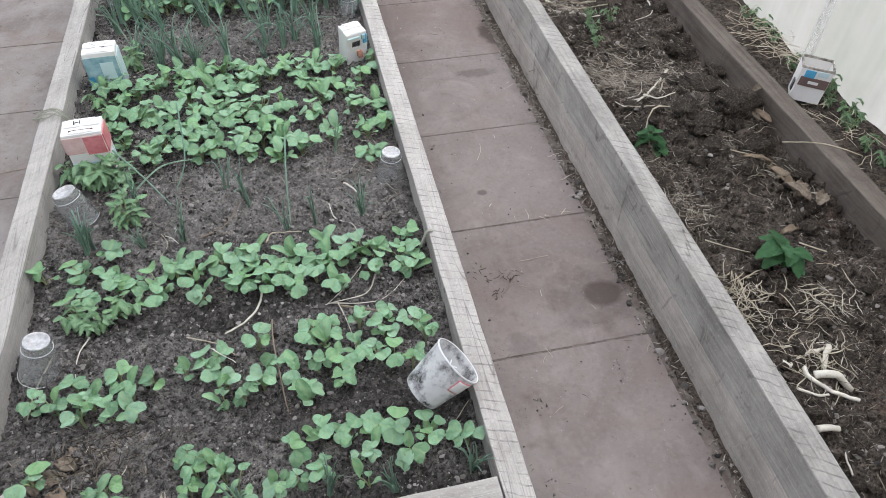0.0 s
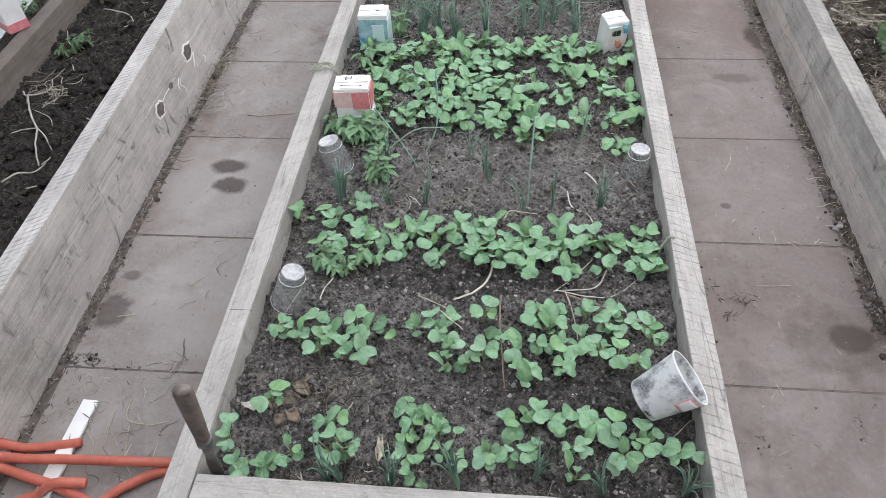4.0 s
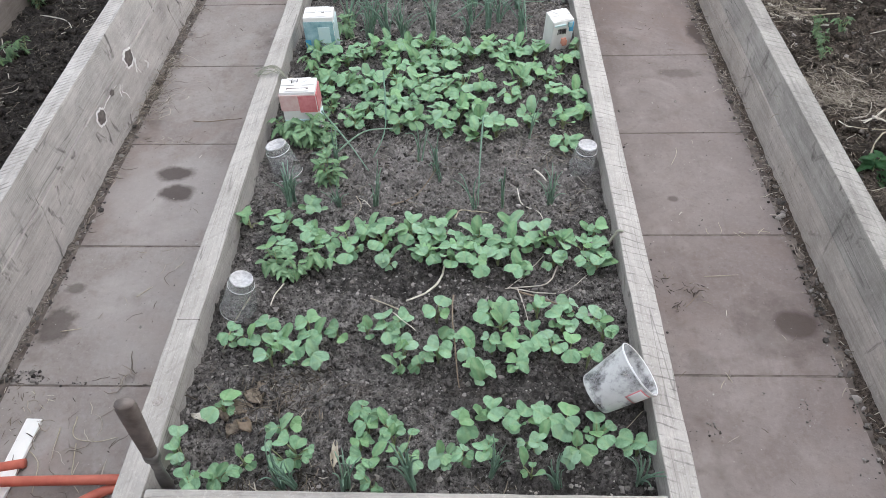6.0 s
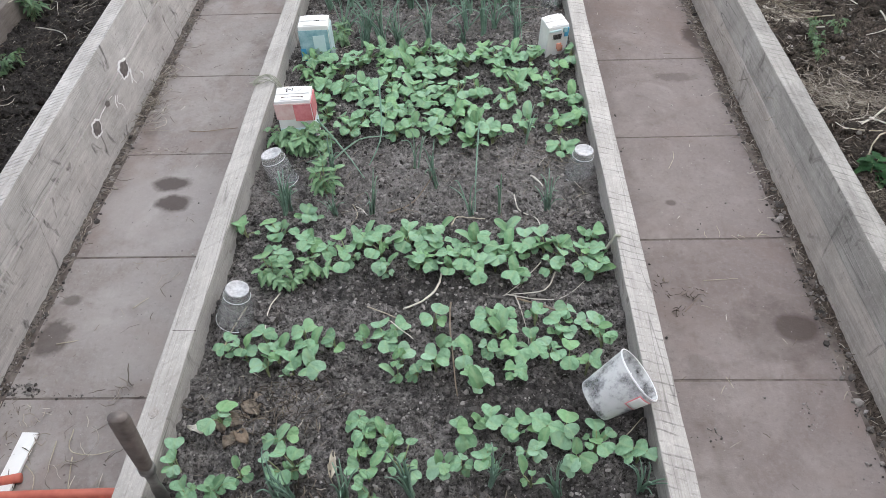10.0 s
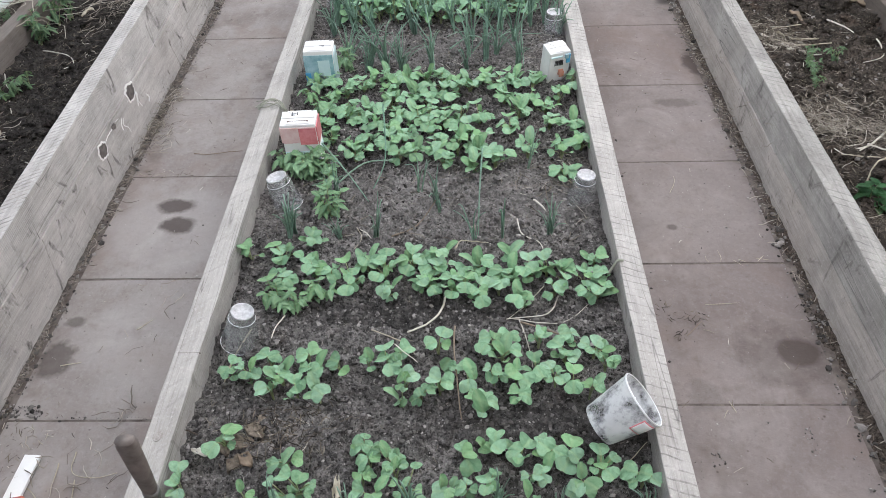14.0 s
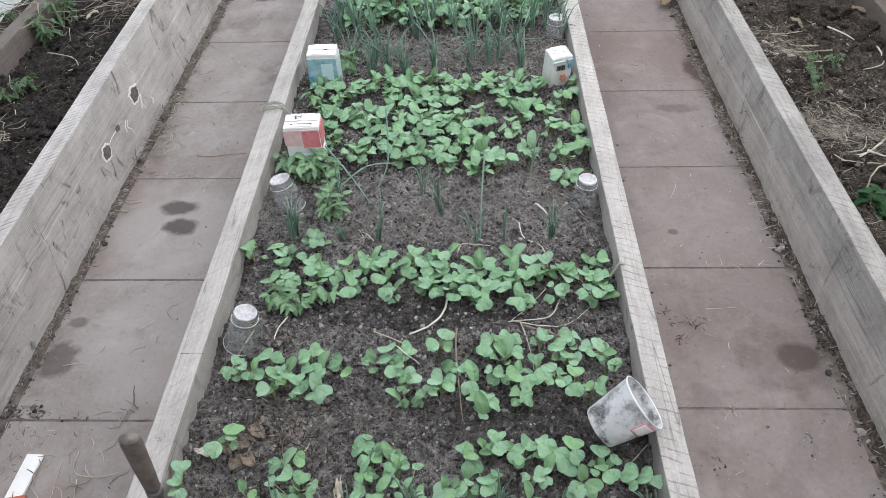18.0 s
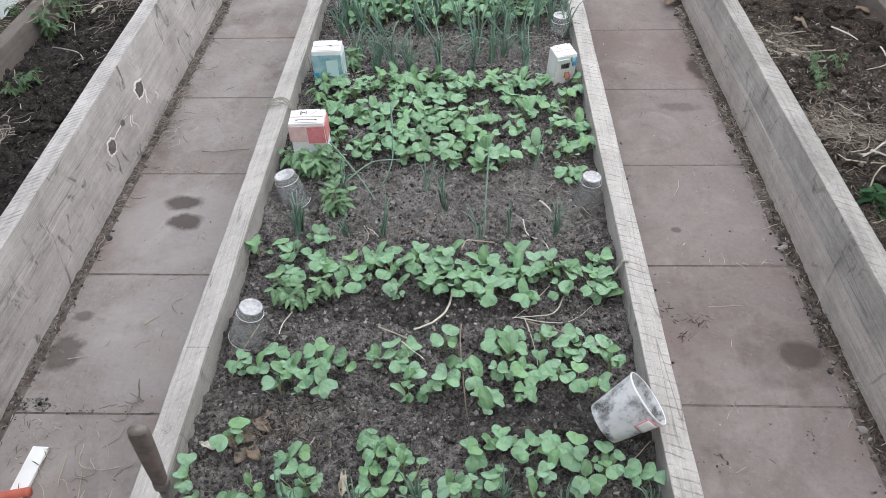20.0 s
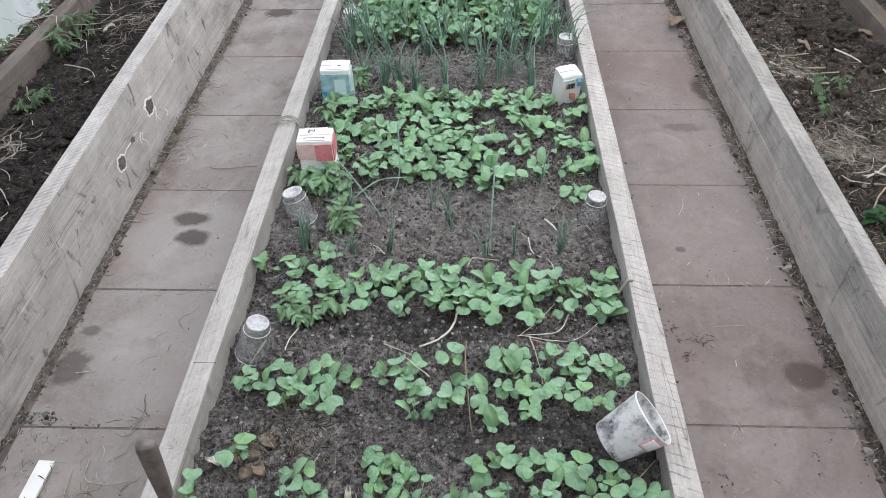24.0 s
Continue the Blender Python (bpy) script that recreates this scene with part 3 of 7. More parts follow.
def ground_height(kind, x, y):
    """The soil's surface in the three beds."""
    v = Vector((x, y, 0))
    if kind == "centre":
        z = 0.118 + 0.010 * noise.noise(v * 5) + 0.008 * noise.noise(v * 14 + Vector((4, 1, 0)))
        z += 0.006 * math.sin((y - 0.70) * 2 * math.pi / 0.235)
        return z - 0.008 + 0.018 * abs(noise.noise(v * 20)) + 0.015 * abs(noise.noise(v * 48 + Vector((0, 9, 0)))) + 0.009 * abs(noise.noise(v * 115)) + 0.004 * noise.noise(v * 75)
    if kind == "right":
        z = 0.115 + 0.028 * noise.noise(v * 4 + Vector((7, 0, 0))) + 0.018 * noise.noise(v * 11)
        z += 0.035 * max(0.0, 1 - ((x - 1.24) / 0.17) ** 2 - ((y - 1.50) / 0.22) ** 2)
        z += 0.045 * max(0.0, 1 - ((x - 1.26) / 0.13) ** 2 - ((y - 2.30) / 0.25) ** 2)
        z += 0.030 * max(0.0, 1 - ((x - 1.24) / 0.10) ** 2 - ((y - 1.48) / 0.10) ** 2)
        z -= 0.075 * max(0.0, 1 - ((x - 1.355) / 0.042) ** 2 - ((y - 0.965) / 0.050) ** 2)
        z -= 0.040 * max(0.0, 1 - ((x - 1.33) / 0.06) ** 2 - ((y - 1.29) / 0.07) ** 2)
        z -= 0.030 * max(0.0, 1 - ((x - 1.33) / 0.07) ** 2 - ((y - 1.78) / 0.12) ** 2)
        return z - 0.014 + 0.036 * abs(noise.noise(v * 15)) + 0.028 * abs(noise.noise(v * 37 + Vector((3, 0, 0)))) + 0.014 * abs(noise.noise(v * 90))
    z = 0.105 + 0.020 * noise.noise(v * 4 + Vector((1, 5, 0))) + 0.012 * noise.noise(v * 12)
    return z - 0.010 + 0.026 * abs(noise.noise(v * 17)) + 0.020 * abs(noise.noise(v * 40)) + 0.010 * abs(noise.noise(v * 95))


def soil_sheet(name, kind, x0, x1, y0, y1, step, material, label):
    nx, ny = int((x1 - x0) / step), int((y1 - y0) / step)
    verts = [(x0 + (x1 - x0) * i / nx, y0 + (y1 - y0) * j / ny, ground_height(kind, x0 + (x1 - x0) * i / nx, y0 + (y1 - y0) * j / ny))
             for j in range(ny + 1) for i in range(nx + 1)]
    faces = [(j * (nx + 1) + i, j * (nx + 1) + i + 1, (j + 1) * (nx + 1) + i + 1, (j + 1) * (nx + 1) + i) for j in range(ny) for i in range(nx)]
    return raw(name, verts, faces, material, label, "soil", "structure", True)


# ---- ground, film and posts ----
END, START = 4.4, -0.6
bm = bmesh.new()
bmesh.ops.create_grid(bm, x_segments=60, y_segments=60, size=30)
for v in bm.verts:
    v.co.z = -0.062 + 0.01 * noise.noise(v.co * 0.7)
single("ground", bm, DEEP_EARTH, "trodden brown earth beneath the greenhouse", "ground", kind="structure")

RIGHT_FILM, LEFT_FILM = 1.63, -1.57


def film_sheet(name, pts0, pts1, label, material=None):
    """A thin film with folds between two lines of points."""
    n, k = 24, len(pts0)
    rings = []
    for i in range(n + 1):
        f = i / n
        rings.append([Vector(a).lerp(Vector(b), f) + Vector((0.006 * noise.noise(Vector((i * 0.9, j * 0.7, 3))), 0, 0)) for j, (a, b) in enumerate(zip(pts0, pts1))])
    ob = single(name, loft(rings, closed=False, caps=False), material or FILM, label, "greenhouse film", kind="structure", soft=True)
    return ob


def arch(y):
    out = [(RIGHT_FILM - 0.02, y, 1.2)]
    for a in range(15, 166, 15):
        out.append((-0.015 + 1.62 * math.cos(radians(a)), y, 1.3 + 0.95 * math.sin(radians(a))))
    return out + [(LEFT_FILM + 0.02, y, 1.2)]


def skirt(x, y, lean):
    return [(x, y, -0.05), (x + lean, y, 0.3), (x + 0.6 * lean, y, 0.7), (x - 2 * lean, y, 1.205)]


film_sheet("ceiling_film", arch(START), arch(END), "milky plastic film roof of the greenhouse")
film_sheet("wall_film_right", skirt(RIGHT_FILM, START, 0.01), skirt(RIGHT_FILM, END, 0.01), "old greenish plastic film wall of the greenhouse", FILM_SIDE)
film_sheet("wall_film_left", skirt(LEFT_FILM, START, -0.01), skirt(LEFT_FILM, END, -0.01), "old greenish plastic film wall of the greenhouse", FILM_LEFT)
# The near one is an unseen dark wall, added to block light there.
for nm, y, cover in (("wall_film_far", END, FILM), ("wall_near", START, BROWN_WOOD)):
    film_sheet(nm, [(LEFT_FILM, y, -0.05), (LEFT_FILM, y, 1.3), (-0.8, y, 2.1), (0, y, 2.25)],
               [(RIGHT_FILM, y, -0.05), (RIGHT_FILM, y, 1.3), (0.8, y, 2.1), (0, y, 2.25)], "milky plastic film closing the greenhouse" if cover is FILM else "unseen boarded wall added to darken the near end", cover)
single("greenhouse_post", tube([(1.608, 1.60, -0.05), (1.606, 1.605, 0.5), (1.60, 1.61, 1.25)], 0.014, 10), POST,
       "white plastic upright pipe standing against the film", "post", soft=True)

# ---- raised beds ----
SIDE_END = 4.2
bed = thing("raised_bed", pose(0, 0, 0), "raised bed framed with pale weathered sawn boards", "raised bed")
plank("board", [(-0.498, -0.05), (-0.4485, -0.05), (-0.4485, 0.179), (-0.498, 0.179)], [(-0.498, -0.05), (-0.4485, -0.05), (-0.4485, 0.179), (-0.498, 0.179)],
      0.515, SIDE_END, BED_WOOD_SMOOTH, bed, "pale smooth weathered side board with a crack")
plank("board", [(0.3926, -0.05), (0.4417, -0.05), (0.4417, 0.179), (0.3926, 0.179)], [(0.3926, -0.05), (0.4417, -0.05), (0.4417, 0.179), (0.3926, 0.179)],
      0.515, SIDE_END, BED_WOOD, bed, "pale side board with slanting saw marks")


def cross_board(y0, y1, x0, x1, top, label):
    rings = []
    for i in range(20):
        x = x0 + (x1 - x0) * i / 19
        r = 0.004 + 0.002 * noise.noise(Vector((x * 11, y0, 0)))
        s = [(y0, -0.05), (y1, -0.05), (y1, top - r), (y1 - r, top), (y0 + r, top), (y0, top - r)]
        rings.append([Vector((x, y + wobble(x, y, z, 0.07, 0.001), z + wobble(x, z, y, 0.09, 0.0012))) for y, z in s])
    bmx = loft(rings)
    bmx.transform(pose(0, 0, 0, 0, 0, 90) @ Matrix.Identity(4))
    ob = part("board", bmx, BED_WOOD_SMOOTH, bed, label)
    ob.matrix_basis = pose(0, 0, 0, 0, 0, -90)
    return ob


cross_board(0.520, 0.568, -0.446, 0.390, 0.176, "pale front board with a knot")
cross_board(SIDE_END - 0.05, SIDE_END, -0.446, 0.390, 0.176, "")
for kx, ky, kr in ((-0.474, 0.725, 0.0085), (-0.16, 0.545, 0.007)):
    rings = [[Vector((kx + r * kr * math.cos(a) * (1 + 0.15 * math.sin(2 * a)), ky + r * kr * 1.25 * math.sin(a), z)) for a in (k * math.pi / 7 for k in range(14))]
             for r, z in ((1, 0.1775), (0.95, 0.1803), (0.62, 0.1800), (0.5, 0.1806))]
    part("knot", loft(rings), KNOT_PALE, bed, "small weathered knot in the board")
part("crack", box(bmesh.new(), -0.492, -0.447, 0.9048, 0.9058, 0.1765, 0.1794), KNOT_DARK, bed, "thin dark crack across the board")

left_bed = thing("raised_bed", pose(-0.95, 0, 0), "raised bed walled with grey planks with knot holes", "raised bed", "side beds")
L0, L1 = START + 0.1, SIDE_END


def lw(y):
    return -0.030 * (y - 1.2)


def at_left(obj):
    obj.matrix_parent_inverse = left_bed.matrix_basis.inverted()
    return obj


def leftsec(y, pts):
    return [(x + (lw(y) if z > 0.2 else lw(y) * max(0.0, z) / 0.25), z) for x, z in pts]


low = [(-0.975, -0.05), (-0.925, -0.05), (-0.928, 0.1482), (-0.977, 0.1482)]
upp = [(-0.978, 0.1495), (-0.930, 0.1495), (-0.927, 0.252), (-0.976, 0.252)]
left_plank = at_left(plank("lower_plank", leftsec(L0, low), leftsec(L1, low), L0, L1, GREY_WOOD_LOW, left_bed, "mottled grey lower plank", 0.004, 0.05, 0.0022))
at_left(plank("upper_plank", leftsec(L0, upp), leftsec(L1, upp), L0, L1, GREY_WOOD, left_bed, "grey plank with notched sawn top edge", 0.004))
farl = [(-1.475, -0.05), (-1.425, -0.05), (-1.425, 0.185), (-1.475, 0.185)]
at_left(plank("back_board", farl, farl, L0, L1, BROWN_WOOD, left_bed, "damp brown board against the film", 0.006))

right_bed = thing("raised_bed", pose(0.91, 0, 0), "raised bed walled with grey planks, full of rotting straw", "raised bed", "side beds")


def at_right(obj):
    obj.matrix_parent_inverse = right_bed.matrix_basis.inverted()
    return obj


low = [(0.878, -0.05), (0.930, -0.05), (0.932, 0.0988), (0.8862, 0.0988)]
upp = [(0.886, 0.100), (0.939, 0.103), (0.946, 0.191), (0.895, 0.191)]
at_right(plank("lower_plank", low, low, L0, L1, LOW_WOOD, right_bed, "damp stained lower plank", 0.003, 0.03, 0.0022))
at_right(plank("upper_plank", upp, upp, L0, L1, GREY_WOOD_RIGHT, right_bed, "grey plank with sawn top edge", 0.004))
farr = [(1.395, -0.05), (1.450, -0.05), (1.450, 0.190), (1.395, 0.190)]
at_right(plank("back_board", farr, farr, L0, L1, MOULD_WOOD, right_bed, "wet dark brown board against the film", 0.007))

# knot holes with pale ragged rims on the grey plank
def rim_line(points, thick, seed, label):
    """A pale ragged line standing a little proud of the plank; points are (y, z)."""
    out = []
    for k, p in enumerate(curve_through([(0, y, z) for y, z in points], 6)):
        y = p.y + 0.0022 * noise.noise(Vector((k * 0.9, seed, 0)))
        z = p.z + 0.0022 * noise.noise(Vector((k * 0.9, seed, 5)))
        out.append((-0.9262 + lw(y) * z / 0.25 - 0.0012 * (z / 0.15), y, z))
    return part("knot_rim", tube(out, thick, 6, 0.7), KNOT_RING, left_plank, label)


for cy, cz, ry, rz in ((1.635, 0.118, 0.027, 0.020), (1.897, 0.138, 0.030, 0.024), (1.735, 0.128, 0.012, 0.010)):
    xk = -0.9245 + lw(cy) * cz / 0.25
    n = 22
    rad = [1 + 0.40 * noise.noise(Vector((k * 0.7, cy * 9, 0))) for k in range(n)]

    def ringk(f, dx):
        return [Vector((xk + dx, cy + ry * f * rad[k] * math.cos(2 * math.pi * k / n), cz + rz * f * rad[k] * math.sin(2 * math.pi * k / n))) for k in range(n)]

    part("knot_hole", loft([ringk(0.92, -0.004), ringk(0.86, 0.0002), ringk(0.3, -0.0006)]), KNOT_DARK, left_plank, "brown knot hole")
    if ry > 0.02:
        loop = [(p.y, p.z) for p in ringk(0.98, 0)]
        rim_line(loop[2:] + loop[:3], 0.0036, cy, "pale rim round a knot hole")
rim_line([(1.930, 0.118), (1.915, 0.100), (1.905, 0.085)], 0.0030, 8.0, "pale smear below a knot hole")
rim_line([(1.790, 0.118), (1.775, 0.105), (1.772, 0.090)], 0.0026, 9.0, "pale smear below a knot hole")
rim_line([(1.868, 0.128), (1.835, 0.130), (1.80, 0.126), (1.755, 0.130)], 0.0016, 2.0, "pale line between knot holes")
rim_line([(1.722, 0.128), (1.690, 0.128), (1.662, 0.124)], 0.0018, 3.0, "pale line between knot holes")
rim_line([(1.800, 0.112), (1.785, 0.098), (1.80, 0.080), (1.803, 0.060)], 0.0022, 4.0, "pale streak below a knot hole")
rim_line([(1.925, 0.125), (1.918, 0.095), (1.925, 0.070)], 0.0018, 5.0, "pale streak below a knot hole")
rim_line([(1.975, 0.080), (1.985, 0.065), (1.972, 0.056)], 0.0030, 6.0, "pale blotch below a knot hole")

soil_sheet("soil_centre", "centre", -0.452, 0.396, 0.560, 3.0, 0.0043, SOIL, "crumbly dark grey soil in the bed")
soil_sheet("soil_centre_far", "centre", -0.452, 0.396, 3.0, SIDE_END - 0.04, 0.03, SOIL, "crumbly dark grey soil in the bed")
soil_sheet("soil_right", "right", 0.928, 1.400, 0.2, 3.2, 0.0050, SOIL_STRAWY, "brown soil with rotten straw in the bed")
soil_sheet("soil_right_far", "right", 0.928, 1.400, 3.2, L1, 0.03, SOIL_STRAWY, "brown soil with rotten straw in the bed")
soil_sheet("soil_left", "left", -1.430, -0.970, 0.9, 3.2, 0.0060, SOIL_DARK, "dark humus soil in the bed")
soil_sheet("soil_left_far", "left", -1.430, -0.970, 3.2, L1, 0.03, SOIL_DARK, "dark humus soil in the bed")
soil_sheet("soil_left_near", "left", -1.430, -0.970, L0, 0.9, 0.03, SOIL_DARK, "dark humus soil in the bed")
soil_sheet("soil_right_near", "right", 0.928, 1.400, L0, 0.2, 0.03, SOIL_STRAWY, "brown soil with rotten straw in the bed")


def bank(name, x0, x1, material):
    nx, ny = 14, 160
    verts = []
    for j in range(ny + 1):
        for i in range(nx + 1):
            x, y = x0 + (x1 - x0) * i / nx, L0 + (L1 - L0) * j / ny
            verts.append((x, y, 0.150 + 0.02 * noise.noise(Vector((x * 7, y * 7, 2))) + 0.008 * noise.noise(Vector((x * 30, y * 30, 2)))))
    faces = [(j * (nx + 1) + i, j * (nx + 1) + i + 1, (j + 1) * (nx + 1) + i + 1, (j + 1) * (nx + 1) + i) for j in range(ny) for i in range(nx)]
    return raw(name, verts, faces, material, "brown earth heaped along the film", "soil", "structure", True)


bank("soil_bank_right", 1.446, 1.66, SOIL_STRAWY)
bank("soil_bank_left", -1.585, -1.471, SOIL_STRAWY)


# ---- loose scatter ----
def crumbs(name, kind, count, x0, x1, y0, y1, small, large, material, label, seed, fine=7):
    r = random.Random(seed)
    base = bmesh.new()
    bmesh.ops.create_icosphere(base, subdivisions=1, radius=1)
    bv = np.array([v.co[:] for v in base.verts])
    bf = [tuple(v.index for v in f.verts) for f in base.faces]
    base.free()
    verts, faces = [], []
    for _ in range(count):
        x, y = r.uniform(x0, x1), r.uniform(y0, y1)
        s = small + (large - small) * r.random() ** fine
        sc = np.array([r.uniform(0.7, 1.3), r.uniform(0.7, 1.3), r.uniform(0.5, 0.9)]) * s
        jag = np.array([[r.uniform(0.55, 1.4)] for _ in range(len(bv))])
        a = r.uniform(0, 6.28)
        p = bv * jag * sc
        p = np.stack([p[:, 0] * math.cos(a) - p[:, 1] * math.sin(a), p[:, 0] * math.sin(a) + p[:, 1] * math.cos(a), p[:, 2]], 1)
        z = (ground_height(kind, x, y) if kind else 0.001) + s * 0.1
        k = len(verts)
        verts.extend((p + np.array([x, y, z])).tolist())
        faces.extend(tuple(i + k for i in f) for f in bf)
    return raw(name, verts, faces, material, label, "soil")


def bits(name, spots, lengths, radius, material, label, seed, curl=0.35, lift=0.004, category="straw"):
    """Short bent stalks, joined: spots gives (x, y, z) for each."""
    r = random.Random(seed)
    verts, faces = [], []
    for x, y, z in spots:
        ln, a, rad = r.uniform(*lengths), r.uniform(0, 6.28), radius * r.uniform(0.5, 1.3)
        p = np.array([x, y, z + rad + r.uniform(0, lift)])
        tilt = r.uniform(-0.2, 0.3)
        k = len(verts)
        seg = 4 if ln > 0.03 else 2
        for i in range(seg + 1):
            d = np.array([math.cos(a), math.sin(a), tilt * (0.5 - i / seg)])
            side = np.array([-math.sin(a), math.cos(a), 0])
            rr = rad * (0.6 if i in (0, seg) else 1)
            verts += [(p + side * rr).tolist(), (p + np.array([0, 0, rr])).tolist(), (p - side * rr).tolist(), (p - np.array([0, 0, rr * 0.6])).tolist()]
            p = p + d * ln / seg
            a += r.gauss(0, curl * 0.6)
        for i in range(seg):
            for j in range(4):
                q = (j + 1) % 4
                faces.append((k + 4 * i + j, k + 4 * i + q, k + 4 * i + 4 + q, k + 4 * i + 4 + j))
        faces.append((k + 3, k + 2, k + 1, k))
        e = k + 4 * seg
        faces.append((e, e + 1, e + 2, e + 3))
    return raw(name, verts, faces, material, label, category)


def spread(n, x0, x1, y0, y1, z, seed):
    r = random.Random(seed)
    out = []
    for _ in range(n):
        x, y = r.uniform(x0, x1), r.uniform(y0, y1)
        out.append((x, y, ground_height(z, x, y) if isinstance(z, str) else z))
    return out


def heap(n, cx, cy, sx, sy, z, seed, rise=0.012):
    r = random.Random(seed)
    out = []
    for _ in range(n):
        x, y = r.gauss(cx, sx), r.gauss(cy, sy)
        out.append((x, y, (ground_height(z, x, y) if isinstance(z, str) else z) + abs(r.gauss(0, rise))))
    return out


crumbs("soil_crumbs", "centre", 30000, -0.445, 0.390, 0.572, 2.5, 0.0010, 0.0056, CLOD, "loose crumbs of grey soil on the bed", 3, 4.5)
crumbs("soil_crumbs", "right", 6000, 0.935, 1.390, 0.3, 2.9, 0.0014, 0.0075, CLOD, "lumps of brown soil in the strawy bed", 4)
crumbs("soil_crumbs", "left", 4500, -1.42, -0.985, 1.0, 2.9, 0.0014, 0.0075, CLOD_DARK, "lumps of dark humus in the bed", 5)

crumbs("soil_chips", "centre", 3800, -0.445, 0.390, 0.572, 2.4, 0.0007, 0.0030, PALE_CHIP, "tiny pale chips in the soil", 6)
crumbs("soil_chips", "right", 500, 0.935, 1.390, 0.3, 2.8, 0.0009, 0.0032, PALE_CHIP, "tiny pale chips in the soil", 8)
bits("plant_debris", spread(650, -0.44, 0.385, 0.58, 2.5, "centre", 11), (0.005, 0.024), 0.0005, CHAFF, "thin dry plant bits on the soil", 12)
bits("plant_debris", heap(120, -0.31, 0.755, 0.055, 0.035, "centre", 13, 0.003) + heap(90, -0.22, 0.60, 0.05, 0.02, "centre", 14, 0.003) + heap(120, -0.26, 0.79, 0.05, 0.03, "centre", 113, 0.003), (0.006, 0.030), 0.0008, ROT, "rotten brown chaff lying on the soil", 15)
bits("plant_debris", heap(70, -0.31, 0.75, 0.06, 0.04, "centre", 114, 0.004) + heap(60, -0.25, 0.585, 0.05, 0.012, "centre", 116, 0.004) + heap(50, 0.0, 0.585, 0.15, 0.012, "centre", 117, 0.004), (0.008, 0.032), 0.0011, CHAFF, "dry chaff lying on the soil", 115)
wall_r = [(0.872 - abs(rnd.gauss(0, 0.014)), y, 0.002 + abs(rnd.gauss(0, 0.004))) for y in (rnd.uniform(0.4, 3.1) for _ in range(420))]
wall_r += [(0.865 - abs(rnd.gauss(0, 0.020)), rnd.uniform(1.75, 2.9), 0.004 + abs(rnd.gauss(0, 0.006))) for _ in range(330)]
bits("path_debris", wall_r, (0.004, 0.018), 0.0008, CHAFF, "straw and chaff along the plank", 16)
wall_l = [(-0.915 + abs(rnd.gauss(0, 0.013)), y, 0.002 + abs(rnd.gauss(0, 0.004))) for y in (rnd.uniform(0.6, 3.1) for _ in range(330))]
wall_l += heap(330, -0.895, 1.95, 0.018, 0.11, 0.003, 18, 0.008)
wall_l += heap(40, -0.80, 1.665, 0.055, 0.010, 0.003, 19, 0.003) + heap(60, -0.85, 0.80, 0.035, 0.07, 0.003, 20, 0.004)
bits("path_debris", wall_l, (0.004, 0.022), 0.0008, CHAFF, "straw and chaff along the plank", 17)
bits("path_debris", heap(80, -0.895, 1.97, 0.015, 0.16, 0.004, 145, 0.010) + heap(30, -0.85, 1.85, 0.03, 0.05, 0.003, 146, 0.004) + heap(40, -0.905, 2.6, 0.012, 0.25, 0.003, 148, 0.006) + heap(25, -0.905, 1.45, 0.01, 0.12, 0.003, 149, 0.005), (0.02, 0.075), 0.0009, MATTED, "bleached straw against the plank", 147, 0.8, 0.012)
bits("path_debris", heap(90, 0.858, 2.05, 0.012, 0.30, 0.006, 150, 0.008) + heap(30, 0.862, 1.3, 0.010, 0.30, 0.003, 151, 0.005), (0.015, 0.06), 0.0009, MATTED, "bleached straw against the plank", 152, 0.8, 0.010)
bits("plant_debris", spread(330, -0.40, 0.36, 1.96, 2.40, "centre", 153) + spread(110, -0.40, 0.36, 1.25, 1.55, "centre", 154) + heap(120, 0.30, 1.48, 0.05, 0.06, "centre", 156, 0.004), (0.010, 0.050), 0.0008, CHAFF, "dry plant litter between the onions", 155, 0.6, 0.008)
bits("path_debris", spread(60, 0.46, 0.83, 0.5, 2.9, 0.001, 21) + spread(60, -0.88, -0.52, 0.6, 2.9, 0.001, 22), (0.006, 0.03), 0.0008, CHAFF, "thin dry bits on the slabs", 23)
crumbs("path_crumbs", "", 260, 0.445, 0.52, 0.55, 2.4, 0.0008, 0.004, CLOD, "crumbs of soil on the slabs", 28)
bits("path_debris", heap(18, 0.590, 1.126, 0.016, 0.012, 0.002, 160, 0.002) + heap(16, 0.523, 1.15, 0.008, 0.018, 0.002, 161, 0.002) + heap(30, 0.863, 1.134, 0.014, 0.035, 0.004, 162, 0.006) + heap(10, 0.545, 1.07, 0.006, 0.010, 0.002, 163, 0.002), (0.005, 0.022), 0.0011, ROT, "small clumps of rotten chaff on the slabs", 164, 0.8)
crumbs("path_crumbs", "", 70, 0.838, 0.876, 1.05, 1.21, 0.002, 0.008, CLOD, "dark clods of soil against the plank", 180)
crumbs("path_crumbs", "", 22, 0.735, 0.752, 0.78, 0.85, 0.0010, 0.004, CLOD, "dark grains of soil on the slabs", 181)
crumbs("path_crumbs", "", 10, 0.80, 0.85, 0.68, 0.83, 0.0015, 0.005, CLOD, "dark grains of soil on the slabs", 182)
crumbs("path_crumbs", "", 14, 0.54, 0.57, 0.76, 0.80, 0.0015, 0.004, CLOD, "dark grains of soil on the slabs", 183)
crumbs("path_crumbs", "", 90, -0.918, -0.83, 0.868, 0.898, 0.0015, 0.007, CLOD, "dark soil in the worn corner of a slab", 184)
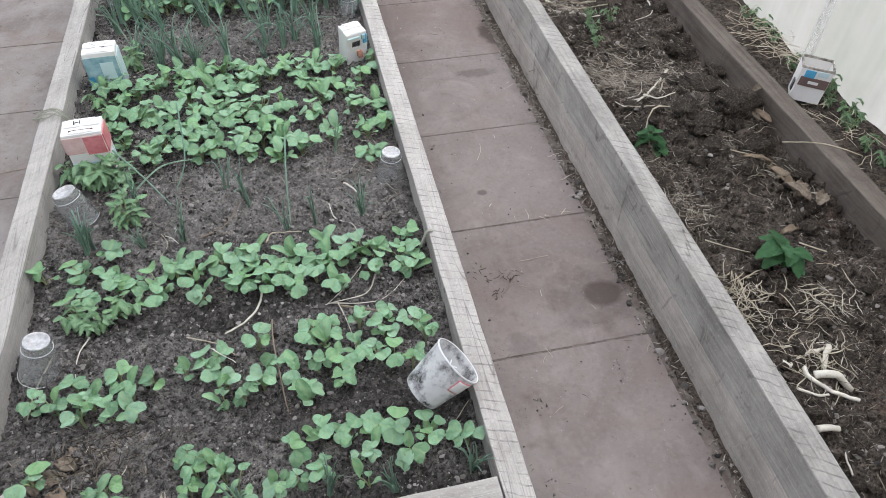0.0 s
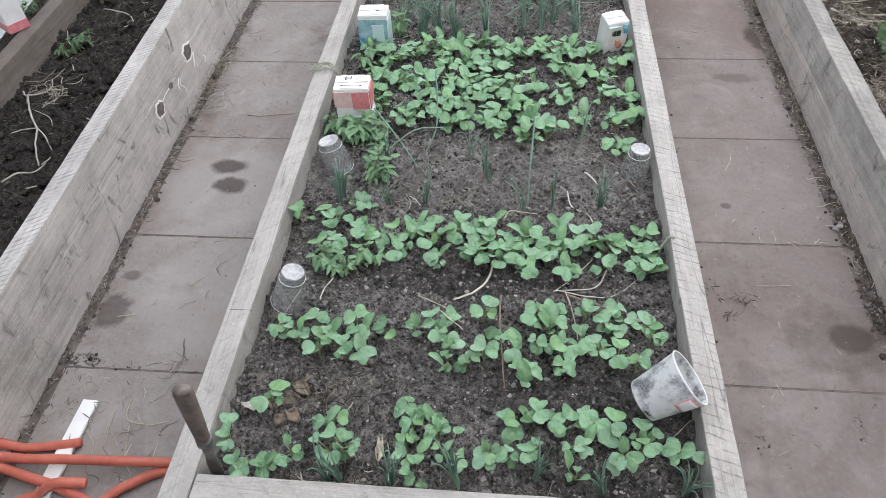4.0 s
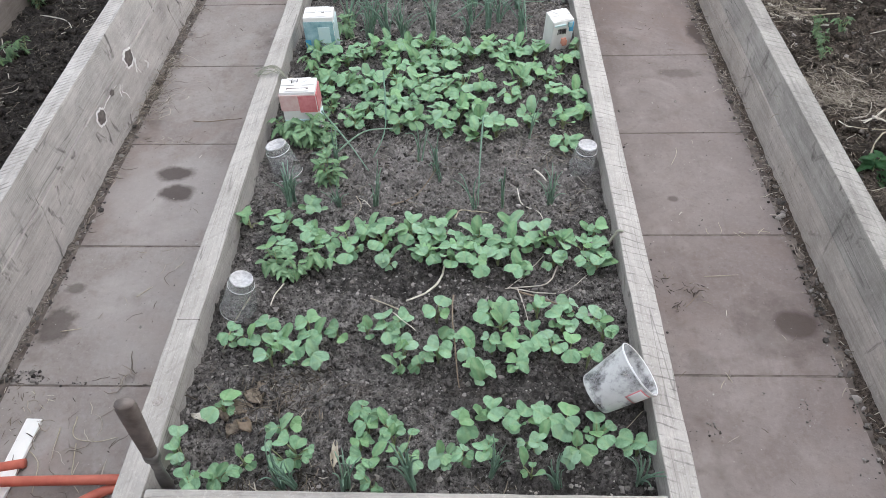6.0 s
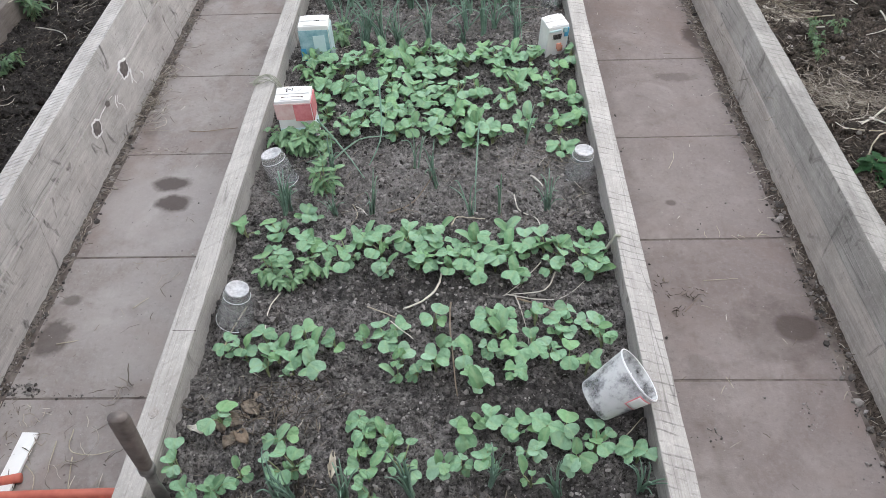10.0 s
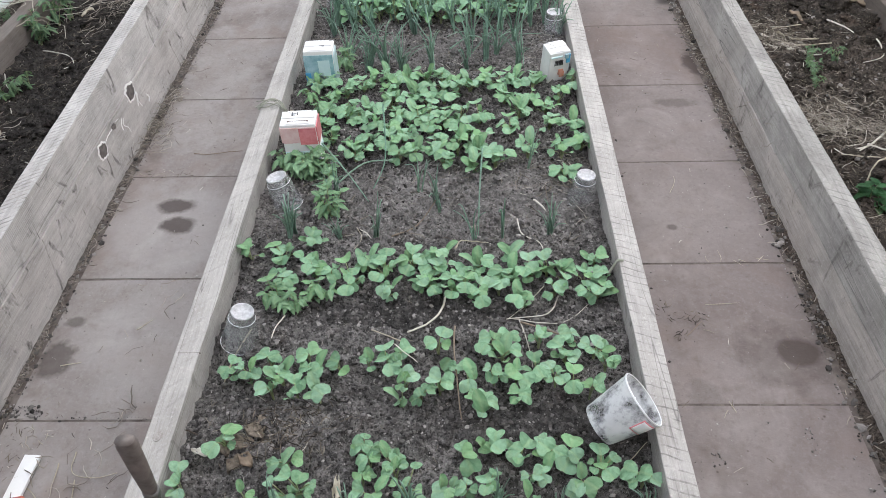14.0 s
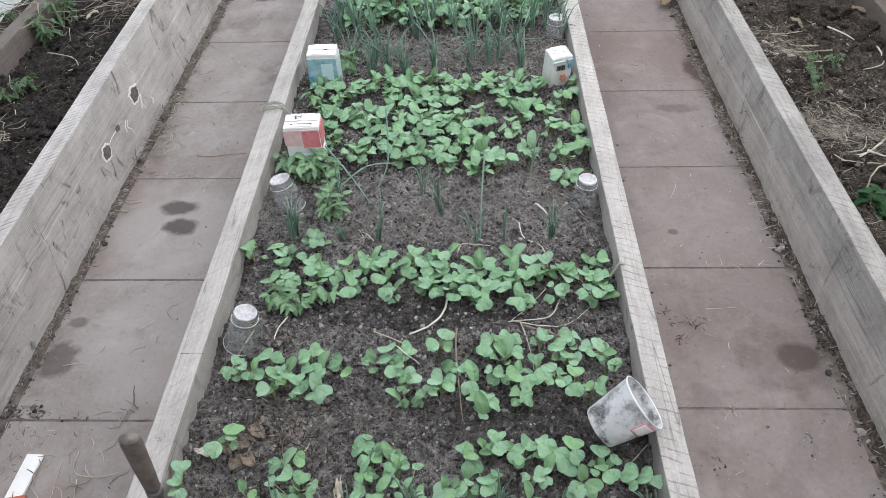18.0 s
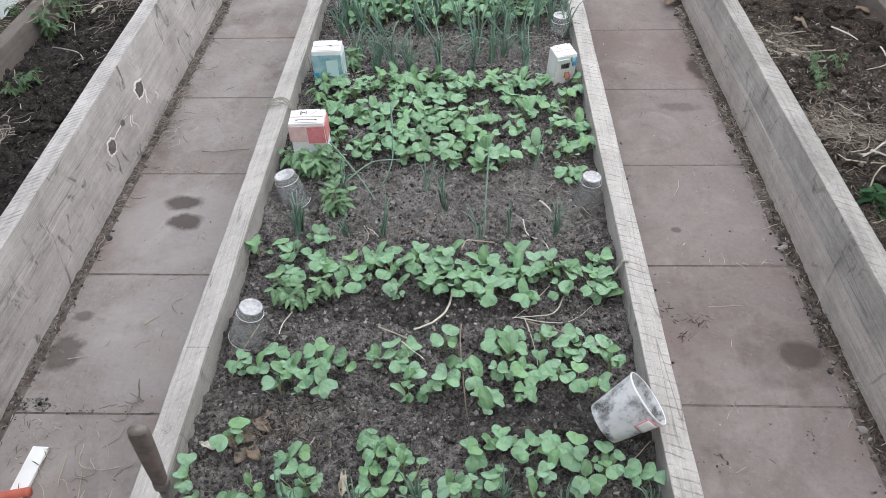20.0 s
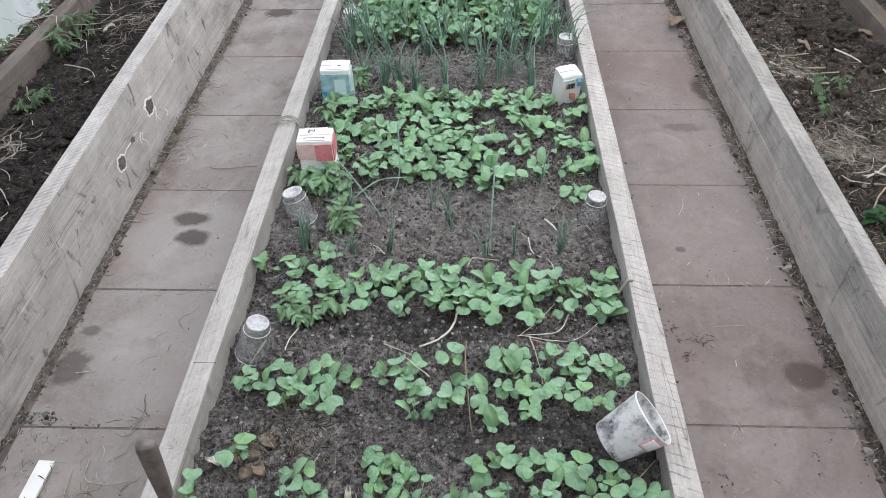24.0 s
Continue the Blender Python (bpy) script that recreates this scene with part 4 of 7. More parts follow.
crumbs("path_crumbs", "", 40, -0.80, -0.60, 0.862, 0.872, 0.0008, 0.003, CLOD, "soil along a slab joint", 185)
crumbs("path_chips", "", 130, 0.455, 0.87, 0.45, 2.6, 0.0010, 0.0030, PALE_CHIP, "tiny pale chips on the slabs", 186)
crumbs("path_chips", "", 100, -0.91, -0.51, 0.5, 2.6, 0.0010, 0.0030, PALE_CHIP, "tiny pale chips on the slabs", 187)
bits("path_debris", heap(34, -0.70, 0.72, 0.07, 0.055, 0.002, 188, 0.003) + heap(8, -0.65, 0.88, 0.02, 0.006, 0.002, 189, 0.003) + heap(6, -0.66, 1.15, 0.02, 0.04, 0.002, 190, 0.002), (0.02, 0.075), 0.0011, MATTED, "thin pale dry roots scattered on the slabs", 191, 0.9)
bits("path_debris", [(0.66 + 0.03 * i, 1.298 + 0.004 * (i % 3), 0.001) for i in range(6)] + [(0.60, 0.886, 0.001), (0.615, 0.880, 0.001), (0.848, 0.92, 0.002)], (0.012, 0.04), 0.0009, STRAW, "bits of straw along a slab joint", 192, 0.5)
crumbs("path_crumbs", "", 420, 0.455, 0.872, 0.45, 2.9, 0.0006, 0.0026, CLOD, "crumbs of soil on the slabs", 24)
crumbs("path_crumbs", "", 650, 0.835, 0.878, 0.4, 3.0, 0.002, 0.009, CLOD, "crumbs of soil along the plank", 25)
crumbs("path_crumbs", "", 550, -0.925, -0.890, 0.5, 3.0, 0.002, 0.008, CLOD, "crumbs of soil along the plank", 26)
crumbs("path_crumbs", "", 260, -0.89, -0.51, 0.5, 2.9, 0.0006, 0.0024, CLOD, "crumbs of soil on the slabs", 27)

def lumps(name, kind, count, x0, x1, y0, y1, small, large, material, label, seed, sink=0.15):
    """Uneven clods pressed into the soil."""
    r = random.Random(seed)
    base = bmesh.new()
    bmesh.ops.create_icosphere(base, subdivisions=2, radius=1)
    bv = [v.co.copy() for v in base.verts]
    bf = [tuple(v.index for v in f.verts) for f in base.faces]
    base.free()
    verts, faces = [], []
    for c in range(count):
        x, y = r.uniform(x0, x1), r.uniform(y0, y1)
        s = small + (large - small) * r.random() ** 2.5
        sx, sy, sz, o = r.uniform(0.8, 1.5), r.uniform(0.7, 1.1), r.uniform(0.5, 0.9), Vector((c * 1.7, 0, seed))
        z = ground_height(kind, x, y) + s * sink
        a = r.uniform(0, 6.28)
        k = len(verts)
        for v in bv:
            q = v * (0.8 + 0.5 * noise.noise(v * 1.3 + o) + 0.5 * abs(noise.noise(v * 3.2 + o)))
            px, py = q.x * sx * s, q.y * sy * s
            verts.append((x + px * math.cos(a) - py * math.sin(a), y + px * math.sin(a) + py * math.cos(a), z + q.z * sz * s))
        faces.extend(tuple(i + k for i in f) for f in bf)
    return raw(name, verts, faces, material, label, "soil", "stuff", True)


lumps("soil_lumps", "right", 520, 0.945, 1.385, 0.35, 2.9, 0.006, 0.024, MANURE, "crumbly lumps of soil and rotted manure", 171)
lumps("soil_lumps", "right", 700, 0.945, 1.385, 0.35, 2.9, 0.005, 0.018, SOIL_STRAWY, "brown lumps of strawy soil", 172)
lumps("soil_lumps", "left", 700, -1.415, -0.985, 1.0, 2.9, 0.005, 0.020, SOIL_DARK, "dark crumbly lumps of humus", 173)
lumps("soil_lumps", "centre", 1300, -0.44, 0.385, 0.58, 2.45, 0.004, 0.012, SOIL, "grey lumps of garden soil", 174)
bits("rotten_straw", heap(110, -1.17, 2.52, 0.06, 0.08, "left", 175, 0.015) + heap(34, -1.30, 1.73, 0.03, 0.025, "left", 176, 0.012), (0.04, 0.11), 0.0011, MATTED, "bleached tangle of old roots", 177, 0.8, 0.02)
strawy = spread(5000, 0.945, 1.385, 0.3, 3.0, "right", 31)
bits("rotten_straw", strawy, (0.006, 0.034), 0.0007, ROT, "rotten brown straw in the bed", 32, 0.4, 0.008)
bits("rotten_straw", heap(500, 1.06, 1.70, 0.07, 0.09, "right", 33) + heap(350, 1.02, 1.18, 0.04, 0.10, "right", 34) + heap(600, 1.06, 2.18, 0.07, 0.05, "right", 43)
     + heap(190, 1.16, 0.76, 0.08, 0.06, "right", 35) + heap(420, 1.30, 1.30, 0.05, 0.09, "right", 36), (0.010, 0.045), 0.0007, CHAFF, "tangle of pale straw in the bed", 37, 0.45, 0.012)
bits("rotten_straw", heap(60, 0.99, 0.875, 0.025, 0.045, "right", 38), (0.03, 0.07), 0.0012, STRAW, "tuft of pale dry straw", 39, 0.4, 0.02)
bits("rotten_straw", spread(2600, -1.41, -0.99, 1.0, 3.0, "left", 40), (0.006, 0.032), 0.0007, ROT, "rotten brown straw in the bed", 41, 0.4, 0.006)
bits("rotten_straw", heap(30, -1.30, 1.70, 0.05, 0.05, "left", 42) + heap(60, -1.08, 2.62, 0.06, 0.10, "left", 44) + heap(40, -1.2, 2.2, 0.08, 0.1, "left", 45), (0.015, 0.06), 0.0009, CHAFF, "tangle of pale straw on dark soil", 46, 0.7, 0.012)
bits("bank_straw", heap(12, 1.515, 1.75, 0.018, 0.10, 0.16, 47, 0.015) + heap(30, 1.52, 1.28, 0.03, 0.08, 0.16, 48, 0.015) + heap(50, -1.52, 2.4, 0.015, 0.2, 0.16, 49, 0.02), (0.02, 0.08), 0.0010, STRAW, "bleached grass lying along the film", 50, 0.4, 0.03)


# ---- single stalks and twigs ----
def stalk(points, z, radius, material, label, taper=0.6, kind="centre", name="dry_stalk", lift=None):
    pts = []
    for i, p in enumerate(points):
        h = ground_height(kind, p[0], p[1]) if kind else z
        pts.append((p[0], p[1], (p[2] if len(p) > 2 else h + radius + 0.005)))
    line = curve_through(pts)
    line = [p + Vector((noise.noise(p * 60), noise.noise(p * 60 + Vector((5, 0, 0))), 0.4 * noise.noise(p * 60 + Vector((0, 7, 0))))) * min(radius, 0.0045) * 0.7 for p in line]
    return single(name, tube(line, radius * 0.62, 7, taper), material, label, "dry stalk", soft=True, group="dry stalks")


stalk([(0.026, 1.092), (0.013, 1.044), (-0.014, 1.009), (-0.054, 0.992)], 0, 0.0042, PALE_STALK, "curved white dry stalk lying on the soil", 0.7)
stalk([(-0.315, 1.038), (-0.331, 0.995), (-0.33, 0.939)], 0, 0.0026, PALE_STALK, "thin white dry stalk lying on the soil")
stalk([(-0.128, 0.998), (-0.066, 0.965), (-0.035, 0.941)], 0, 0.0024, STRAW, "thin straw stalk lying on the soil")
stalk([(-0.075, 0.936, 0.165), (-0.024, 0.884, 0.175)], 0, 0.0018, PALE_STALK, "thin white stalk lying over leaves")
stalk([(0.237, 1.126), (0.187, 1.06), (0.157, 1.024)], 0, 0.0022, ROOT_PALE, "pale forked root on the soil")
stalk([(0.264, 1.087), (0.238, 1.043), (0.174, 1.024), (0.150, 1.020)], 0, 0.0026, ROOT_PALE, "pale forked root on the soil")
stalk([(0.164, 1.024), (0.231, 1.012), (0.277, 1.022), (0.326, 1.067)], 0, 0.0024, ROOT_PALE, "pale forked root on the soil", 0.4)
stalk([(0.176, 1.022), (0.192, 0.964), (0.198, 0.91)], 0, 0.0024, ROOT_PALE, "pale forked root on the soil", 0.4)
stalk([(0.18, 1.01), (0.24, 0.985), (0.29, 0.97)], 0, 0.0034, TWIG, "brown twig on the soil")
stalk([(0.046, 0.974, 0.17), (0.045, 0.915, 0.162), (0.059, 0.788, 0.128)], 0, 0.0032, TWIG, "brown twig leaning over the plants")
stalk([(0.19, 1.34), (0.201, 1.29), (0.238, 1.253), (0.246, 1.198)], 0, 0.0024, PALE_STALK, "crooked white root on the soil")
stalk([(-0.106, 1.277), (-0.049, 1.327), (-0.003, 1.379, 0.15)], 0, 0.0028, TWIG, "grey brown twig on the soil")
stalk([(0.045, 1.19, 0.17), (0.055, 1.22, 0.165), (0.074, 1.25), (0.12, 1.245)], 0, 0.003, STRAW, "pale bent onion stalk")
stalk([(-0.182, 1.295), (-0.165, 1.285), (-0.152, 1.266)], 0, 0.0018, PALE_STALK, "white root on the soil")
stalk([(-0.19, 1.30), (-0.175, 1.27), (-0.19, 1.235)], 0, 0.0016, STRAW, "white root on the soil")
stalk([(-0.375, 0.995), (-0.4, 0.932), (-0.412, 0.885)], 0, 0.0030, STRAW, "pale flat stalk under the cup", 0.8)
stalk([(0.327, 0.687), (0.359, 0.716), (0.386, 0.739)], 0, 0.0020, STRAW, "pale root beside the tub")
stalk([(0.325, 1.47), (0.345, 1.445), (0.36, 1.43)], 0, 0.002, STRAW, "short straw beside the cup")
stalk([(0.232, 1.402), (0.25, 1.385), (0.262, 1.37)], 0, 0.0045, PALE_STALK, "short white stalk stump on the soil")
for pts in ([(-0.078, 2.45, 0.24), (-0.062, 2.262, 0.22), (-0.033, 2.073, 0.19), (-0.022, 1.93, 0.13)], [(-0.117, 2.304, 0.21), (-0.082, 2.165, 0.20), (-0.032, 2.066, 0.18)],
            [(-0.155, 1.713, 0.20), (-0.136, 1.521, 0.17), (-0.163, 1.44, 0.135)], [(0.091, 2.072, 0.15), (0.163, 2.126, 0.19), (0.221, 2.037, 0.17)],
            [(0.02, 2.073, 0.16), (0.092, 2.098, 0.19), (0.162, 2.062, 0.17)], [(0.074, 2.281, 0.22), (0.129, 2.183, 0.20), (0.199, 2.108, 0.16)],
            [(-0.25, 1.43, 0.16), (-0.184, 1.472, 0.19), (-0.113, 1.484, 0.19)], [(-0.297, 1.544, 0.20), (-0.227, 1.462, 0.17), (-0.169, 1.385, 0.14)],
            [(0.274, 2.299, 0.20), (0.247, 2.163, 0.19), (0.247, 2.004, 0.13)], [(0.11, 1.499, 0.21), (0.101, 1.367, 0.18), (0.097, 1.277, 0.125)], [(0.351, 2.239, 0.13), (0.40, 2.31, 0.22), (0.45, 2.38, 0.26)]):
    single("onion_leaf", tube(curve_through(pts), 0.0025, 7, 0.5), ONION, "long bent onion leaf", "onion leaf", soft=True, group="bent onion leaves")
for pts in ([(-0.80, 0.72), (-0.76, 0.69), (-0.745, 0.63)], [(-0.745, 0.765), (-0.74, 0.72), (-0.735, 0.70)], [(-0.72, 0.79), (-0.71, 0.745), (-0.66, 0.735), (-0.62, 0.745)], [(-0.70, 0.73), (-0.68, 0.66), (-0.655, 0.63)],
            [(-0.84, 1.00), (-0.81, 1.005), (-0.795, 1.01)], [(-0.70, 1.10), (-0.67, 1.13)]):
    stalk([(x, y, 0.004) for x, y in pts], 0, 0.0020, STRAW, "thin dry root lying on the slab", kind="")
stalk([(-0.745, 1.765, 0.006), (-0.70, 1.762, 0.005), (-0.64, 1.770, 0.006), (-0.60, 1.775, 0.005)], 0, 0.0024, TWIG, "brown twig lying on the slab", kind="")
stalk([(0.62, 1.56, 0.004), (0.64, 1.60, 0.004), (0.645, 1.63, 0.004)], 0, 0.0014, STRAW, "thin straw lying on the slab", kind="")
stalk([(0.56, 1.075, 0.004), (0.585, 1.10, 0.006), (0.60, 1.115, 0.004)], 0, 0.0014, TWIG, "thin root lying on the slab", kind="")
stalk([(0.62, 1.165, 0.003), (0.70, 1.17, 0.003)], 0, 0.0014, STRAW, "thin straw lying on the slab", kind="")
# right bed
for pts, rad in (([(0.985, 0.712), (1.000, 0.700), (1.015, 0.680)], 0.0095), ([(1.013, 0.684), (1.065, 0.703), (1.116, 0.708)], 0.0065), ([(1.116, 0.710), (1.092, 0.688), (1.066, 0.658)], 0.0095), ([(1.038, 0.646), (1.072, 0.634), (1.108, 0.617)], 0.0130),
                 ([(1.030, 0.668), (1.028, 0.640), (1.055, 0.610), (1.093, 0.582)], 0.0075), ([(0.980, 0.620), (1.010, 0.606), (1.035, 0.600)], 0.0045), ([(0.982, 0.549), (1.026, 0.544)], 0.0115), ([(1.023, 0.515), (1.014, 0.480), (1.010, 0.448)], 0.0032), ([(1.02, 0.72), (1.06, 0.735), (1.12, 0.725)], 0.003)):
    stalk(pts, 0, rad, PALE_STALK, "thick white dry stalk lying on the soil", 0.8, "right")
for pts, rad in (([(1.145, 1.575), (1.175, 1.62), (1.215, 1.665)], 0.0045), ([(1.06, 1.46), (1.09, 1.50), (1.14, 1.50)], 0.004), ([(1.025, 1.55), (1.07, 1.53), (1.12, 1.51)], 0.003), ([(1.01, 1.03), (1.06, 1.00), (1.09, 0.97)], 0.0025),
                 ([(1.22, 0.98), (1.27, 0.94), (1.33, 0.93)], 0.003), ([(1.06, 2.18), (1.12, 2.19), (1.18, 2.15)], 0.006), ([(1.04, 2.14), (1.12, 2.15), (1.20, 2.10)], 0.005), ([(1.05, 2.22), (1.10, 2.235), (1.15, 2.225)], 0.004),
                 ([(1.20, 1.31), (1.27, 1.29), (1.37, 1.26)], 0.0028), ([(1.33, 1.15), (1.38, 1.12)], 0.003), ([(1.20, 1.53), (1.24, 1.60)], 0.003)):
    stalk([(x, y, ground_height("right", x, y) + 0.012) for x, y in pts], 0, rad, STRAW, "pale dry stalk on the strawy soil", 0.6, "right")
# left bed
for pts, rad in (([(-1.351, 1.682), (-1.294, 1.589), (-1.252, 1.539), (-1.229, 1.478), (-1.170, 1.387)], 0.0050), ([(-1.386, 1.715), (-1.351, 1.682), (-1.311, 1.725), (-1.315, 1.768)], 0.0042), ([(-1.252, 1.539), (-1.209, 1.503), (-1.177, 1.456), (-1.159, 1.387)], 0.0032),
                 ([(-1.252, 1.539), (-1.301, 1.537), (-1.320, 1.519)], 0.0030), ([(-1.239, 1.319), (-1.205, 1.342), (-1.171, 1.365), (-1.156, 1.397)], 0.0042), ([(-1.168, 1.300), (-1.136, 1.312)], 0.0035), ([(-1.337, 2.185), (-1.241, 2.148), (-1.206, 2.112), (-1.210, 2.058)], 0.0035),
                 ([(-1.410, 2.056), (-1.374, 1.988), (-1.319, 1.929)], 0.0028), ([(-1.327, 1.906), (-1.270, 1.814)], 0.0032), ([(-1.311, 1.725), (-1.27, 1.745), (-1.235, 1.735)], 0.0024), ([(-1.30, 1.62), (-1.25, 1.60), (-1.22, 1.56)], 0.0022), ([(-1.14, 1.60), (-1.10, 1.58)], 0.0025)):
    stalk([(x, y, ground_height("left", x, y) + 0.012) for x, y in pts], 0, rad, ROOT_PALE, "pale crooked root on dark soil", 0.6, "left")


def dead_leaf(x, y, z, length, width, turn, curl, label, material=None):
    rings = []
    for i in range(9):
        f = i / 8
        w = width * 0.6 * math.sin(math.pi * min(0.97, 0.05 + f * 0.93)) ** 0.7 * (1 + 0.35 * noise.noise(Vector((f * 2.5, x * 5, 1))))
        row = []
        for j in range(7):
            s = j / 6 - 0.5
            a = s * curl
            row.append(Vector((w * math.sin(a) / max(0.2, curl) * 2, (f - 0.5) * length, w * (1 - math.cos(a)) / max(0.2, curl) * 1.6 + 0.25 * length * math.sin(f * 3) * 0.5 + 0.011 * noise.noise(Vector((f * 4, s * 4, x * 9))) + 0.006 * noise.noise(Vector((f * 11, s * 9, x * 9))))))
        rings.append(row)
    bmx = loft(rings, closed=False, caps=False)
    bmesh.ops.solidify(bmx, geom=bmx.faces[:], thickness=0.0008)
    return single("dead_leaf", bmx, material or DEAD_LEAF, label, "dead leaf", pose(x, y, z, 0, 0, turn), "dead leaves", soft=True)


for x, y, ln, w, turn in ((1.305, 1.47, 0.11, 0.035, 25), (1.345, 1.42, 0.10, 0.035, 40), (1.30, 1.20, 0.08, 0.045, 10), (1.335, 1.155, 0.07, 0.04, 130), (1.27, 1.26, 0.07, 0.03, 60), (1.31, 2.28, 0.09, 0.04, 70), (1.22, 1.02, 0.06, 0.025, 100), (1.15, 2.28, 0.07, 0.03, 20)):
    dead_leaf(x, y, ground_height("right", x, y) + 0.012, ln, w * 0.7, turn, 2.6, "curled brown dead leaf on the straw")
dead_leaf(-0.157, 0.655, ground_height("centre", -0.157, 0.655) + 0.006, 0.06, 0.014, 8, 1.2, "curled whitish dead leaf on the soil", STRAW)
for x, y, ln, w, turn in ((-0.370, 0.733, 0.040, 0.020, 30), (-0.345, 0.742, 0.050, 0.022, 100), (-0.324, 0.765, 0.045, 0.020, 60), (-0.347, 0.705, 0.040, 0.020, 150), (-0.311, 0.780, 0.035, 0.018, 10)):
    dead_leaf(x, y, ground_height("centre", x, y) + 0.003, ln, w, turn, 1.0, "crumpled brown dead leaf on the soil", TAN_LEAF)
dead_leaf(-0.413, 0.720, ground_height("centre", -0.413, 0.720) + 0.004, 0.030, 0.012, 75, 2.2, "small curled white dead leaf on the soil", PALE_STALK)
dead_leaf(-0.325, 0.705, ground_height("centre", -0.325, 0.705) + 0.004, 0.035, 0.02, 50, 1.2, "small brown dead leaf on the soil")
dead_leaf(-1.27, 2.42, 0.135, 0.06, 0.014, 160, 1.4, "pale curled dead leaf on dark soil", STRAW)
dead_leaf(0.835, 2.70, 0.02, 0.09, 0.05, -35, 0.9, "grey dead leaf against the plank")


# ---- plants ----
def leaf_mesh(name, length, width, kind, material, seed, cup=0.25, droop=0.3):
    """One leaf from its stalk at the origin along +y, with a notched, oval or pointed outline."""
    n = 22
    bmx = bmesh.new()

    def at(f, a):
        r = 1.0
        if kind == "kidney":
            d = min(a, 2 * math.pi - a)
            r = 1.0 - 0.34 * math.exp(-(d / 0.40) ** 2) + 0.07 * math.sin(d) ** 2 * math.cos(d) + f * (0.02 * math.sin(5 * a + seed) + 0.012 * math.sin(11 * a + 2 * seed))
            x, y = width * r * math.sin(a), length * (0.5 + 0.5 * r * math.cos(a))
            x *= 1 + 0.13 * math.cos(a) * f
        elif kind == "oval":
            r = 1 + 0.035 * math.sin(5 * a + seed)
            x, y = width * r * math.sin(a), length * (0.5 + 0.5 * r * math.cos(a))
            x *= 1 + 0.16 * math.cos(a)
        else:
            x, y = width * math.sin(a) * (1 - 0.38 * math.cos(a)) * (1 + 0.10 * math.sin(9 * a)), length * (0.5 + 0.5 * math.cos(a))
        x, y = x * f, length * 0.5 + (y - length * 0.5) * f
        s, g = x / width, y / length
        z = cup * width * abs(s) ** 1.4 - droop * length * g * g + 0.07 * width * math.sin(5 * g + 3 * s + seed) + 0.05 * width * math.sin(9 * s * g + seed) * f
        return bmx.verts.new((x, y, z))

    rows = [[at(f, 2 * math.pi * k / n) for k in range(n)] for f in (0.45, 0.8, 1.0)]
    mid = at(0.0, 0.0)
    for k in range(n):
        j = (k + 1) % n
        bmx.faces.new((mid, rows[0][j], rows[0][k]))
        for a, b in zip(rows, rows[1:]):
            bmx.faces.new((a[k], a[j], b[j], b[k]))
    bmesh.ops.recalc_face_normals(bmx, faces=bmx.faces)
    if sum(f.normal.z for f in bmx.faces) < 0:
        bmesh.ops.reverse_faces(bmx, faces=bmx.faces)
    return smooth(mesh_of(name, bmx, material))


KIDNEYS = [leaf_mesh("leaf", 0.0255 * s, 0.0165 * s, "kidney", RADISH_LEAF, i, c, d) for i, (s, c, d) in enumerate(((1.0, 0.30, 0.20), (1.0, 0.15, 0.40), (0.95, 0.50, 0.15), (1.05, -0.25, 0.30), (1.0, 0.05, 0.55), (1.0, 0.60, 0.10)))]
OVALS = [leaf_mesh("leaf", 0.036 * s, 0.0105 * s, "oval", TRUE_LEAF, 10 + i, c, d) for i, (s, c, d) in enumerate(((1.0, 0.4, 0.15), (0.95, 0.6, 0.05), (1.05, 0.3, 0.35), (1.0, 0.25, 0.45)))]
POINTED = [leaf_mesh("leaf", 0.034 * s, 0.0085 * s, "pointed", WEED_LEAF, 20 + i, c, d) for i, (s, c, d) in enumerate(((1.0, 0.2, 0.4), (0.8, 0.3, 0.25), (1.2, 0.1, 0.55)))]
DULLS = [leaf_mesh("leaf", 0.040 * s, 0.011 * s, "pointed", DULL_LEAF, 40 + i, c, d) for i, (s, c, d) in enumerate(((1.0, 0.2, 0.5), (0.8, 0.3, 0.7)))]
DARKS = [leaf_mesh("leaf", 0.066 * s, 0.021 * s, "pointed", DARK_LEAF, 30 + i, c, d) for i, (s, c, d) in enumerate(((1.0, 0.2, 0.4), (0.8, 0.25, 0.2), (1.1, 0.1, 0.6)))]


def put_leaf(me, parent, base, heading, pitch, size=1.0):
    ob = new("leaf", me)
    ob.parent = parent
    ob.matrix_basis = pose(*base, 0, 0, heading) @ pose(0, 0, 0, pitch, 0, 0) @ Matrix.Diagonal((size, size, size, 1))
    return ob


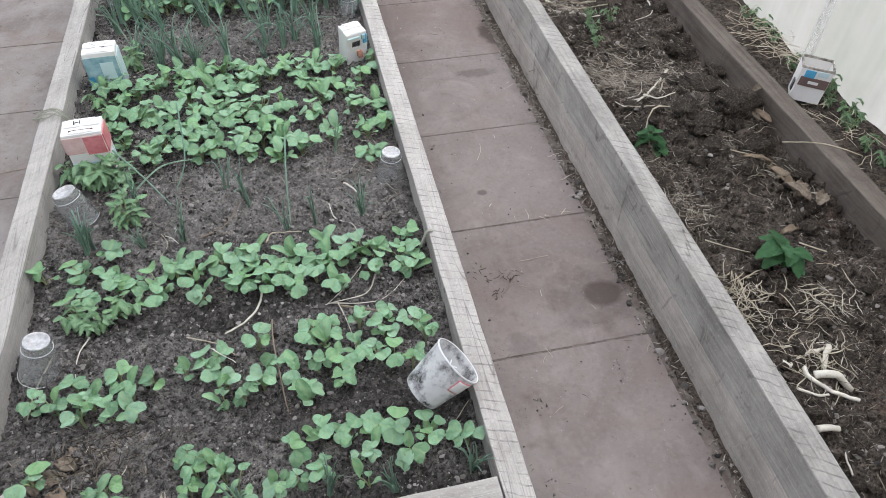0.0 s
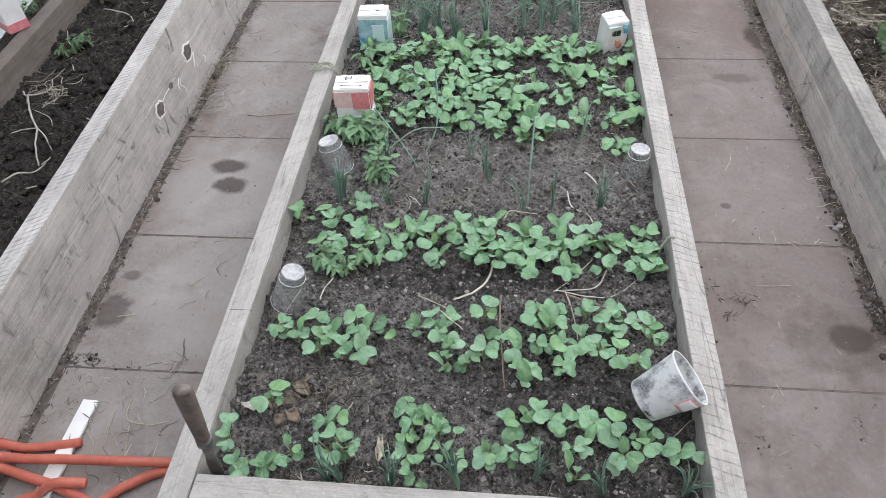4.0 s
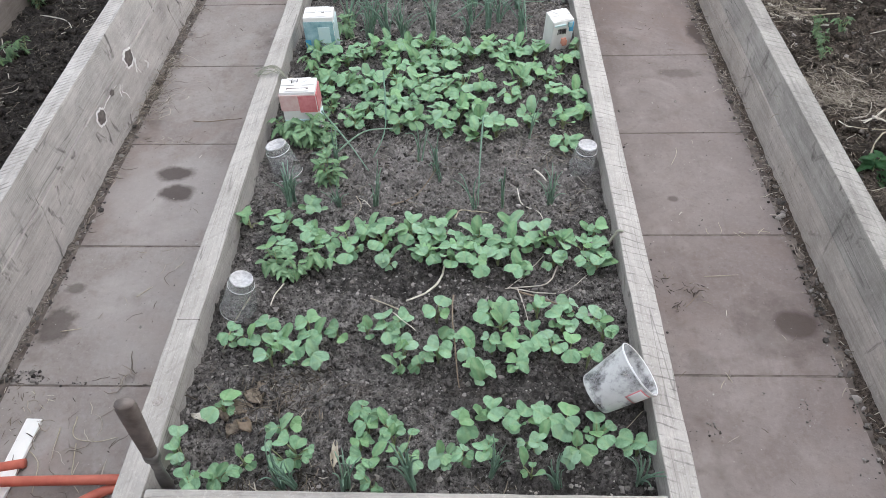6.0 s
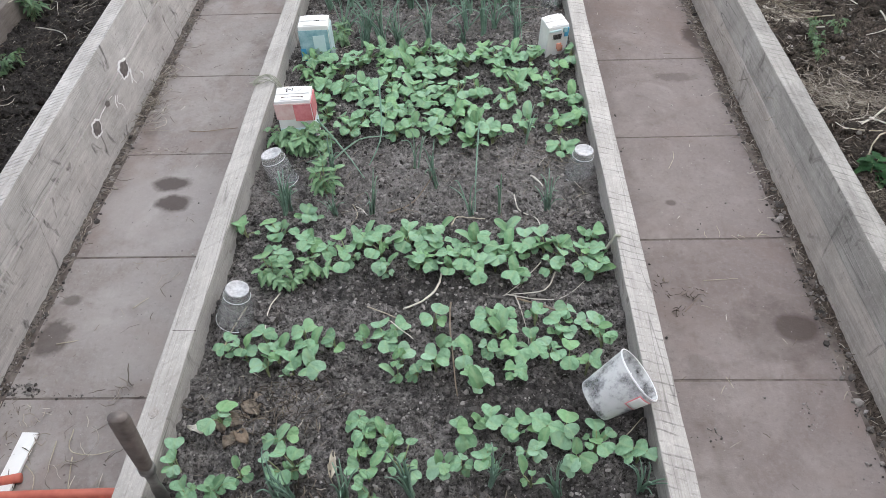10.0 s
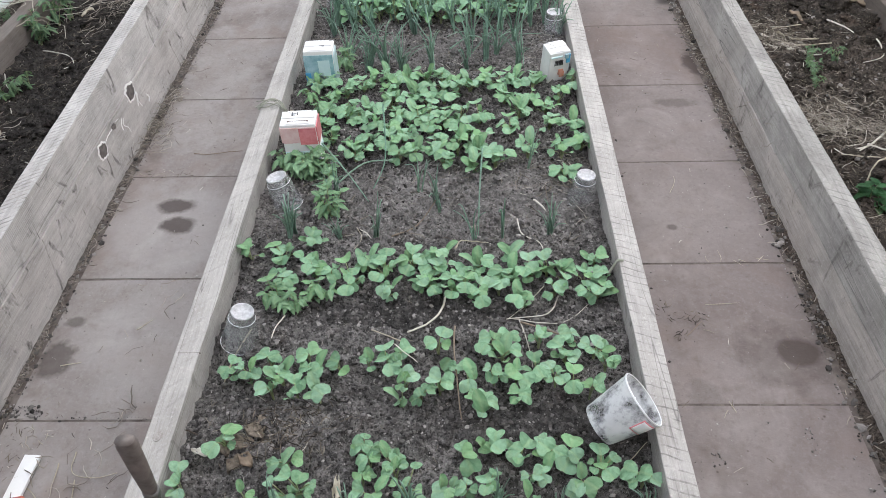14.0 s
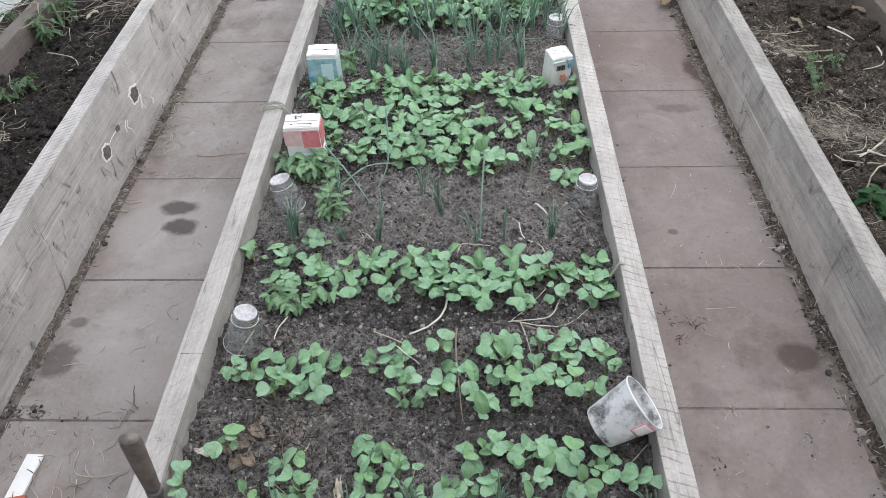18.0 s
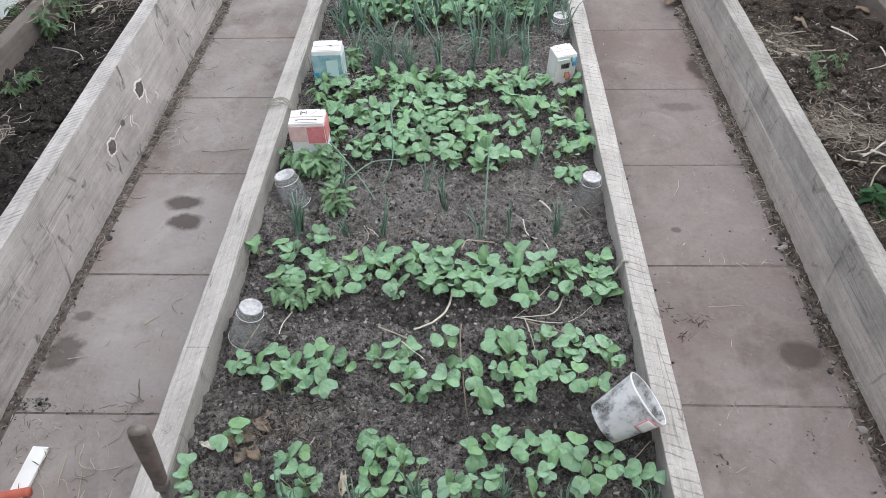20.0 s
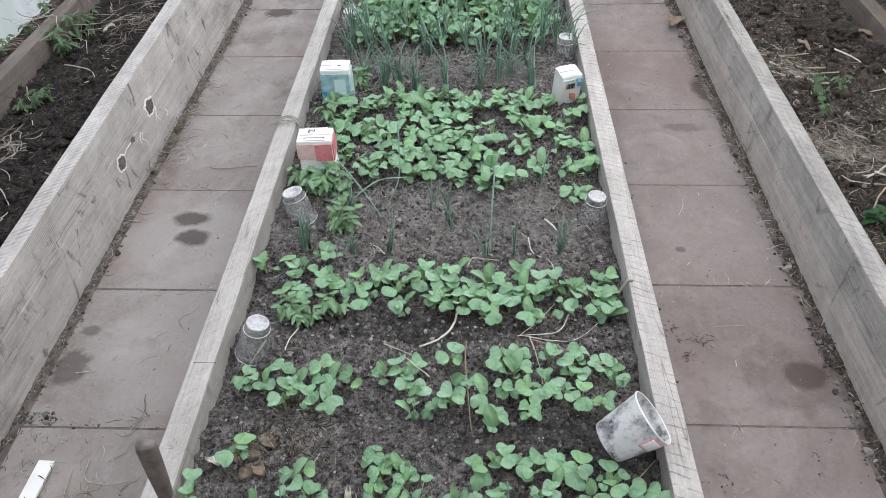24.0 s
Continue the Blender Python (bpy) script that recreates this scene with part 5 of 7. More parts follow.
def radish(seed, true_leaves, tall):
    r = random.Random(seed)
    ob = thing("radish_seedling", pose(0, 0, -5), "young radish plant with rounded green seed leaves", "radish plant", "radish rows")
    top = []
    a0 = r.uniform(0, 360)
    for k in range(2):
        a = a0 + 180 * k + r.uniform(-25, 25)
        reach, up = r.uniform(0.010, 0.020), tall * r.uniform(0.75, 1.0)
        p = (reach * math.cos(radians(a)), reach * math.sin(radians(a)), up)
        top.append((p, a, "k"))
    for k in range(true_leaves):
        a = a0 + 70 + 360 * k / max(1, true_leaves) + r.uniform(-35, 35)
        reach, up = r.uniform(0.006, 0.026), tall * r.uniform(0.6, 1.12)
        top.append(((reach * math.cos(radians(a)), reach * math.sin(radians(a)), up), a, r.choice("oko")))
    for p, a, what in top:
        sub = tube(curve_through([(0, 0, -0.012), (p[0] * 0.25, p[1] * 0.25, p[2] * 0.55), p], 3), 0.0013, 5, 0.8)
        stalk_ob = part("stem", sub, STEM, ob, "", True)
        if what == "k":
            put_leaf(r.choice(KIDNEYS), stalk_ob, p, a - 90, r.uniform(-25, 40), r.uniform(0.68, 1.0))
        else:
            put_leaf(r.choice(OVALS), stalk_ob, p, a - 90, r.uniform(10, 80), r.uniform(0.55, 1.0))
    return ob


RADISHES = [radish(100 + i, t, h) for i, (t, h) in enumerate(((3, 0.036), (2, 0.040), (4, 0.042), (3, 0.048), (1, 0.030), (4, 0.050), (2, 0.034), (3, 0.042)))]


def plant_row(spots, seed, scale=1.0, kinds=RADISHES, kind="centre", jitter=0.006):
    r = random.Random(seed)
    for x, y in spots:
        src = r.choice(kinds)
        s = scale * r.uniform(0.85, 1.18)
        x += r.uniform(-jitter, jitter)
        y += r.uniform(-jitter, jitter) - 0.012
        m = pose(x, y, ground_height(kind, x, y) - 0.002, r.uniform(-10, 10), r.uniform(-10, 10), r.uniform(0, 360)) @ Matrix.Diagonal((s, s, s, 1))
        copy_thing(src, m)


# where the leaves of each young radish stand: (x, y, width) in millimetres, a narrow upright true leaf by a width below zero
ROW_FRONT_LEFT = [[(-360, 755, 35), (-381, 711, 32)], [(-429, 678, 28), (-432, 651, 24), (-419, 630, 21)], [(-399, 606, 27), (-378, 577, 29)], [(-356, 605, 29), (-336, 603, -21), (-319, 609, 25), (-377, 597, 15)], [(-294, 628, 16)], [(-269, 686, 27), (-246, 692, -19), (-226, 696, 25)], [(-246, 662, 31), (-216, 661, 29), (-222, 639, -22), (-192, 649, 14)], [(-269, 654, 19), (-253, 623, 20), (-228, 613, 36), (-199, 633, 16)]]
ROW_FRONT_MIDDLE = [[(-129, 726, 48), (-108, 723, 21)], [(-114, 691, 27), (-90, 698, 25)], [(-92, 713, 23), (-73, 706, -16), (-54, 702, 29), (-39, 683, -14)], [(-68, 676, 24)], [(-119, 661, 18), (-102, 667, 18)], [(-78, 647, -16), (-117, 637, 28), (-88, 628, 26)], [(-20, 682, 18), (-56, 651, 18), (-11, 625, 24), (-48, 630, 14)], [(-103, 601, 20)]]
ROW_FRONT_RIGHT = [[(21, 640, 34), (24, 649, -18), (39, 633, 20)], [(56, 642, 24), (70, 654, 16), (80, 640, 18)], [(59, 721, 22), (72, 705, 28), (73, 686, 40)], [(92, 719, -26), (120, 743, 29), (123, 715, 31)], [(102, 666, 36), (103, 638, -36), (116, 672, 20)], [(153, 717, 29), (176, 729, 37), (150, 695, 30), (161, 698, -20)]]
ROW_FRONT_END = [[(197, 735, 23), (204, 716, 35), (229, 702, 37)], [(166, 666, 16), (187, 667, 26), (198, 658, 20), (208, 681, -18)], [(165, 631, -32)], [(252, 730, 37), (254, 700, 29), (236, 683, 35)], [(252, 648, 28), (260, 671, -18), (275, 646, 30)], [(297, 713, 29), (321, 700, 19), (297, 686, 21), (309, 668, 29), (282, 670, 16)], [(343, 678, 31), (365, 669, 29), (384, 655, 27)]]
ROW_SECOND_LEFT = [[(-385, 906, 26), (-401, 879, 25), (-383, 880, 16)], [(-355, 867, 23), (-368, 883, 18), (-347, 889, -14)], [(-331, 915, 30), (-308, 913, 28)], [(-306, 872, -27), (-283, 877, 27), (-278, 893, -18)], [(-322, 838, 31), (-294, 857, 16)], [(-254, 912, 30), (-229, 926, 30)], [(-248, 890, 22), (-221, 882, 31), (-216, 894, -22)], [(-258, 857, 27), (-246, 838, 29)], [(-217, 849, -33), (-207, 829, 33)], [(-190, 900, 31)]]
ROW_SECOND_MIDDLE = [[(-122, 913, -18), (-125, 899, 11)], [(-93, 935, 36), (-97, 910, 31), (-77, 884, 31)], [(-48, 933, 36), (-69, 911, 22)], [(-58, 879, 22), (-38, 870, 33), (-49, 846, -19)], [(-64, 822, -19), (-48, 831, 15)], [(-19, 832, 21), (-10, 845, 17)], [(6, 859, 32), (33, 853, 32)], [(23, 968, 32), (-2, 939, 29), (29, 940, 22)], [(26, 894, -20), (42, 886, 18)], [(58, 891, 28), (78, 877, -24), (70, 848, 30)]]
ROW_SECOND_RIGHT = [[(104, 952, 29), (124, 957, 23), (101, 925, 31), (146, 965, 34), (163, 959, 23)], [(120, 905, -31), (129, 925, -29), (145, 933, -27), (165, 924, 31)], [(128, 876, 28), (107, 882, 17)], [(102, 825, 26), (117, 811, 28), (76, 824, 23), (96, 802, -23)], [(164, 891, 29), (155, 865, 33), (181, 856, 35)], [(208, 873, 33), (199, 908, 27)], [(179, 828, 43), (154, 833, 28)], [(221, 964, 39), (196, 957, 16)]]
ROW_SECOND_END = [[(262, 963, 30), (284, 971, 21)], [(244, 941, 38), (264, 922, 38), (276, 909, 27)], [(225, 893, 27), (245, 875, 20), (246, 853, 28)], [(271, 880, 29), (266, 838, 30)], [(298, 943, 25), (328, 947, 32), (307, 921, 20), (339, 927, -14)], [(349, 899, 29), (325, 911, 11)], [(315, 846, 26)]]
ROW_THIRD_LEFT = [[(-434, 1217, 32)], [(-369, 1224, 37), (-355, 1206, 34), (-342, 1170, 31), (-322, 1192, -18), (-308, 1198, 26)], [(-357, 1135, 28), (-332, 1136, 28), (-315, 1116, 32)], [(-281, 1172, 28), (-258, 1171, -18), (-276, 1143, 30), (-251, 1144, 25)], [(-221, 1134, 42), (-235, 1139, 22)], [(-201, 1171, 33), (-182, 1141, 27), (-185, 1115, 25), (-158, 1107, -17), (-187, 1086, 41)], [(-285, 1258, 32), (-280, 1241, 29)]]
ROW_THIRD_MIDDLE = [[(-166, 1193, 20), (-153, 1164, 32), (-135, 1168, 28), (-136, 1188, -18)], [(-110, 1199, 30), (-122, 1165, 30), (-89, 1155, -32), (-124, 1122, 29)], [(-107, 1080, 36), (-97, 1093, 19), (-78, 1097, -17)], [(-49, 1202, 35), (-70, 1166, 25), (-60, 1144, 32), (-35, 1174, 30)], [(-38, 1120, 34), (-24, 1096, 26)], [(-21, 1189, 25), (-5, 1198, 18), (14, 1186, 30), (30, 1202, -18)], [(3, 1163, 32), (10, 1141, 27), (-21, 1146, 30), (40, 1164, 22)], [(-26, 1120, 22), (-7, 1113, 29), (0, 1080, 26)]]
ROW_THIRD_RIGHT = [[(23, 1118, 29), (33, 1092, -22), (37, 1071, 24), (62, 1148, 42)], [(53, 1123, 27), (75, 1123, 29), (66, 1091, 31)], [(79, 1165, -32), (95, 1169, -27), (114, 1162, 35)], [(101, 1108, 34), (84, 1075, 24), (104, 1079, 24), (101, 1048, 28)], [(143, 1098, 34), (155, 1126, 22), (119, 1100, 29)], [(153, 1197, -18), (175, 1197, -23)], [(132, 1138, 32), (156, 1134, 22), (171, 1154, -20), (173, 1113, -22)], [(177, 1076, -17), (195, 1071, 26), (171, 1055, 33)]]
ROW_THIRD_END = [[(205, 1175, 30), (210, 1141, 34), (191, 1127, 32)], [(236, 1179, 30), (239, 1139, -29), (257, 1140, -25)], [(274, 1124, -32), (287, 1141, -27), (271, 1154, 25)], [(266, 1089, 43), (243, 1104, 17)], [(324, 1144, 32), (327, 1118, 17)], [(367, 1179, 36)], [(349, 1127, 25), (365, 1128, 22)], [(309, 1075, 24), (324, 1075, -14), (346, 1079, 29), (360, 1100, 25), (370, 1088, 20)]]
PATCH_LEFT = [[(-367, 1945, 61), (-396, 1913, 42), (-337, 1897, 52), (-366, 1881, 49)], [(-314, 1903, 42), (-360, 1961, 50), (-336, 1935, 43)], [(-292, 1841, -27), (-271, 1872, 41), (-262, 1897, 31)], [(-331, 1841, 24), (-308, 1829, 34)], [(-261, 1928, 25), (-237, 1913, 35), (-219, 1862, -31)], [(-209, 1935, -25), (-193, 1935, 28)], [(-174, 1967, -25), (-158, 1928, 38), (-140, 1913, 35)], [(-166, 1881, 34), (-139, 1866, 38), (-145, 1830, 37)], [(-214, 1782, -20), (-205, 1768, 30)], [(-249, 1797, 40)]]
PATCH_LEFT_NEAR = [[(-317, 1776, 33), (-303, 1771, 27), (-328, 1762, 30)], [(-279, 1742, 36), (-266, 1762, 23)], [(-241, 1754, 39), (-216, 1754, 36), (-247, 1714, 36), (-221, 1720, 36)], [(-305, 1692, 48), (-300, 1714, 32), (-326, 1706, 26)], [(-281, 1660, 35)], [(-196, 1712, 39), (-178, 1693, 32), (-175, 1743, 39)], [(-188, 1635, 31), (-202, 1619, 25)], [(-229, 1588, 24), (-213, 1609, 25), (-249, 1626, 22)], [(-159, 1619, 25), (-135, 1640, 34), (-146, 1589, 30), (-116, 1602, 28)], [(-232, 1549, 24), (-256, 1563, 27), (-182, 1579, 24)]]
PATCH_CORE = [[(-99, 1872, -41), (-80, 1856, -37), (-64, 1863, -41), (-52, 1850, -34)], [(-81, 1928, 45), (-99, 1951, -28), (-117, 1913, 28)], [(-38, 1919, -35), (-31, 1951, -32), (-56, 1945, 32), (-79, 1961, 39)], [(-19, 1845, 34), (-34, 1821, 40), (-51, 1830, 30)], [(1, 1928, 31), (9, 1881, 38), (-2, 1836, 34)], [(-114, 1791, 36), (-155, 1791, 40), (-169, 1771, 36), (-100, 1821, 37)], [(-136, 1763, 33), (-110, 1735, 39), (-124, 1707, 35), (-95, 1743, 29)]]
PATCH_CORE_NEAR = [[(-80, 1768, -36), (-64, 1769, 36), (-82, 1715, 38), (-56, 1707, 38)], [(-47, 1749, 29), (-34, 1707, 35), (-15, 1735, 35), (-25, 1792, 33)], [(-146, 1685, 38), (-122, 1672, 31), (-135, 1645, 28), (-160, 1666, 28)], [(-101, 1648, 31), (-88, 1635, 25)], [(-55, 1594, -27), (-60, 1546, 39), (-73, 1565, 30)], [(-10, 1590, 36), (4, 1621, 31), (-19, 1628, 28), (6, 1553, 33)], [(21, 1542, 30), (-3, 1529, 27)], [(-121, 1564, 33), (-94, 1565, 21)], [(-35, 1654, 31), (-21, 1680, 31)]]
PATCH_RIGHT = [[(-10, 1945, 39), (12, 1935, 31)], [(42, 1913, 38), (34, 1866, 41), (55, 1872, 31)], [(63, 1919, -31), (75, 1887, -38), (89, 1872, 31), (114, 1897, 34)], [(131, 1954, 32), (128, 1922, 31)], [(-1, 1821, 43), (23, 1812, 37), (9, 1866, 51)], [(148, 1922, 35), (173, 1928, 28), (158, 1872, 48)], [(191, 1954, 25), (198, 1913, 38), (223, 1934, -30), (225, 1882, 31)], [(247, 1897, 28), (267, 1944, 28), (268, 1891, 31), (284, 1887, -24)], [(186, 1836, 40), (166, 1816, 27)], [(234, 1822, 40), (258, 1807, 33)]]
PATCH_RIGHT_NEAR = [[(207, 1769, -42), (228, 1764, -36), (191, 1755, -32), (238, 1750, 33)], [(271, 1764, 36), (303, 1773, 30)], [(185, 1717, 32), (204, 1682, 35), (187, 1648, 34)], [(334, 1852, 37), (323, 1822, 24), (352, 1837, 27)], [(376, 1867, 27), (373, 1913, 28), (391, 1928, 21)], [(306, 1709, 29), (289, 1696, 22), (306, 1675, 28)], [(359, 1709, -23), (336, 1675, 35), (364, 1675, 35), (380, 1683, 22)], [(364, 1606, 25), (387, 1613, 28)], [(331, 1585, -21), (303, 1593, 28)], [(289, 1479, 29), (322, 1486, 23), (335, 1471, 26)]]
PATCH_NEAR = [[(56, 1778, 39), (41, 1744, 36), (72, 1708, 32)], [(8, 1763, 36), (2, 1716, 35), (26, 1681, 38)], [(96, 1778, 33), (104, 1708, 38), (122, 1716, 29)], [(34, 1654, 40), (65, 1655, 34), (88, 1668, 31)], [(57, 1629, 40), (103, 1629, 28), (133, 1637, 25)], [(50, 1628, -43), (35, 1578, 30), (65, 1603, 27)], [(80, 1579, 33), (102, 1583, -30), (117, 1596, -27)], [(87, 1534, -35), (73, 1511, -26), (87, 1499, -32), (109, 1488, -26)], [(124, 1543, 30), (132, 1567, 33), (153, 1543, 33), (183, 1548, 33)], [(227, 1563, 24), (242, 1568, 24), (237, 1614, -21), (206, 1580, 24)]]


def radish_plant(leaves, seed, extra=0, large=1.0):
    """One plant under its own leaves, each on a stalk of its own."""
    r = random.Random(seed)
    bx, by = sum(l[0] for l in leaves) / len(leaves) / 1000, sum(l[1] for l in leaves) / len(leaves) / 1000
    bx, by = bx + r.uniform(-0.005, 0.005), by + r.uniform(-0.007, 0.003)
    if len(leaves) == 1:
        bx, by = bx + r.choice((-0.014, 0.014)), by + r.uniform(-0.012, 0.004)
    foot = ground_height("centre", bx, by)
    ob = thing("radish_seedling", pose(bx, by, foot), "young radish plant with rounded green seed leaves", "radish plant", "radish rows")
    rows = [(x / 1000, y / 1000, min(0.039, w * 0.00112 * large) if w > 0 else max(-0.023, w * 0.001 * large), 0.0) for x, y, w in leaves]
    for _ in range(extra):
        a, away = r.uniform(0, 6.28), r.uniform(0.006, 0.016 + 0.002 * extra)
        rows.append((bx + away * math.cos(a), by + away * math.sin(a), r.choice((0.014, 0.018, 0.022, 0.026, -0.012, -0.014)) * large, -r.uniform(0.002, 0.020)))
    for x, y, w, drop in rows:
        dx, dy = x - bx, y - by
        far = math.hypot(dx, dy)
        ground = ground_height("centre", x, y)
        if w > 0:
            a = math.atan2(dy, dx) if far > 0.006 else r.uniform(0, 6.28)
            size, length, pitch = w / 0.033, 0.0255 * w / 0.033, r.uniform(-8, 16)
            me, turn = r.choice(KIDNEYS), r.uniform(-16, 16)
            z = max(ground + 0.010, 0.157 + drop + r.uniform(-0.005, 0.006))
        else:
            a = math.atan2(dy, dx) if far > 0.009 else r.uniform(0.4, 2.7)
            size, length, pitch = -w / 0.020, 0.036 * -w / 0.020, r.uniform(42, 76)
            me, turn = r.choice(OVALS), r.uniform(-22, 22)
            z = max(ground + 0.006, 0.163 + drop - 0.5 * length * math.sin(radians(pitch)))
        reach = 0.5 * length * math.cos(radians(pitch))
        p = Vector((x - reach * math.cos(a) - bx, y - reach * math.sin(a) - by, z - foot))
        stem = part("stem", tube(curve_through([(0, 0, -0.012), (p.x * 0.35, p.y * 0.35, p.z * 0.62), p], 3), 0.0013, 5, 0.75), STEM, ob, "", True)
        leaf = new("leaf", me)
        leaf.parent = stem
        leaf.matrix_basis = Matrix.Translation(p) @ pose(0, 0, 0, 0, 0, math.degrees(a) - 90) @ pose(0, 0, 0, pitch, turn, 0) @ Matrix.Scale(size, 4)
    return ob


for seed, (bed_row, extra, large) in enumerate([(c, 3, 1.05) for c in (ROW_FRONT_LEFT, ROW_FRONT_MIDDLE, ROW_FRONT_RIGHT, ROW_FRONT_END, ROW_SECOND_LEFT, ROW_SECOND_MIDDLE, ROW_SECOND_RIGHT, ROW_SECOND_END)]
                                        + [(c, 5, 1.15) for c in (ROW_THIRD_LEFT, ROW_THIRD_MIDDLE, ROW_THIRD_RIGHT, ROW_THIRD_END)]
                                        + [(c, 9, 1.12) for c in (PATCH_LEFT, PATCH_LEFT_NEAR, PATCH_CORE, PATCH_CORE_NEAR, PATCH_RIGHT, PATCH_RIGHT_NEAR, PATCH_NEAR)]):
    for k, leaves in enumerate(bed_row):
        radish_plant(leaves, 1000 + 100 * seed + k, extra, large)


def patch(x0, x1, y0, y1, spacing, gaps, seed):
    """Plant places in a sown strip, uneven, with bare gaps (x, y, radius)."""
    r = random.Random(seed)
    out = []
    y = y0
    while y < y1:
        x = x0 + r.uniform(0, spacing)
        while x < x1:
            p = (x + r.uniform(-0.3, 0.3) * spacing, y + r.uniform(-0.3, 0.3) * spacing)
            if all(math.hypot(p[0] - gx, p[1] - gy) > gr for gx, gy, gr in gaps):
                out.append(p)
            x += spacing * r.uniform(0.8, 1.2)
        y += spacing * 0.95
    return out


def joined_plants(spots, seed, scale):
    """Far plants that nobody could count, as one mesh."""
    r = random.Random(seed)
    verts, faces, slots = [], [], []
    mats = [RADISH_LEAF_FAR, TRUE_LEAF_FAR, STEM]
    for x, y in spots:
        src, s = r.choice(RADISHES), scale * r.uniform(0.85, 1.2)
        m = pose(x, y, ground_height("centre", x, y), r.uniform(-10, 10), r.uniform(-10, 10), r.uniform(0, 360)) @ Matrix.Diagonal((s, s, s, 1))
        for o in src.children_recursive:
            k = len(verts)
            tm = m @ o.matrix_basis
            slot = 0 if o.data.materials[0] == RADISH_LEAF else (1 if o.data.materials[0] == TRUE_LEAF else 2)
            verts.extend(tuple(tm @ v.co) for v in o.data.vertices)
            for f in o.data.polygons:
                faces.append(tuple(i + k for i in f.vertices))
                slots.append(slot)
    ob = raw("radish_patch", verts, faces, mats[0], "dense patch of young radish leaves at the far end", "radish plants", "stuff", True)
    for q in mats[1:]:
        ob.data.materials.append(q)
    ob.data.polygons.foreach_set("material_index", slots)
    return ob


joined_plants(patch(-0.37, 0.35, 2.33, 3.05, 0.042, [(-0.38, 2.38, 0.05), (0.35, 2.36, 0.06)], 63), 56, 1.25)


def onion(seed, blades, height, spread_):
    r = random.Random(seed)
    ob = thing("onion_clump", pose(0, 0, -5), "clump of thin bluish green onion leaves", "onion plant", "onion rows")
    for _ in range(blades):
        a = r.uniform(0, 6.28)
        h = height * r.uniform(0.55, 1.1)
        lean = spread_ * r.uniform(0.15, 1.0)
        b = (r.uniform(-0.006, 0.006), r.uniform(-0.006, 0.006), -0.01)
        bend = r.uniform(-0.5, 0.5) * lean
        pts = [b, (b[0] + lean * 0.2 * math.cos(a), b[1] + lean * 0.2 * math.sin(a), h * 0.4),
               (b[0] + lean * 0.55 * math.cos(a + bend), b[1] + lean * 0.55 * math.sin(a + bend), h * 0.78), (b[0] + lean * math.cos(a + bend * 2), b[1] + lean * math.sin(a + bend * 2), h * r.uniform(0.82, 1.0))]
        part("leaf", tube(curve_through(pts, 4), r.uniform(0.0016, 0.0030), 6, 0.35), ONION, ob, "", True)
    return ob


ONIONS_TALL = [onion(200 + i, n, h, s) for i, (n, h, s) in enumerate(((10, 0.15, 0.06), (12, 0.17, 0.12), (9, 0.15, 0.14), (11, 0.16, 0.06)))]
ONIONS_SHORT = [onion(220 + i, n, h, s) for i, (n, h, s) in enumerate(((14, 0.125, 0.035), (11, 0.135, 0.042), (12, 0.115, 0.050)))]
ONIONS_THIN = [onion(240 + i, n, h, s) for i, (n, h, s) in enumerate(((4, 0.14, 0.05), (3, 0.16, 0.045), (5, 0.12, 0.045)))]
plant_row([(-0.241, 0.605), (-0.215, 0.611), (-0.130, 0.606), (-0.015, 0.612), (0.117, 0.634), (0.229, 0.620), (0.363, 0.627)], 71, 0.9, ONIONS_SHORT, jitter=0.002)
plant_row([(-0.345, 1.287), (-0.352, 1.300), (-0.229, 1.289), (0.267, 1.297)], 72, 0.85, ONIONS_SHORT, jitter=0.002)
plant_row([(-0.338, 1.31), (-0.141, 1.290), (-0.146, 1.296), (-0.048, 1.447), (-0.011, 1.415), (0.002, 1.40), (0.090, 1.294), (0.154, 1.295), (-0.262, 1.422), (-0.25, 1.435), (0.227, 1.529), (0.26, 1.30)], 73, 0.95, ONIONS_THIN, jitter=0.002)
plant_row([(-0.230, 2.040), (-0.130, 2.023), (0.074, 2.057), (0.235, 2.057), (-0.369, 2.275), (0.366, 2.24), (0.129, 2.092), (-0.032, 2.04)], 74, 1.05, ONIONS_SHORT)
plant_row([(-0.230, 2.05), (-0.13, 2.03), (0.166, 2.127), (-0.308, 2.09), (-0.177, 2.057), (0.036, 2.278), (-0.098, 2.26), (-0.234, 2.28), (0.189, 2.277), (0.287, 2.317), (-0.182, 2.36), (0.1, 2.2), (0.14, 2.3), (0.08, 2.12), (0.23, 2.2), (-0.3, 2.3), (0.33, 2.33), (-0.36, 2.33), (-0.05, 2.33)], 75, 1.05, ONIONS_TALL)
plant_row([(-0.2, 2.42), (0.0, 2.45), (0.2, 2.42), (-0.32, 2.45), (0.30, 2.5)], 76, 1.1, ONIONS_TALL)


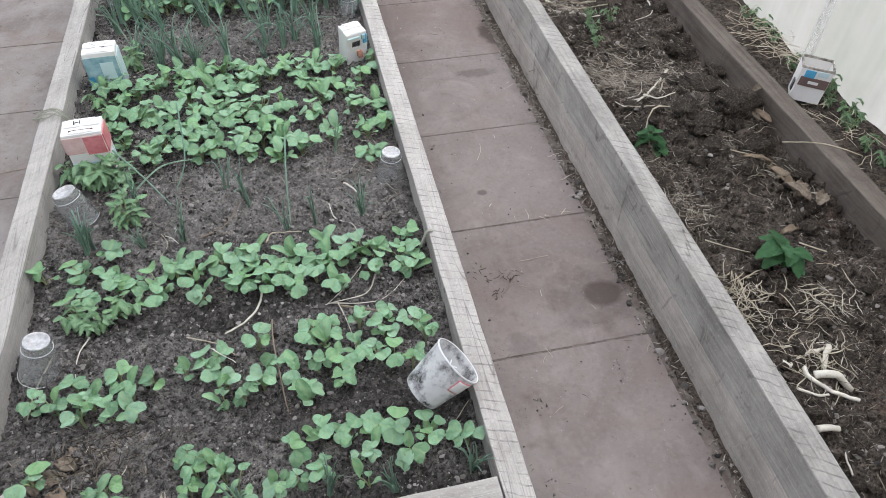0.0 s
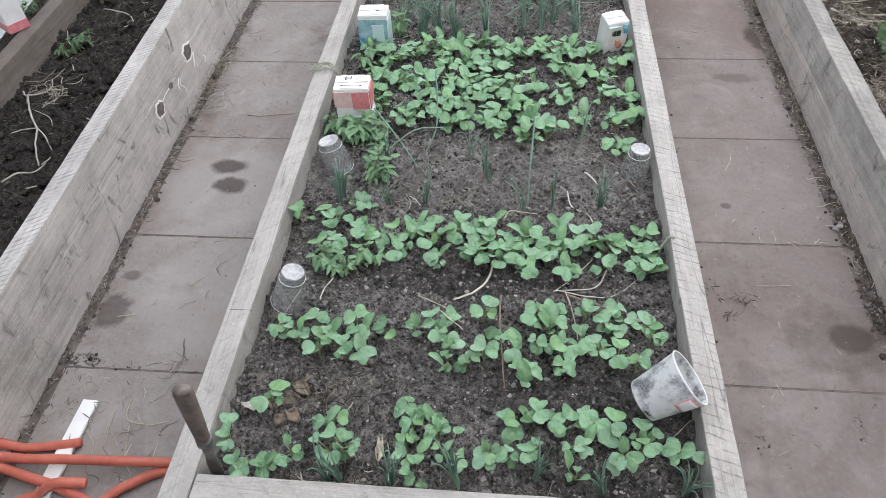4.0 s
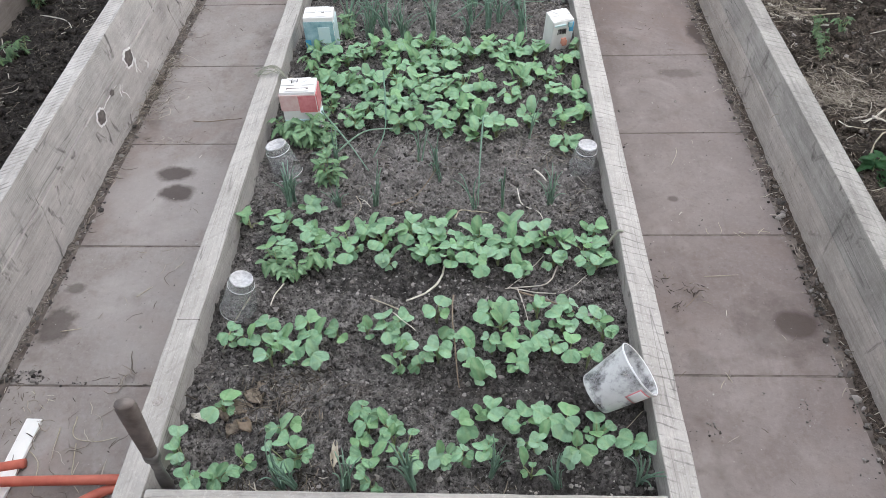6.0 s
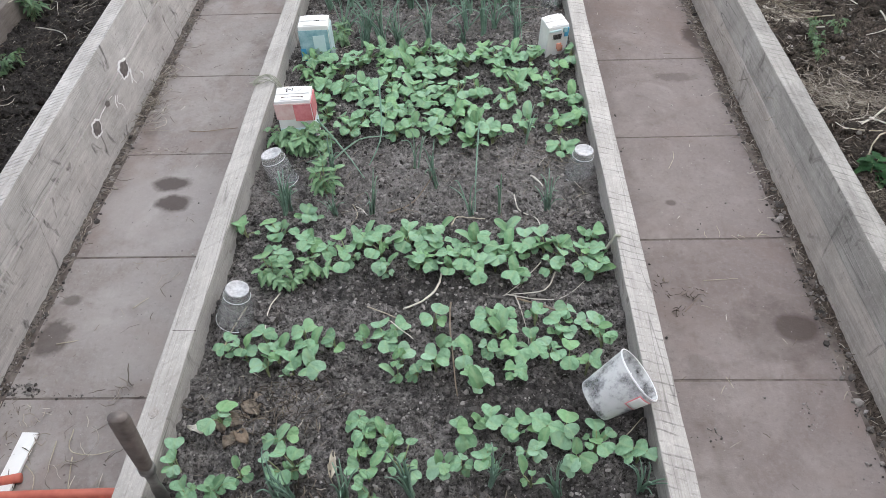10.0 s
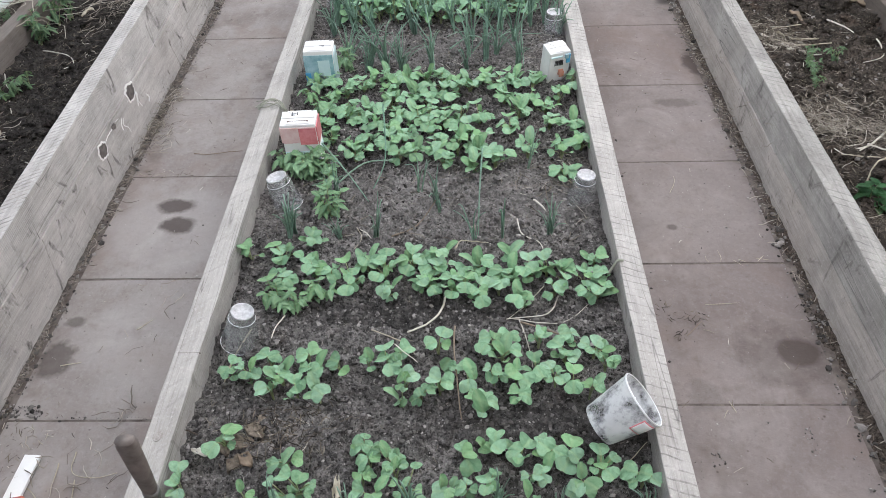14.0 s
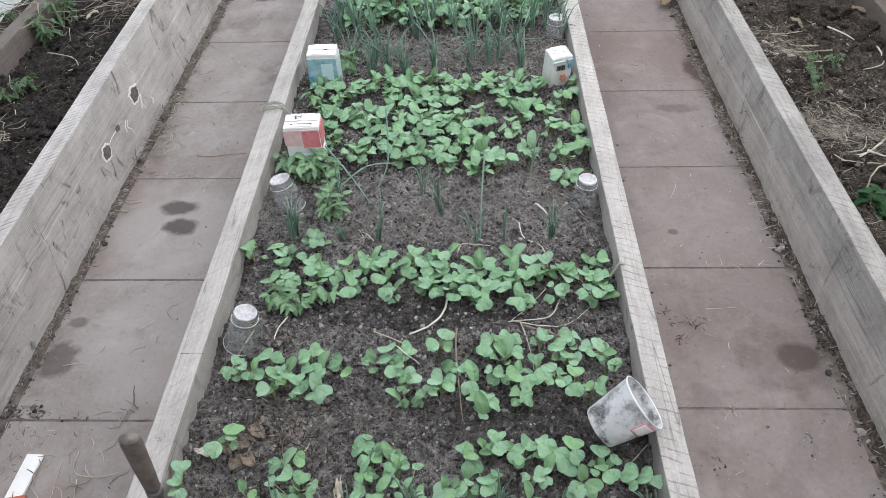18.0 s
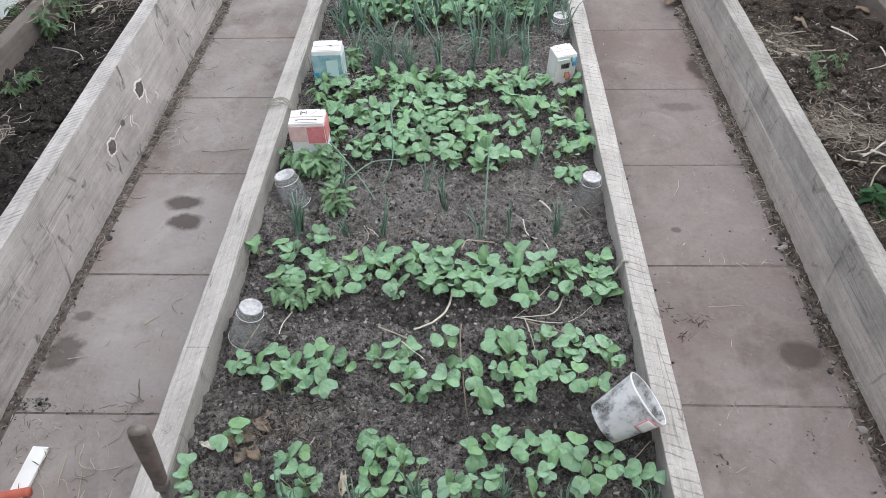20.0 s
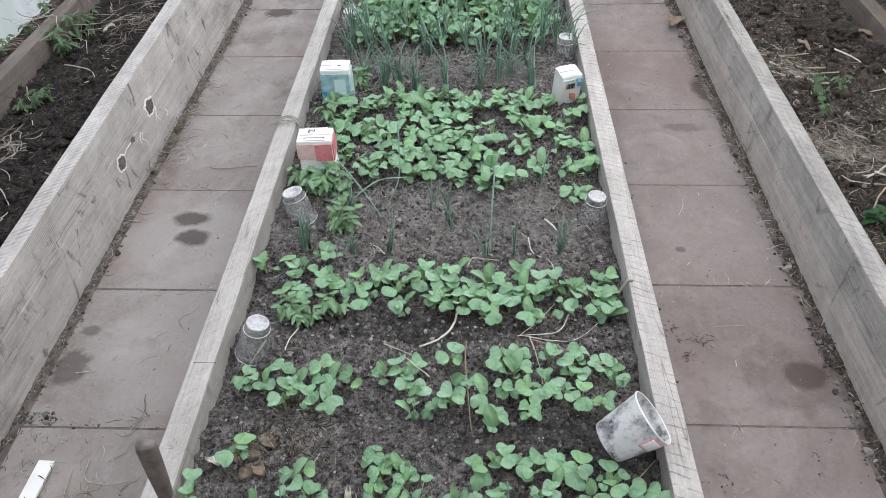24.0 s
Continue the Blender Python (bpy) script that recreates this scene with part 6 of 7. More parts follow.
def leafy(name, label, category, seed, shoots, height, meshes, group):
    """A weak seedling: stalks with pairs of pointed leaves."""
    r = random.Random(seed)
    ob = thing(name, pose(0, 0, -5), label, category, group)
    for s in range(shoots):
        a = r.uniform(0, 360)
        h = height * r.uniform(0.7, 1.1)
        lean = height * r.uniform(0.15, 0.7)
        c, d = math.cos(radians(a)), math.sin(radians(a))
        pts = curve_through([(0, 0, -0.01), (lean * 0.35 * c, lean * 0.35 * d, h * 0.5), (lean * c, lean * d, h)], 4)
        stem = part("stem", tube(pts, 0.0017, 5, 0.6), STEM, ob, "", True)
        for i in range(3, len(pts)):
            for k in (-1, 1):
                if r.random() < 0.62:
                    put_leaf(r.choice(meshes), stem, tuple(pts[i]), a - 90 + k * r.uniform(45, 100), r.uniform(-35, 45), r.uniform(0.5, 1.05))
        put_leaf(r.choice(meshes), stem, tuple(pts[-1]), a - 90, r.uniform(-25, 15), 1.0)
    return ob


BUSH = [leafy("weed_seedling", "leafy green seedling with small pointed leaves", "seedling", 300 + i, n, h, POINTED, "seedlings") for i, (n, h) in enumerate(((5, 0.085), (4, 0.07), (6, 0.095)))]
plant_row([(-0.346, 1.555), (-0.315, 1.525), (-0.275, 1.525), (-0.285, 1.43), (-0.290, 1.375), (-0.262, 1.365), (-0.375, 1.56), (-0.335, 1.54)], 81, 0.62, BUSH)
plant_row([(-0.375, 1.525), (-0.345, 1.515), (-0.318, 1.530), (-0.385, 1.545)], 80, 0.88, BUSH)
plant_row([(-0.345, 1.100), (-0.320, 1.080), (-0.285, 1.080), (-0.262, 1.092), (-0.315, 2.12), (-0.29, 2.05)], 82, 0.68, BUSH)
plant_row([(-0.37, 1.86), (-0.36, 1.79)], 83, 0.7, BUSH)
PEPPER = [leafy("pepper_seedling", "small plant with dark glossy pointed leaves", "seedling", 320 + i, n, h, DARKS, "side bed seedlings") for i, (n, h) in enumerate(((3, 0.06), (2, 0.05)))]
STRAGGLY = [leafy("weed_seedling", "straggly seedling with dull bluish green leaves", "seedling", 340 + i, n, h, DULLS, "side bed seedlings") for i, (n, h) in enumerate(((6, 0.10), (5, 0.12)))]
plant_row([(1.150, 0.955)], 84, 0.78, PEPPER[:1], "right", 0)
plant_row([(1.035, 1.40), (1.055, 1.385)], 85, 0.5, PEPPER, "right", 0)
plant_row([(1.090, 1.99), (1.168, 2.00), (1.070, 1.88), (1.085, 1.93), (1.105, 2.03)], 86, 0.40, STRAGGLY, "right", 0)
plant_row([(-1.335, 1.93), (-1.29, 1.985), (-1.31, 1.95)], 87, 0.46, STRAGGLY, "left", 0)
plant_row([(-1.385, 2.42), (-1.40, 2.34), (-1.36, 2.48), (-1.39, 2.28)], 88, 0.72, STRAGGLY, "left", 0)
bits("dry_vines", heap(22, -1.42, 2.36, 0.03, 0.09, "left", 230, 0.05), (0.08, 0.18), 0.0014, PALE_MIX, "tangle of dry pale vines over the board", 231, 0.7, 0.06)


def bank_plants(spots, seed, scale):
    r = random.Random(seed)
    for x, y in spots:
        s = scale * r.uniform(0.8, 1.2)
        copy_thing(r.choice(STRAGGLY), pose(x, y, 0.145, 0, 0, r.uniform(0, 360)) @ Matrix.Diagonal((s, s, s, 1)))


bank_plants([(1.590, 1.90), (1.585, 1.82), (1.600, 1.76), (1.595, 1.48), (1.570, 1.42), (1.585, 1.37), (1.565, 1.31), (1.545, 1.22), (1.555, 1.15), (1.57, 2.05), (1.58, 1.60), (1.56, 2.2)], 89, 0.46)
bank_plants([(-1.52, 2.35), (-1.53, 2.50), (-1.51, 2.62), (-1.53, 2.2), (-1.54, 2.10)], 90, 0.5)
for src in RADISHES + ONIONS_TALL + ONIONS_SHORT + ONIONS_THIN + BUSH + PEPPER + STRAGGLY:
    for o in (*src.children_recursive, src):
        bpy.data.objects.remove(o)


# ---- clods of manure in the strawy bed ----
CLODS = [(1.244, 1.535, 0.046), (1.297, 1.538, 0.044), (1.284, 1.433, 0.048), (1.169, 1.469, 0.036), (1.294, 1.330, 0.040), (1.358, 1.246, 0.036), (1.385, 1.215, 0.034), (1.185, 1.402, 0.034), (1.24, 1.56, 0.026), (1.32, 1.43, 0.026), (1.16, 1.47, 0.022), (1.27, 1.40, 0.030), (1.33, 1.58, 0.028), (1.36, 1.66, 0.026),
         (1.20, 2.36, 0.040), (1.27, 2.30, 0.042), (1.33, 2.38, 0.036), (1.24, 2.46, 0.034), (1.35, 2.24, 0.030), (1.36, 2.05, 0.026), (1.34, 1.24, 0.024), (1.18, 1.28, 0.020), (1.10, 1.33, 0.018), (1.20, 1.12, 0.020), (1.28, 0.98, 0.022), (1.25, 1.75, 0.024), (1.31, 1.83, 0.022)]
for i, (x, y, size) in enumerate(CLODS):
    r = random.Random(500 + i)
    bmx = bmesh.new()
    bmesh.ops.create_icosphere(bmx, subdivisions=4, radius=1)
    for v in bmx.verts:
        k = 0.85 + 0.40 * noise.noise(v.co * 1.7 + Vector((i * 3.3, 0, 0))) + 0.45 * abs(noise.noise(v.co * 3.5 + Vector((0, i * 2.1, 0)))) + 0.25 * abs(noise.noise(v.co * 9 + Vector((0, i * 1.1, 0))))
        v.co = Vector((v.co.x * 1.25, v.co.y, v.co.z * 0.7)) * size * k
    single("manure_clod", bmx, MANURE, "dark crumbly clod of rotted manure on the bed", "clod", pose(x, y, ground_height("right", x, y) + size * 0.12, 0, 0, r.uniform(0, 360)), "manure clods", soft=True)

bits("rotten_straw", heap(34, 1.07, 0.68, 0.045, 0.035, "right", 201, 0.010) + heap(24, 1.16, 0.84, 0.04, 0.025, "right", 202, 0.010) + heap(26, 1.00, 0.87, 0.025, 0.035, "right", 203, 0.012), (0.025, 0.065), 0.0011, STRAW, "bleached fibres of old stalks", 204, 0.6, 0.015)
bits("rotten_straw", spread(5200, 0.945, 1.385, 0.35, 2.9, "right", 205), (0.004, 0.018), 0.0006, MATTED, "crumbled bits of straw in the soil", 206, 0.6, 0.010)
bits("rotten_straw", spread(1800, -1.415, -0.985, 1.0, 2.9, "left", 207), (0.004, 0.016), 0.0005, CHAFF, "crumbled bits of straw in the soil", 208, 0.6, 0.008)
# pale roots, tan curled leaves and matted straw on the strawy bed
for pts, rad in (([(1.218, 1.683), (1.159, 1.624), (1.097, 1.576), (1.048, 1.57)], 0.0060), ([(1.101, 1.583), (1.125, 1.545), (1.178, 1.55)], 0.0045), ([(1.097, 1.576), (1.04, 1.545), (1.00, 1.55)], 0.0035), ([(1.06, 1.585), (1.10, 1.60), (1.12, 1.64)], 0.003),
                 ([(0.982, 2.127), (1.034, 2.104), (1.10, 2.09), (1.114, 2.07)], 0.0075), ([(1.0, 2.15), (1.06, 2.145), (1.13, 2.10), (1.16, 2.06)], 0.006), ([(1.03, 2.19), (1.048, 2.225), (1.10, 2.225)], 0.003), ([(1.213, 2.232), (1.25, 2.17), (1.269, 2.126)], 0.005), ([(1.347, 2.126), (1.33, 2.03), (1.253, 1.994)], 0.004)):
    stalk([(x, y, ground_height("right", x, y) + 0.014) for x, y in pts], 0, rad, PALE_STALK, "pale forked root lying on the straw", 0.45, "right")
stalk([(1.345, 1.284, 0.165), (1.41, 1.22, 0.198), (1.474, 1.162, 0.197)], 0, 0.0028, STRAW, "long straw lying over the board", kind="")
for x, y, ln, w, turn, tip in ((1.325, 1.44, 0.15, 0.036, 14, 1.6), (1.385, 1.49, 0.07, 0.03, 120, 1.4), (1.302, 1.13, 0.10, 0.05, 20, 1.5), (1.343, 1.09, 0.07, 0.05, -50, 1.3), (1.30, 1.19, 0.06, 0.03, 100, 1.8), (1.325, 1.15, 0.08, 0.04, 160, 1.2)):
    dead_leaf(x, y, ground_height("right", x, y) + 0.026, ln * 0.75, w * 0.62, turn, tip + 1.2, "curled tan dead leaf on the straw", TAN_LEAF)
bits("rotten_straw", heap(520, 1.06, 1.69, 0.060, 0.055, "right", 210, 0.014) + heap(300, 1.19, 1.665, 0.055, 0.040, "right", 211, 0.014) + heap(220, 1.04, 2.11, 0.050, 0.035, "right", 212, 0.014), (0.014, 0.048), 0.0008, MATTED, "matted bleached straw in the bed", 213, 0.8, 0.012)
bits("rotten_straw", heap(55, 1.01, 0.835, 0.030, 0.030, "right", 214, 0.016) + heap(50, 1.17, 0.795, 0.040, 0.020, "right", 215, 0.010) + heap(26, 1.07, 0.665, 0.040, 0.025, "right", 216, 0.008) + heap(30, 1.30, 1.19, 0.03, 0.03, "right", 217, 0.01), (0.020, 0.055), 0.0009, PALE_MIX, "loose pale straw in the bed", 218, 0.7, 0.016)
bits("rotten_straw", heap(700, 1.03, 1.71, 0.055, 0.05, "right", 133, 0.006) + heap(400, 1.02, 1.17, 0.035, 0.06, "right", 134, 0.006) + heap(300, 1.20, 1.63, 0.05, 0.04, "right", 135, 0.008), (0.010, 0.035), 0.0005, MATTED, "matted grey straw in the bed", 136, 0.5, 0.008)
bits("bank_straw", spread(700, 1.455, 1.60, 0.9, 2.9, 0.150, 137) + spread(500, -1.56, -1.48, 1.2, 3.0, 0.150, 139), (0.008, 0.03), 0.0007, ROT, "chaff on the earth along the film", 138, 0.4, 0.02)
bits("bank_straw", heap(20, 1.53, 1.79, 0.012, 0.05, 0.160, 143, 0.02) + heap(16, 1.56, 1.68, 0.012, 0.05, 0.160, 144, 0.02), (0.05, 0.10), 0.0010, STRAW, "long bleached grass lying along the film", 145, 0.5, 0.04)
bits("bank_straw", heap(14, 1.51, 1.77, 0.012, 0.05, 0.165, 140, 0.015) + heap(30, 1.54, 1.63, 0.02, 0.05, 0.165, 142, 0.02), (0.04, 0.10), 0.0010, STRAW, "bleached grass lying along the film", 141, 0.35, 0.03)


# ---- cups, cartons and the tub ----
def ring(r, z, n=28, dx=0.0, dy=0.0, wob=0.0):
    return [Vector((dx + r * (1 + wob * math.sin(3 * 2 * math.pi * k / n)) * math.cos(2 * math.pi * k / n), dy + r * math.sin(2 * math.pi * k / n), z)) for k in range(n)]


def shell(profile, thick, wob=0.0):
    outer = [ring(r, z, wob=wob) for r, z in profile]
    inner = [ring(r - thick, z, wob=wob) for r, z in profile[::-1]]
    return loft(outer + inner + outer[:1], True, False)


def cup(x, y, z, lean, tip, label, base_r=0.0255, mouth_r=0.039, height=0.088):
    ob = thing("plastic_cup", pose(x, y, z, lean, tip, 0), label, "plastic cup", "upturned cups over seedlings")
    wall = part("wall", shell([(mouth_r, 0.0), (mouth_r * 0.97, height * 0.12), (base_r * 1.20, height * 0.70), (base_r * 1.10, height * 0.78), (base_r * 1.12, height * 0.80), (base_r * 1.03, height * 0.97), (base_r, height)], 0.0006), CUP, ob, "", True)
    part("base", loft([ring(base_r * 0.99, height - 0.002), ring(base_r * 0.97, height + 0.0012), ring(base_r * 0.85, height + 0.0005), ring(base_r * 0.80, height - 0.0025)]), CUP_BASE, ob, "frosted whitish cup base", True)
    for rr, zz in ((mouth_r * 1.01, 0.001), (base_r * 1.13, height * 0.80)):
        part("rim", loft([ring(rr, zz), ring(rr + 0.0006, zz + 0.0007), ring(rr, zz + 0.0014), ring(rr - 0.0004, zz + 0.0007), ring(rr, zz)], True, False), TUB_RIM, wall, "", True)
    return ob


cup(-0.398, 0.975, ground_height("centre", -0.398, 0.975) - 0.004, -6, 15, "clear plastic cup standing upside down on the soil", 0.0235, 0.0385, 0.088)
cup(-0.376, 1.412, ground_height("centre", -0.376, 1.412) - 0.010, -6, -12, "clear plastic cup, crossed by twine, upside down", 0.026, 0.037, 0.085)
cup(0.352, 1.416, ground_height("centre", 0.352, 1.416) - 0.008, 0, 4, "dirty clear plastic cup upside down by the board", 0.0225, 0.037, 0.078)
cup(0.356, 2.235, ground_height("centre", 0.356, 2.235) - 0.006, 0, 0, "hazy plastic cup upside down among onions", 0.026, 0.034, 0.085)
cup(-0.378, 2.405, ground_height("centre", -0.378, 2.405) - 0.006, 3, 0, "hazy plastic cup upside down among onions", 0.026, 0.035, 0.085)


def carton(x, y, z, turn, lean, w, d, h, label, bands, roll=0):
    """A drinks carton standing on its head; bands: (face, u0, u1, z0, z1, ink) printed on its sides."""
    ob = thing("drinks_carton", pose(x, y, z, lean, roll, turn), label, "carton", "cartons over seedlings")
    bmx = box(bmesh.new(), -w / 2, w / 2, -d / 2, d / 2, 0, h, 0.003)
    bmesh.ops.subdivide_edges(bmx, edges=bmx.edges[:], cuts=2, use_grid_fill=True)
    for v in bmx.verts:
        v.co += Vector((wobble(v.co.x, v.co.y, v.co.z + x, 0.04, 0.0016), wobble(v.co.y, v.co.z, x, 0.04, 0.0016), 0))
    body = part("body", bmx, CARD_WHITE, ob, "", False)
    for s in (-1, 1):
        flap = loft([[Vector((-w * 0.34, s * d * 0.46, h + 0.0004)), Vector((w * 0.34, s * d * 0.46, h + 0.0004)), Vector((w * 0.08, s * d * 0.08, h + 0.0012)), Vector((-w * 0.08, s * d * 0.08, h + 0.0012))],
                     [Vector((-w * 0.34, s * d * 0.46, h + 0.0022)), Vector((w * 0.34, s * d * 0.46, h + 0.0022)), Vector((w * 0.08, s * d * 0.08, h + 0.0028)), Vector((-w * 0.08, s * d * 0.08, h + 0.0028))]])
        part("base_flap", flap, CARD_WHITE, ob)
    part("base_seam", box(bmesh.new(), -w * 0.46, w * 0.46, -0.0035, 0.0035, h + 0.0003, h + 0.0035, 0.001), CARD_WHITE, ob)
    for k, (face, u0, u1, z0, z1, ink) in enumerate(bands):
        e = 0.0022 + 0.00025 * k
        if face == "front":
            b = box(bmesh.new(), u0 * w, u1 * w, -d / 2 - e, -d / 2 + 0.001, z0 * h, z1 * h, 0.0004)
        elif face == "right":
            b = box(bmesh.new(), w / 2 - 0.001, w / 2 + e, u0 * d, u1 * d, z0 * h, z1 * h, 0.0004)
        elif face == "left":
            b = box(bmesh.new(), -w / 2 - e, -w / 2 + 0.001, u0 * d, u1 * d, z0 * h, z1 * h, 0.0004)
        else:
            b = box(bmesh.new(), u0 * w, u1 * w, z0 * d, z1 * d, h - 0.001, h + 0.0032, 0.0004)
        part("print", b, ink, body)
    return ob


carton(-0.356, 1.586, 0.112, 3, 0, 0.090, 0.062, 0.138, "white and red drinks carton standing upside down", [
    ("front", -0.485, 0.485, 0.60, 0.94, INK_PINK), ("front", 0.00, 0.487, 0.56, 0.92, INK_RED), ("right", -0.48, 0.48, 0.55, 0.93, INK_RED), ("left", -0.48, 0.48, 0.60, 0.93, INK_PINK),
    ("front", -0.485, 0.485, 0.10, 0.40, INK_PALE), ("right", -0.2, 0.3, 0.2, 0.4, INK_PALE),
    ("top", -0.20, -0.17, 0.12, 0.34, INK_DARK), ("top", -0.05, -0.02, 0.12, 0.34, INK_DARK), ("top", -0.16, -0.06, 0.20, 0.25, INK_DARK), ("top", -0.30, 0.30, -0.30, -0.27, INK_BROWN)])
carton(-0.364, 1.973, 0.105, 2, 0, 0.086, 0.062, 0.130, "white and teal drinks carton standing upside down", [
    ("front", -0.485, 0.485, 0.05, 0.90, INK_TEAL), ("right", -0.48, 0.48, 0.05, 0.88, INK_PALE), ("left", -0.48, 0.48, 0.05, 0.88, INK_TEAL), ("top", 0.02, 0.20, -0.06, -0.02, INK_DARK)])
part_box = carton(0.331, 1.965, 0.118, 20, 6, 0.064, 0.056, 0.108, "white drinks carton with print standing upside down", [
    *[("front", -0.24 + 0.052 * i, -0.222 + 0.052 * i + 0.007 * (i % 3), 0.60, 0.76, INK_DARK) for i in range(8)],
    ("front", -0.02, 0.20, 0.30, 0.46, INK_ORANGE), ("front", 0.06, 0.27, 0.22, 0.38, INK_ORANGE), ("front", -0.45, 0.1, 0.86, 0.90, INK_PALE), ("right", -0.4, 0.4, 0.30, 0.85, INK_PALE), ("front", 0.30, 0.47, 0.66, 0.92, INK_BLUE), ("front", 0.22, 0.40, 0.80, 0.93, INK_TEAL)])
# paler panels on the teal carton
teal = [o for o in bpy.data.objects if o.name.startswith("drinks_carton")][1]
part("print", box(bmesh.new(), -0.004, 0.030, -0.0345, -0.0325, 0.030, 0.100, 0.0004), INK_PALE, teal.children[0])
part("print", box(bmesh.new(), -0.046, -0.030, -0.0345, -0.0325, 0.020, 0.060, 0.0004), INK_BLUE, teal.children[0])

# carton beside the left bed
carton(-1.500, 1.955, 0.187, -35, 0, 0.075, 0.065, 0.13, "white drinks carton with a red base band on the board", [
    ("front", -0.48, 0.48, 0.02, 0.22, INK_RED), ("right", -0.48, 0.48, 0.02, 0.22, INK_RED), ("front", -0.2, 0.25, 0.42, 0.60, LABEL), ("front", -0.22, -0.20, 0.42, 0.60, INK_DARK), ("front", 0.25, 0.27, 0.42, 0.60, INK_DARK), ("left", -0.48, 0.48, 0.02, 0.22, INK_RED)])

# cut open carton on the bank
oc = thing("cut_carton", pose(1.517, 1.464, 0.160, -3, 3, -32), "cut open white carton pot with blue and brown print", "carton")
w, d, h = 0.0385, 0.032, 0.100


def square(f, z, k=0.0):
    return [Vector((sx * (w + k) * f, sy * (d + k) * f, z + (0.004 * noise.noise(Vector((sx * 3, sy * 5, z * 40))) if z > 0.1 else 0))) for sx, sy in ((-1, -1), (0, -1), (1, -1), (1, 0), (1, 1), (0, 1), (-1, 1), (-1, 0))]


oc_wall = part("wall", loft([square(1, 0), square(1.02, 0.06), square(1.05, h), square(1.05, h, -0.0015), square(1.02, 0.06, -0.0015), square(1, 0.002, -0.0015)]), CARD_WHITE, oc)
part("rim", loft([square(1.052, h - 0.004, 0.0008), square(1.056, h + 0.002, 0.0006), square(1.04, h + 0.002, -0.002), square(1.04, h - 0.004, -0.002)], True, False), CARD_EDGE, oc_wall, "dark torn carton rim")
part("print", box(bmesh.new(), -0.034, 0.038, -0.0350, -0.0325, 0.046, 0.072, 0.0004), INK_BROWN, oc_wall)
part("print", box(bmesh.new(), -0.028, -0.002, -0.0358, -0.0330, 0.072, 0.092, 0.0004), INK_BLUE, oc_wall)
part("print", box(bmesh.new(), 0.004, 0.030, -0.0355, -0.0330, 0.080, 0.094, 0.0004), INK_PALE, oc_wall)
part("print", box(bmesh.new(), -0.0425, -0.0395, -0.022, -0.004, 0.020, 0.050, 0.0004), INK_DARK, oc_wall)
part("print", box(bmesh.new(), -0.012, 0.014, -0.0356, -0.0340, 0.055, 0.063, 0.0003), LABEL, oc_wall)
part("soil_fill", loft([square(0.95, 0.004), square(0.97, 0.060)]), MUD, oc, "dried pale mud inside the carton")

# tub lying by the board
TUB_AXIS = (Vector((0.372, 0.772, 0.226)) - Vector((0.300, 0.755, 0.168))).normalized()
tub = thing("plastic_tub", Matrix.Translation((0.300, 0.752, 0.170)) @ TUB_AXIS.to_track_quat("Z", "Y").to_matrix().to_4x4() @ Matrix.Scale(0.92, 4), "cloudy plastic tub lying tilted against the board", "plastic tub")
part("wall", shell([(0.040, 0.0), (0.0415, 0.004), (0.054, 0.098), (0.0545, 0.100)], 0.0010, 0.01), TUB, tub, "", True)
part("base", loft([ring(0.040, 0.0), ring(0.0405, 0.003), ring(0.034, 0.0035)]), TUB, tub, "", True)
part("rim", loft([ring(0.0545, 0.098), ring(0.0556, 0.0995), ring(0.0556, 0.1008), ring(0.0545, 0.1016), ring(0.0530, 0.101), ring(0.0545, 0.098)], True, False), TUB_RIM, tub, "clear rolled rim", True)


def tub_patch(a0, a1, z0, z1, out, material, name, label):
    n = 10
    rows = []
    for i in range(6):
        z = z0 + (z1 - z0) * i / 5
        r = 0.0415 + (0.054 - 0.0415) * (z - 0.004) / 0.094 + out
        rows.append([Vector((r * math.cos(a0 + (a1 - a0) * k / n), r * math.sin(a0 + (a1 - a0) * k / n), z)) for k in range(n + 1)])
    bmx = loft(rows, False, False)
    bmesh.ops.solidify(bmx, geom=bmx.faces[:], thickness=0.0003)
    return part(name, bmx, material, tub, label, True)


side = tub.matrix_basis.to_3x3().inverted() @ Vector((0.12, -0.97, 0.02))
LABEL_AT = math.atan2(side.y, side.x)
tub_patch(LABEL_AT - 0.36, LABEL_AT + 0.36, 0.058, 0.092, 0.0008, INK_RED, "label_border", "red label border")
tub_patch(LABEL_AT - 0.31, LABEL_AT + 0.31, 0.061, 0.089, 0.0014, LABEL, "label", "white paper label")
for bend in ([(0.0, 0.010, 0.050), (0.012, 0.004, 0.070), (-0.004, -0.010, 0.086)], [(-0.018, 0.008, 0.062), (0.002, 0.000, 0.078), (0.018, -0.012, 0.084)]):
    part("scrap", tube(curve_through(bend), 0.0022, 6, 0.5), LABEL, tub, "crumpled white scrap inside", True)

# ---- tool, strip and hoses ----
tool = thing("garden_tool", pose(-0.433, 0.590, 0.110), "old hand tool stuck in the soil, worn wooden handle", "garden tool")
axis = Vector((-0.394 + 0.433, 0.580 - 0.590, 0.424 - 0.110))


def rounded(c, rx, ry, p=2.6, n=16):
    out = []
    for k in range(n):
        a = 2 * math.pi * k / n
        ca, sa = math.cos(a), math.sin(a)
        out.append(Vector(c) + Vector((rx * math.copysign(abs(ca) ** (2 / p), ca), ry * math.copysign(abs(sa) ** (2 / p), sa), 0)))
    return out


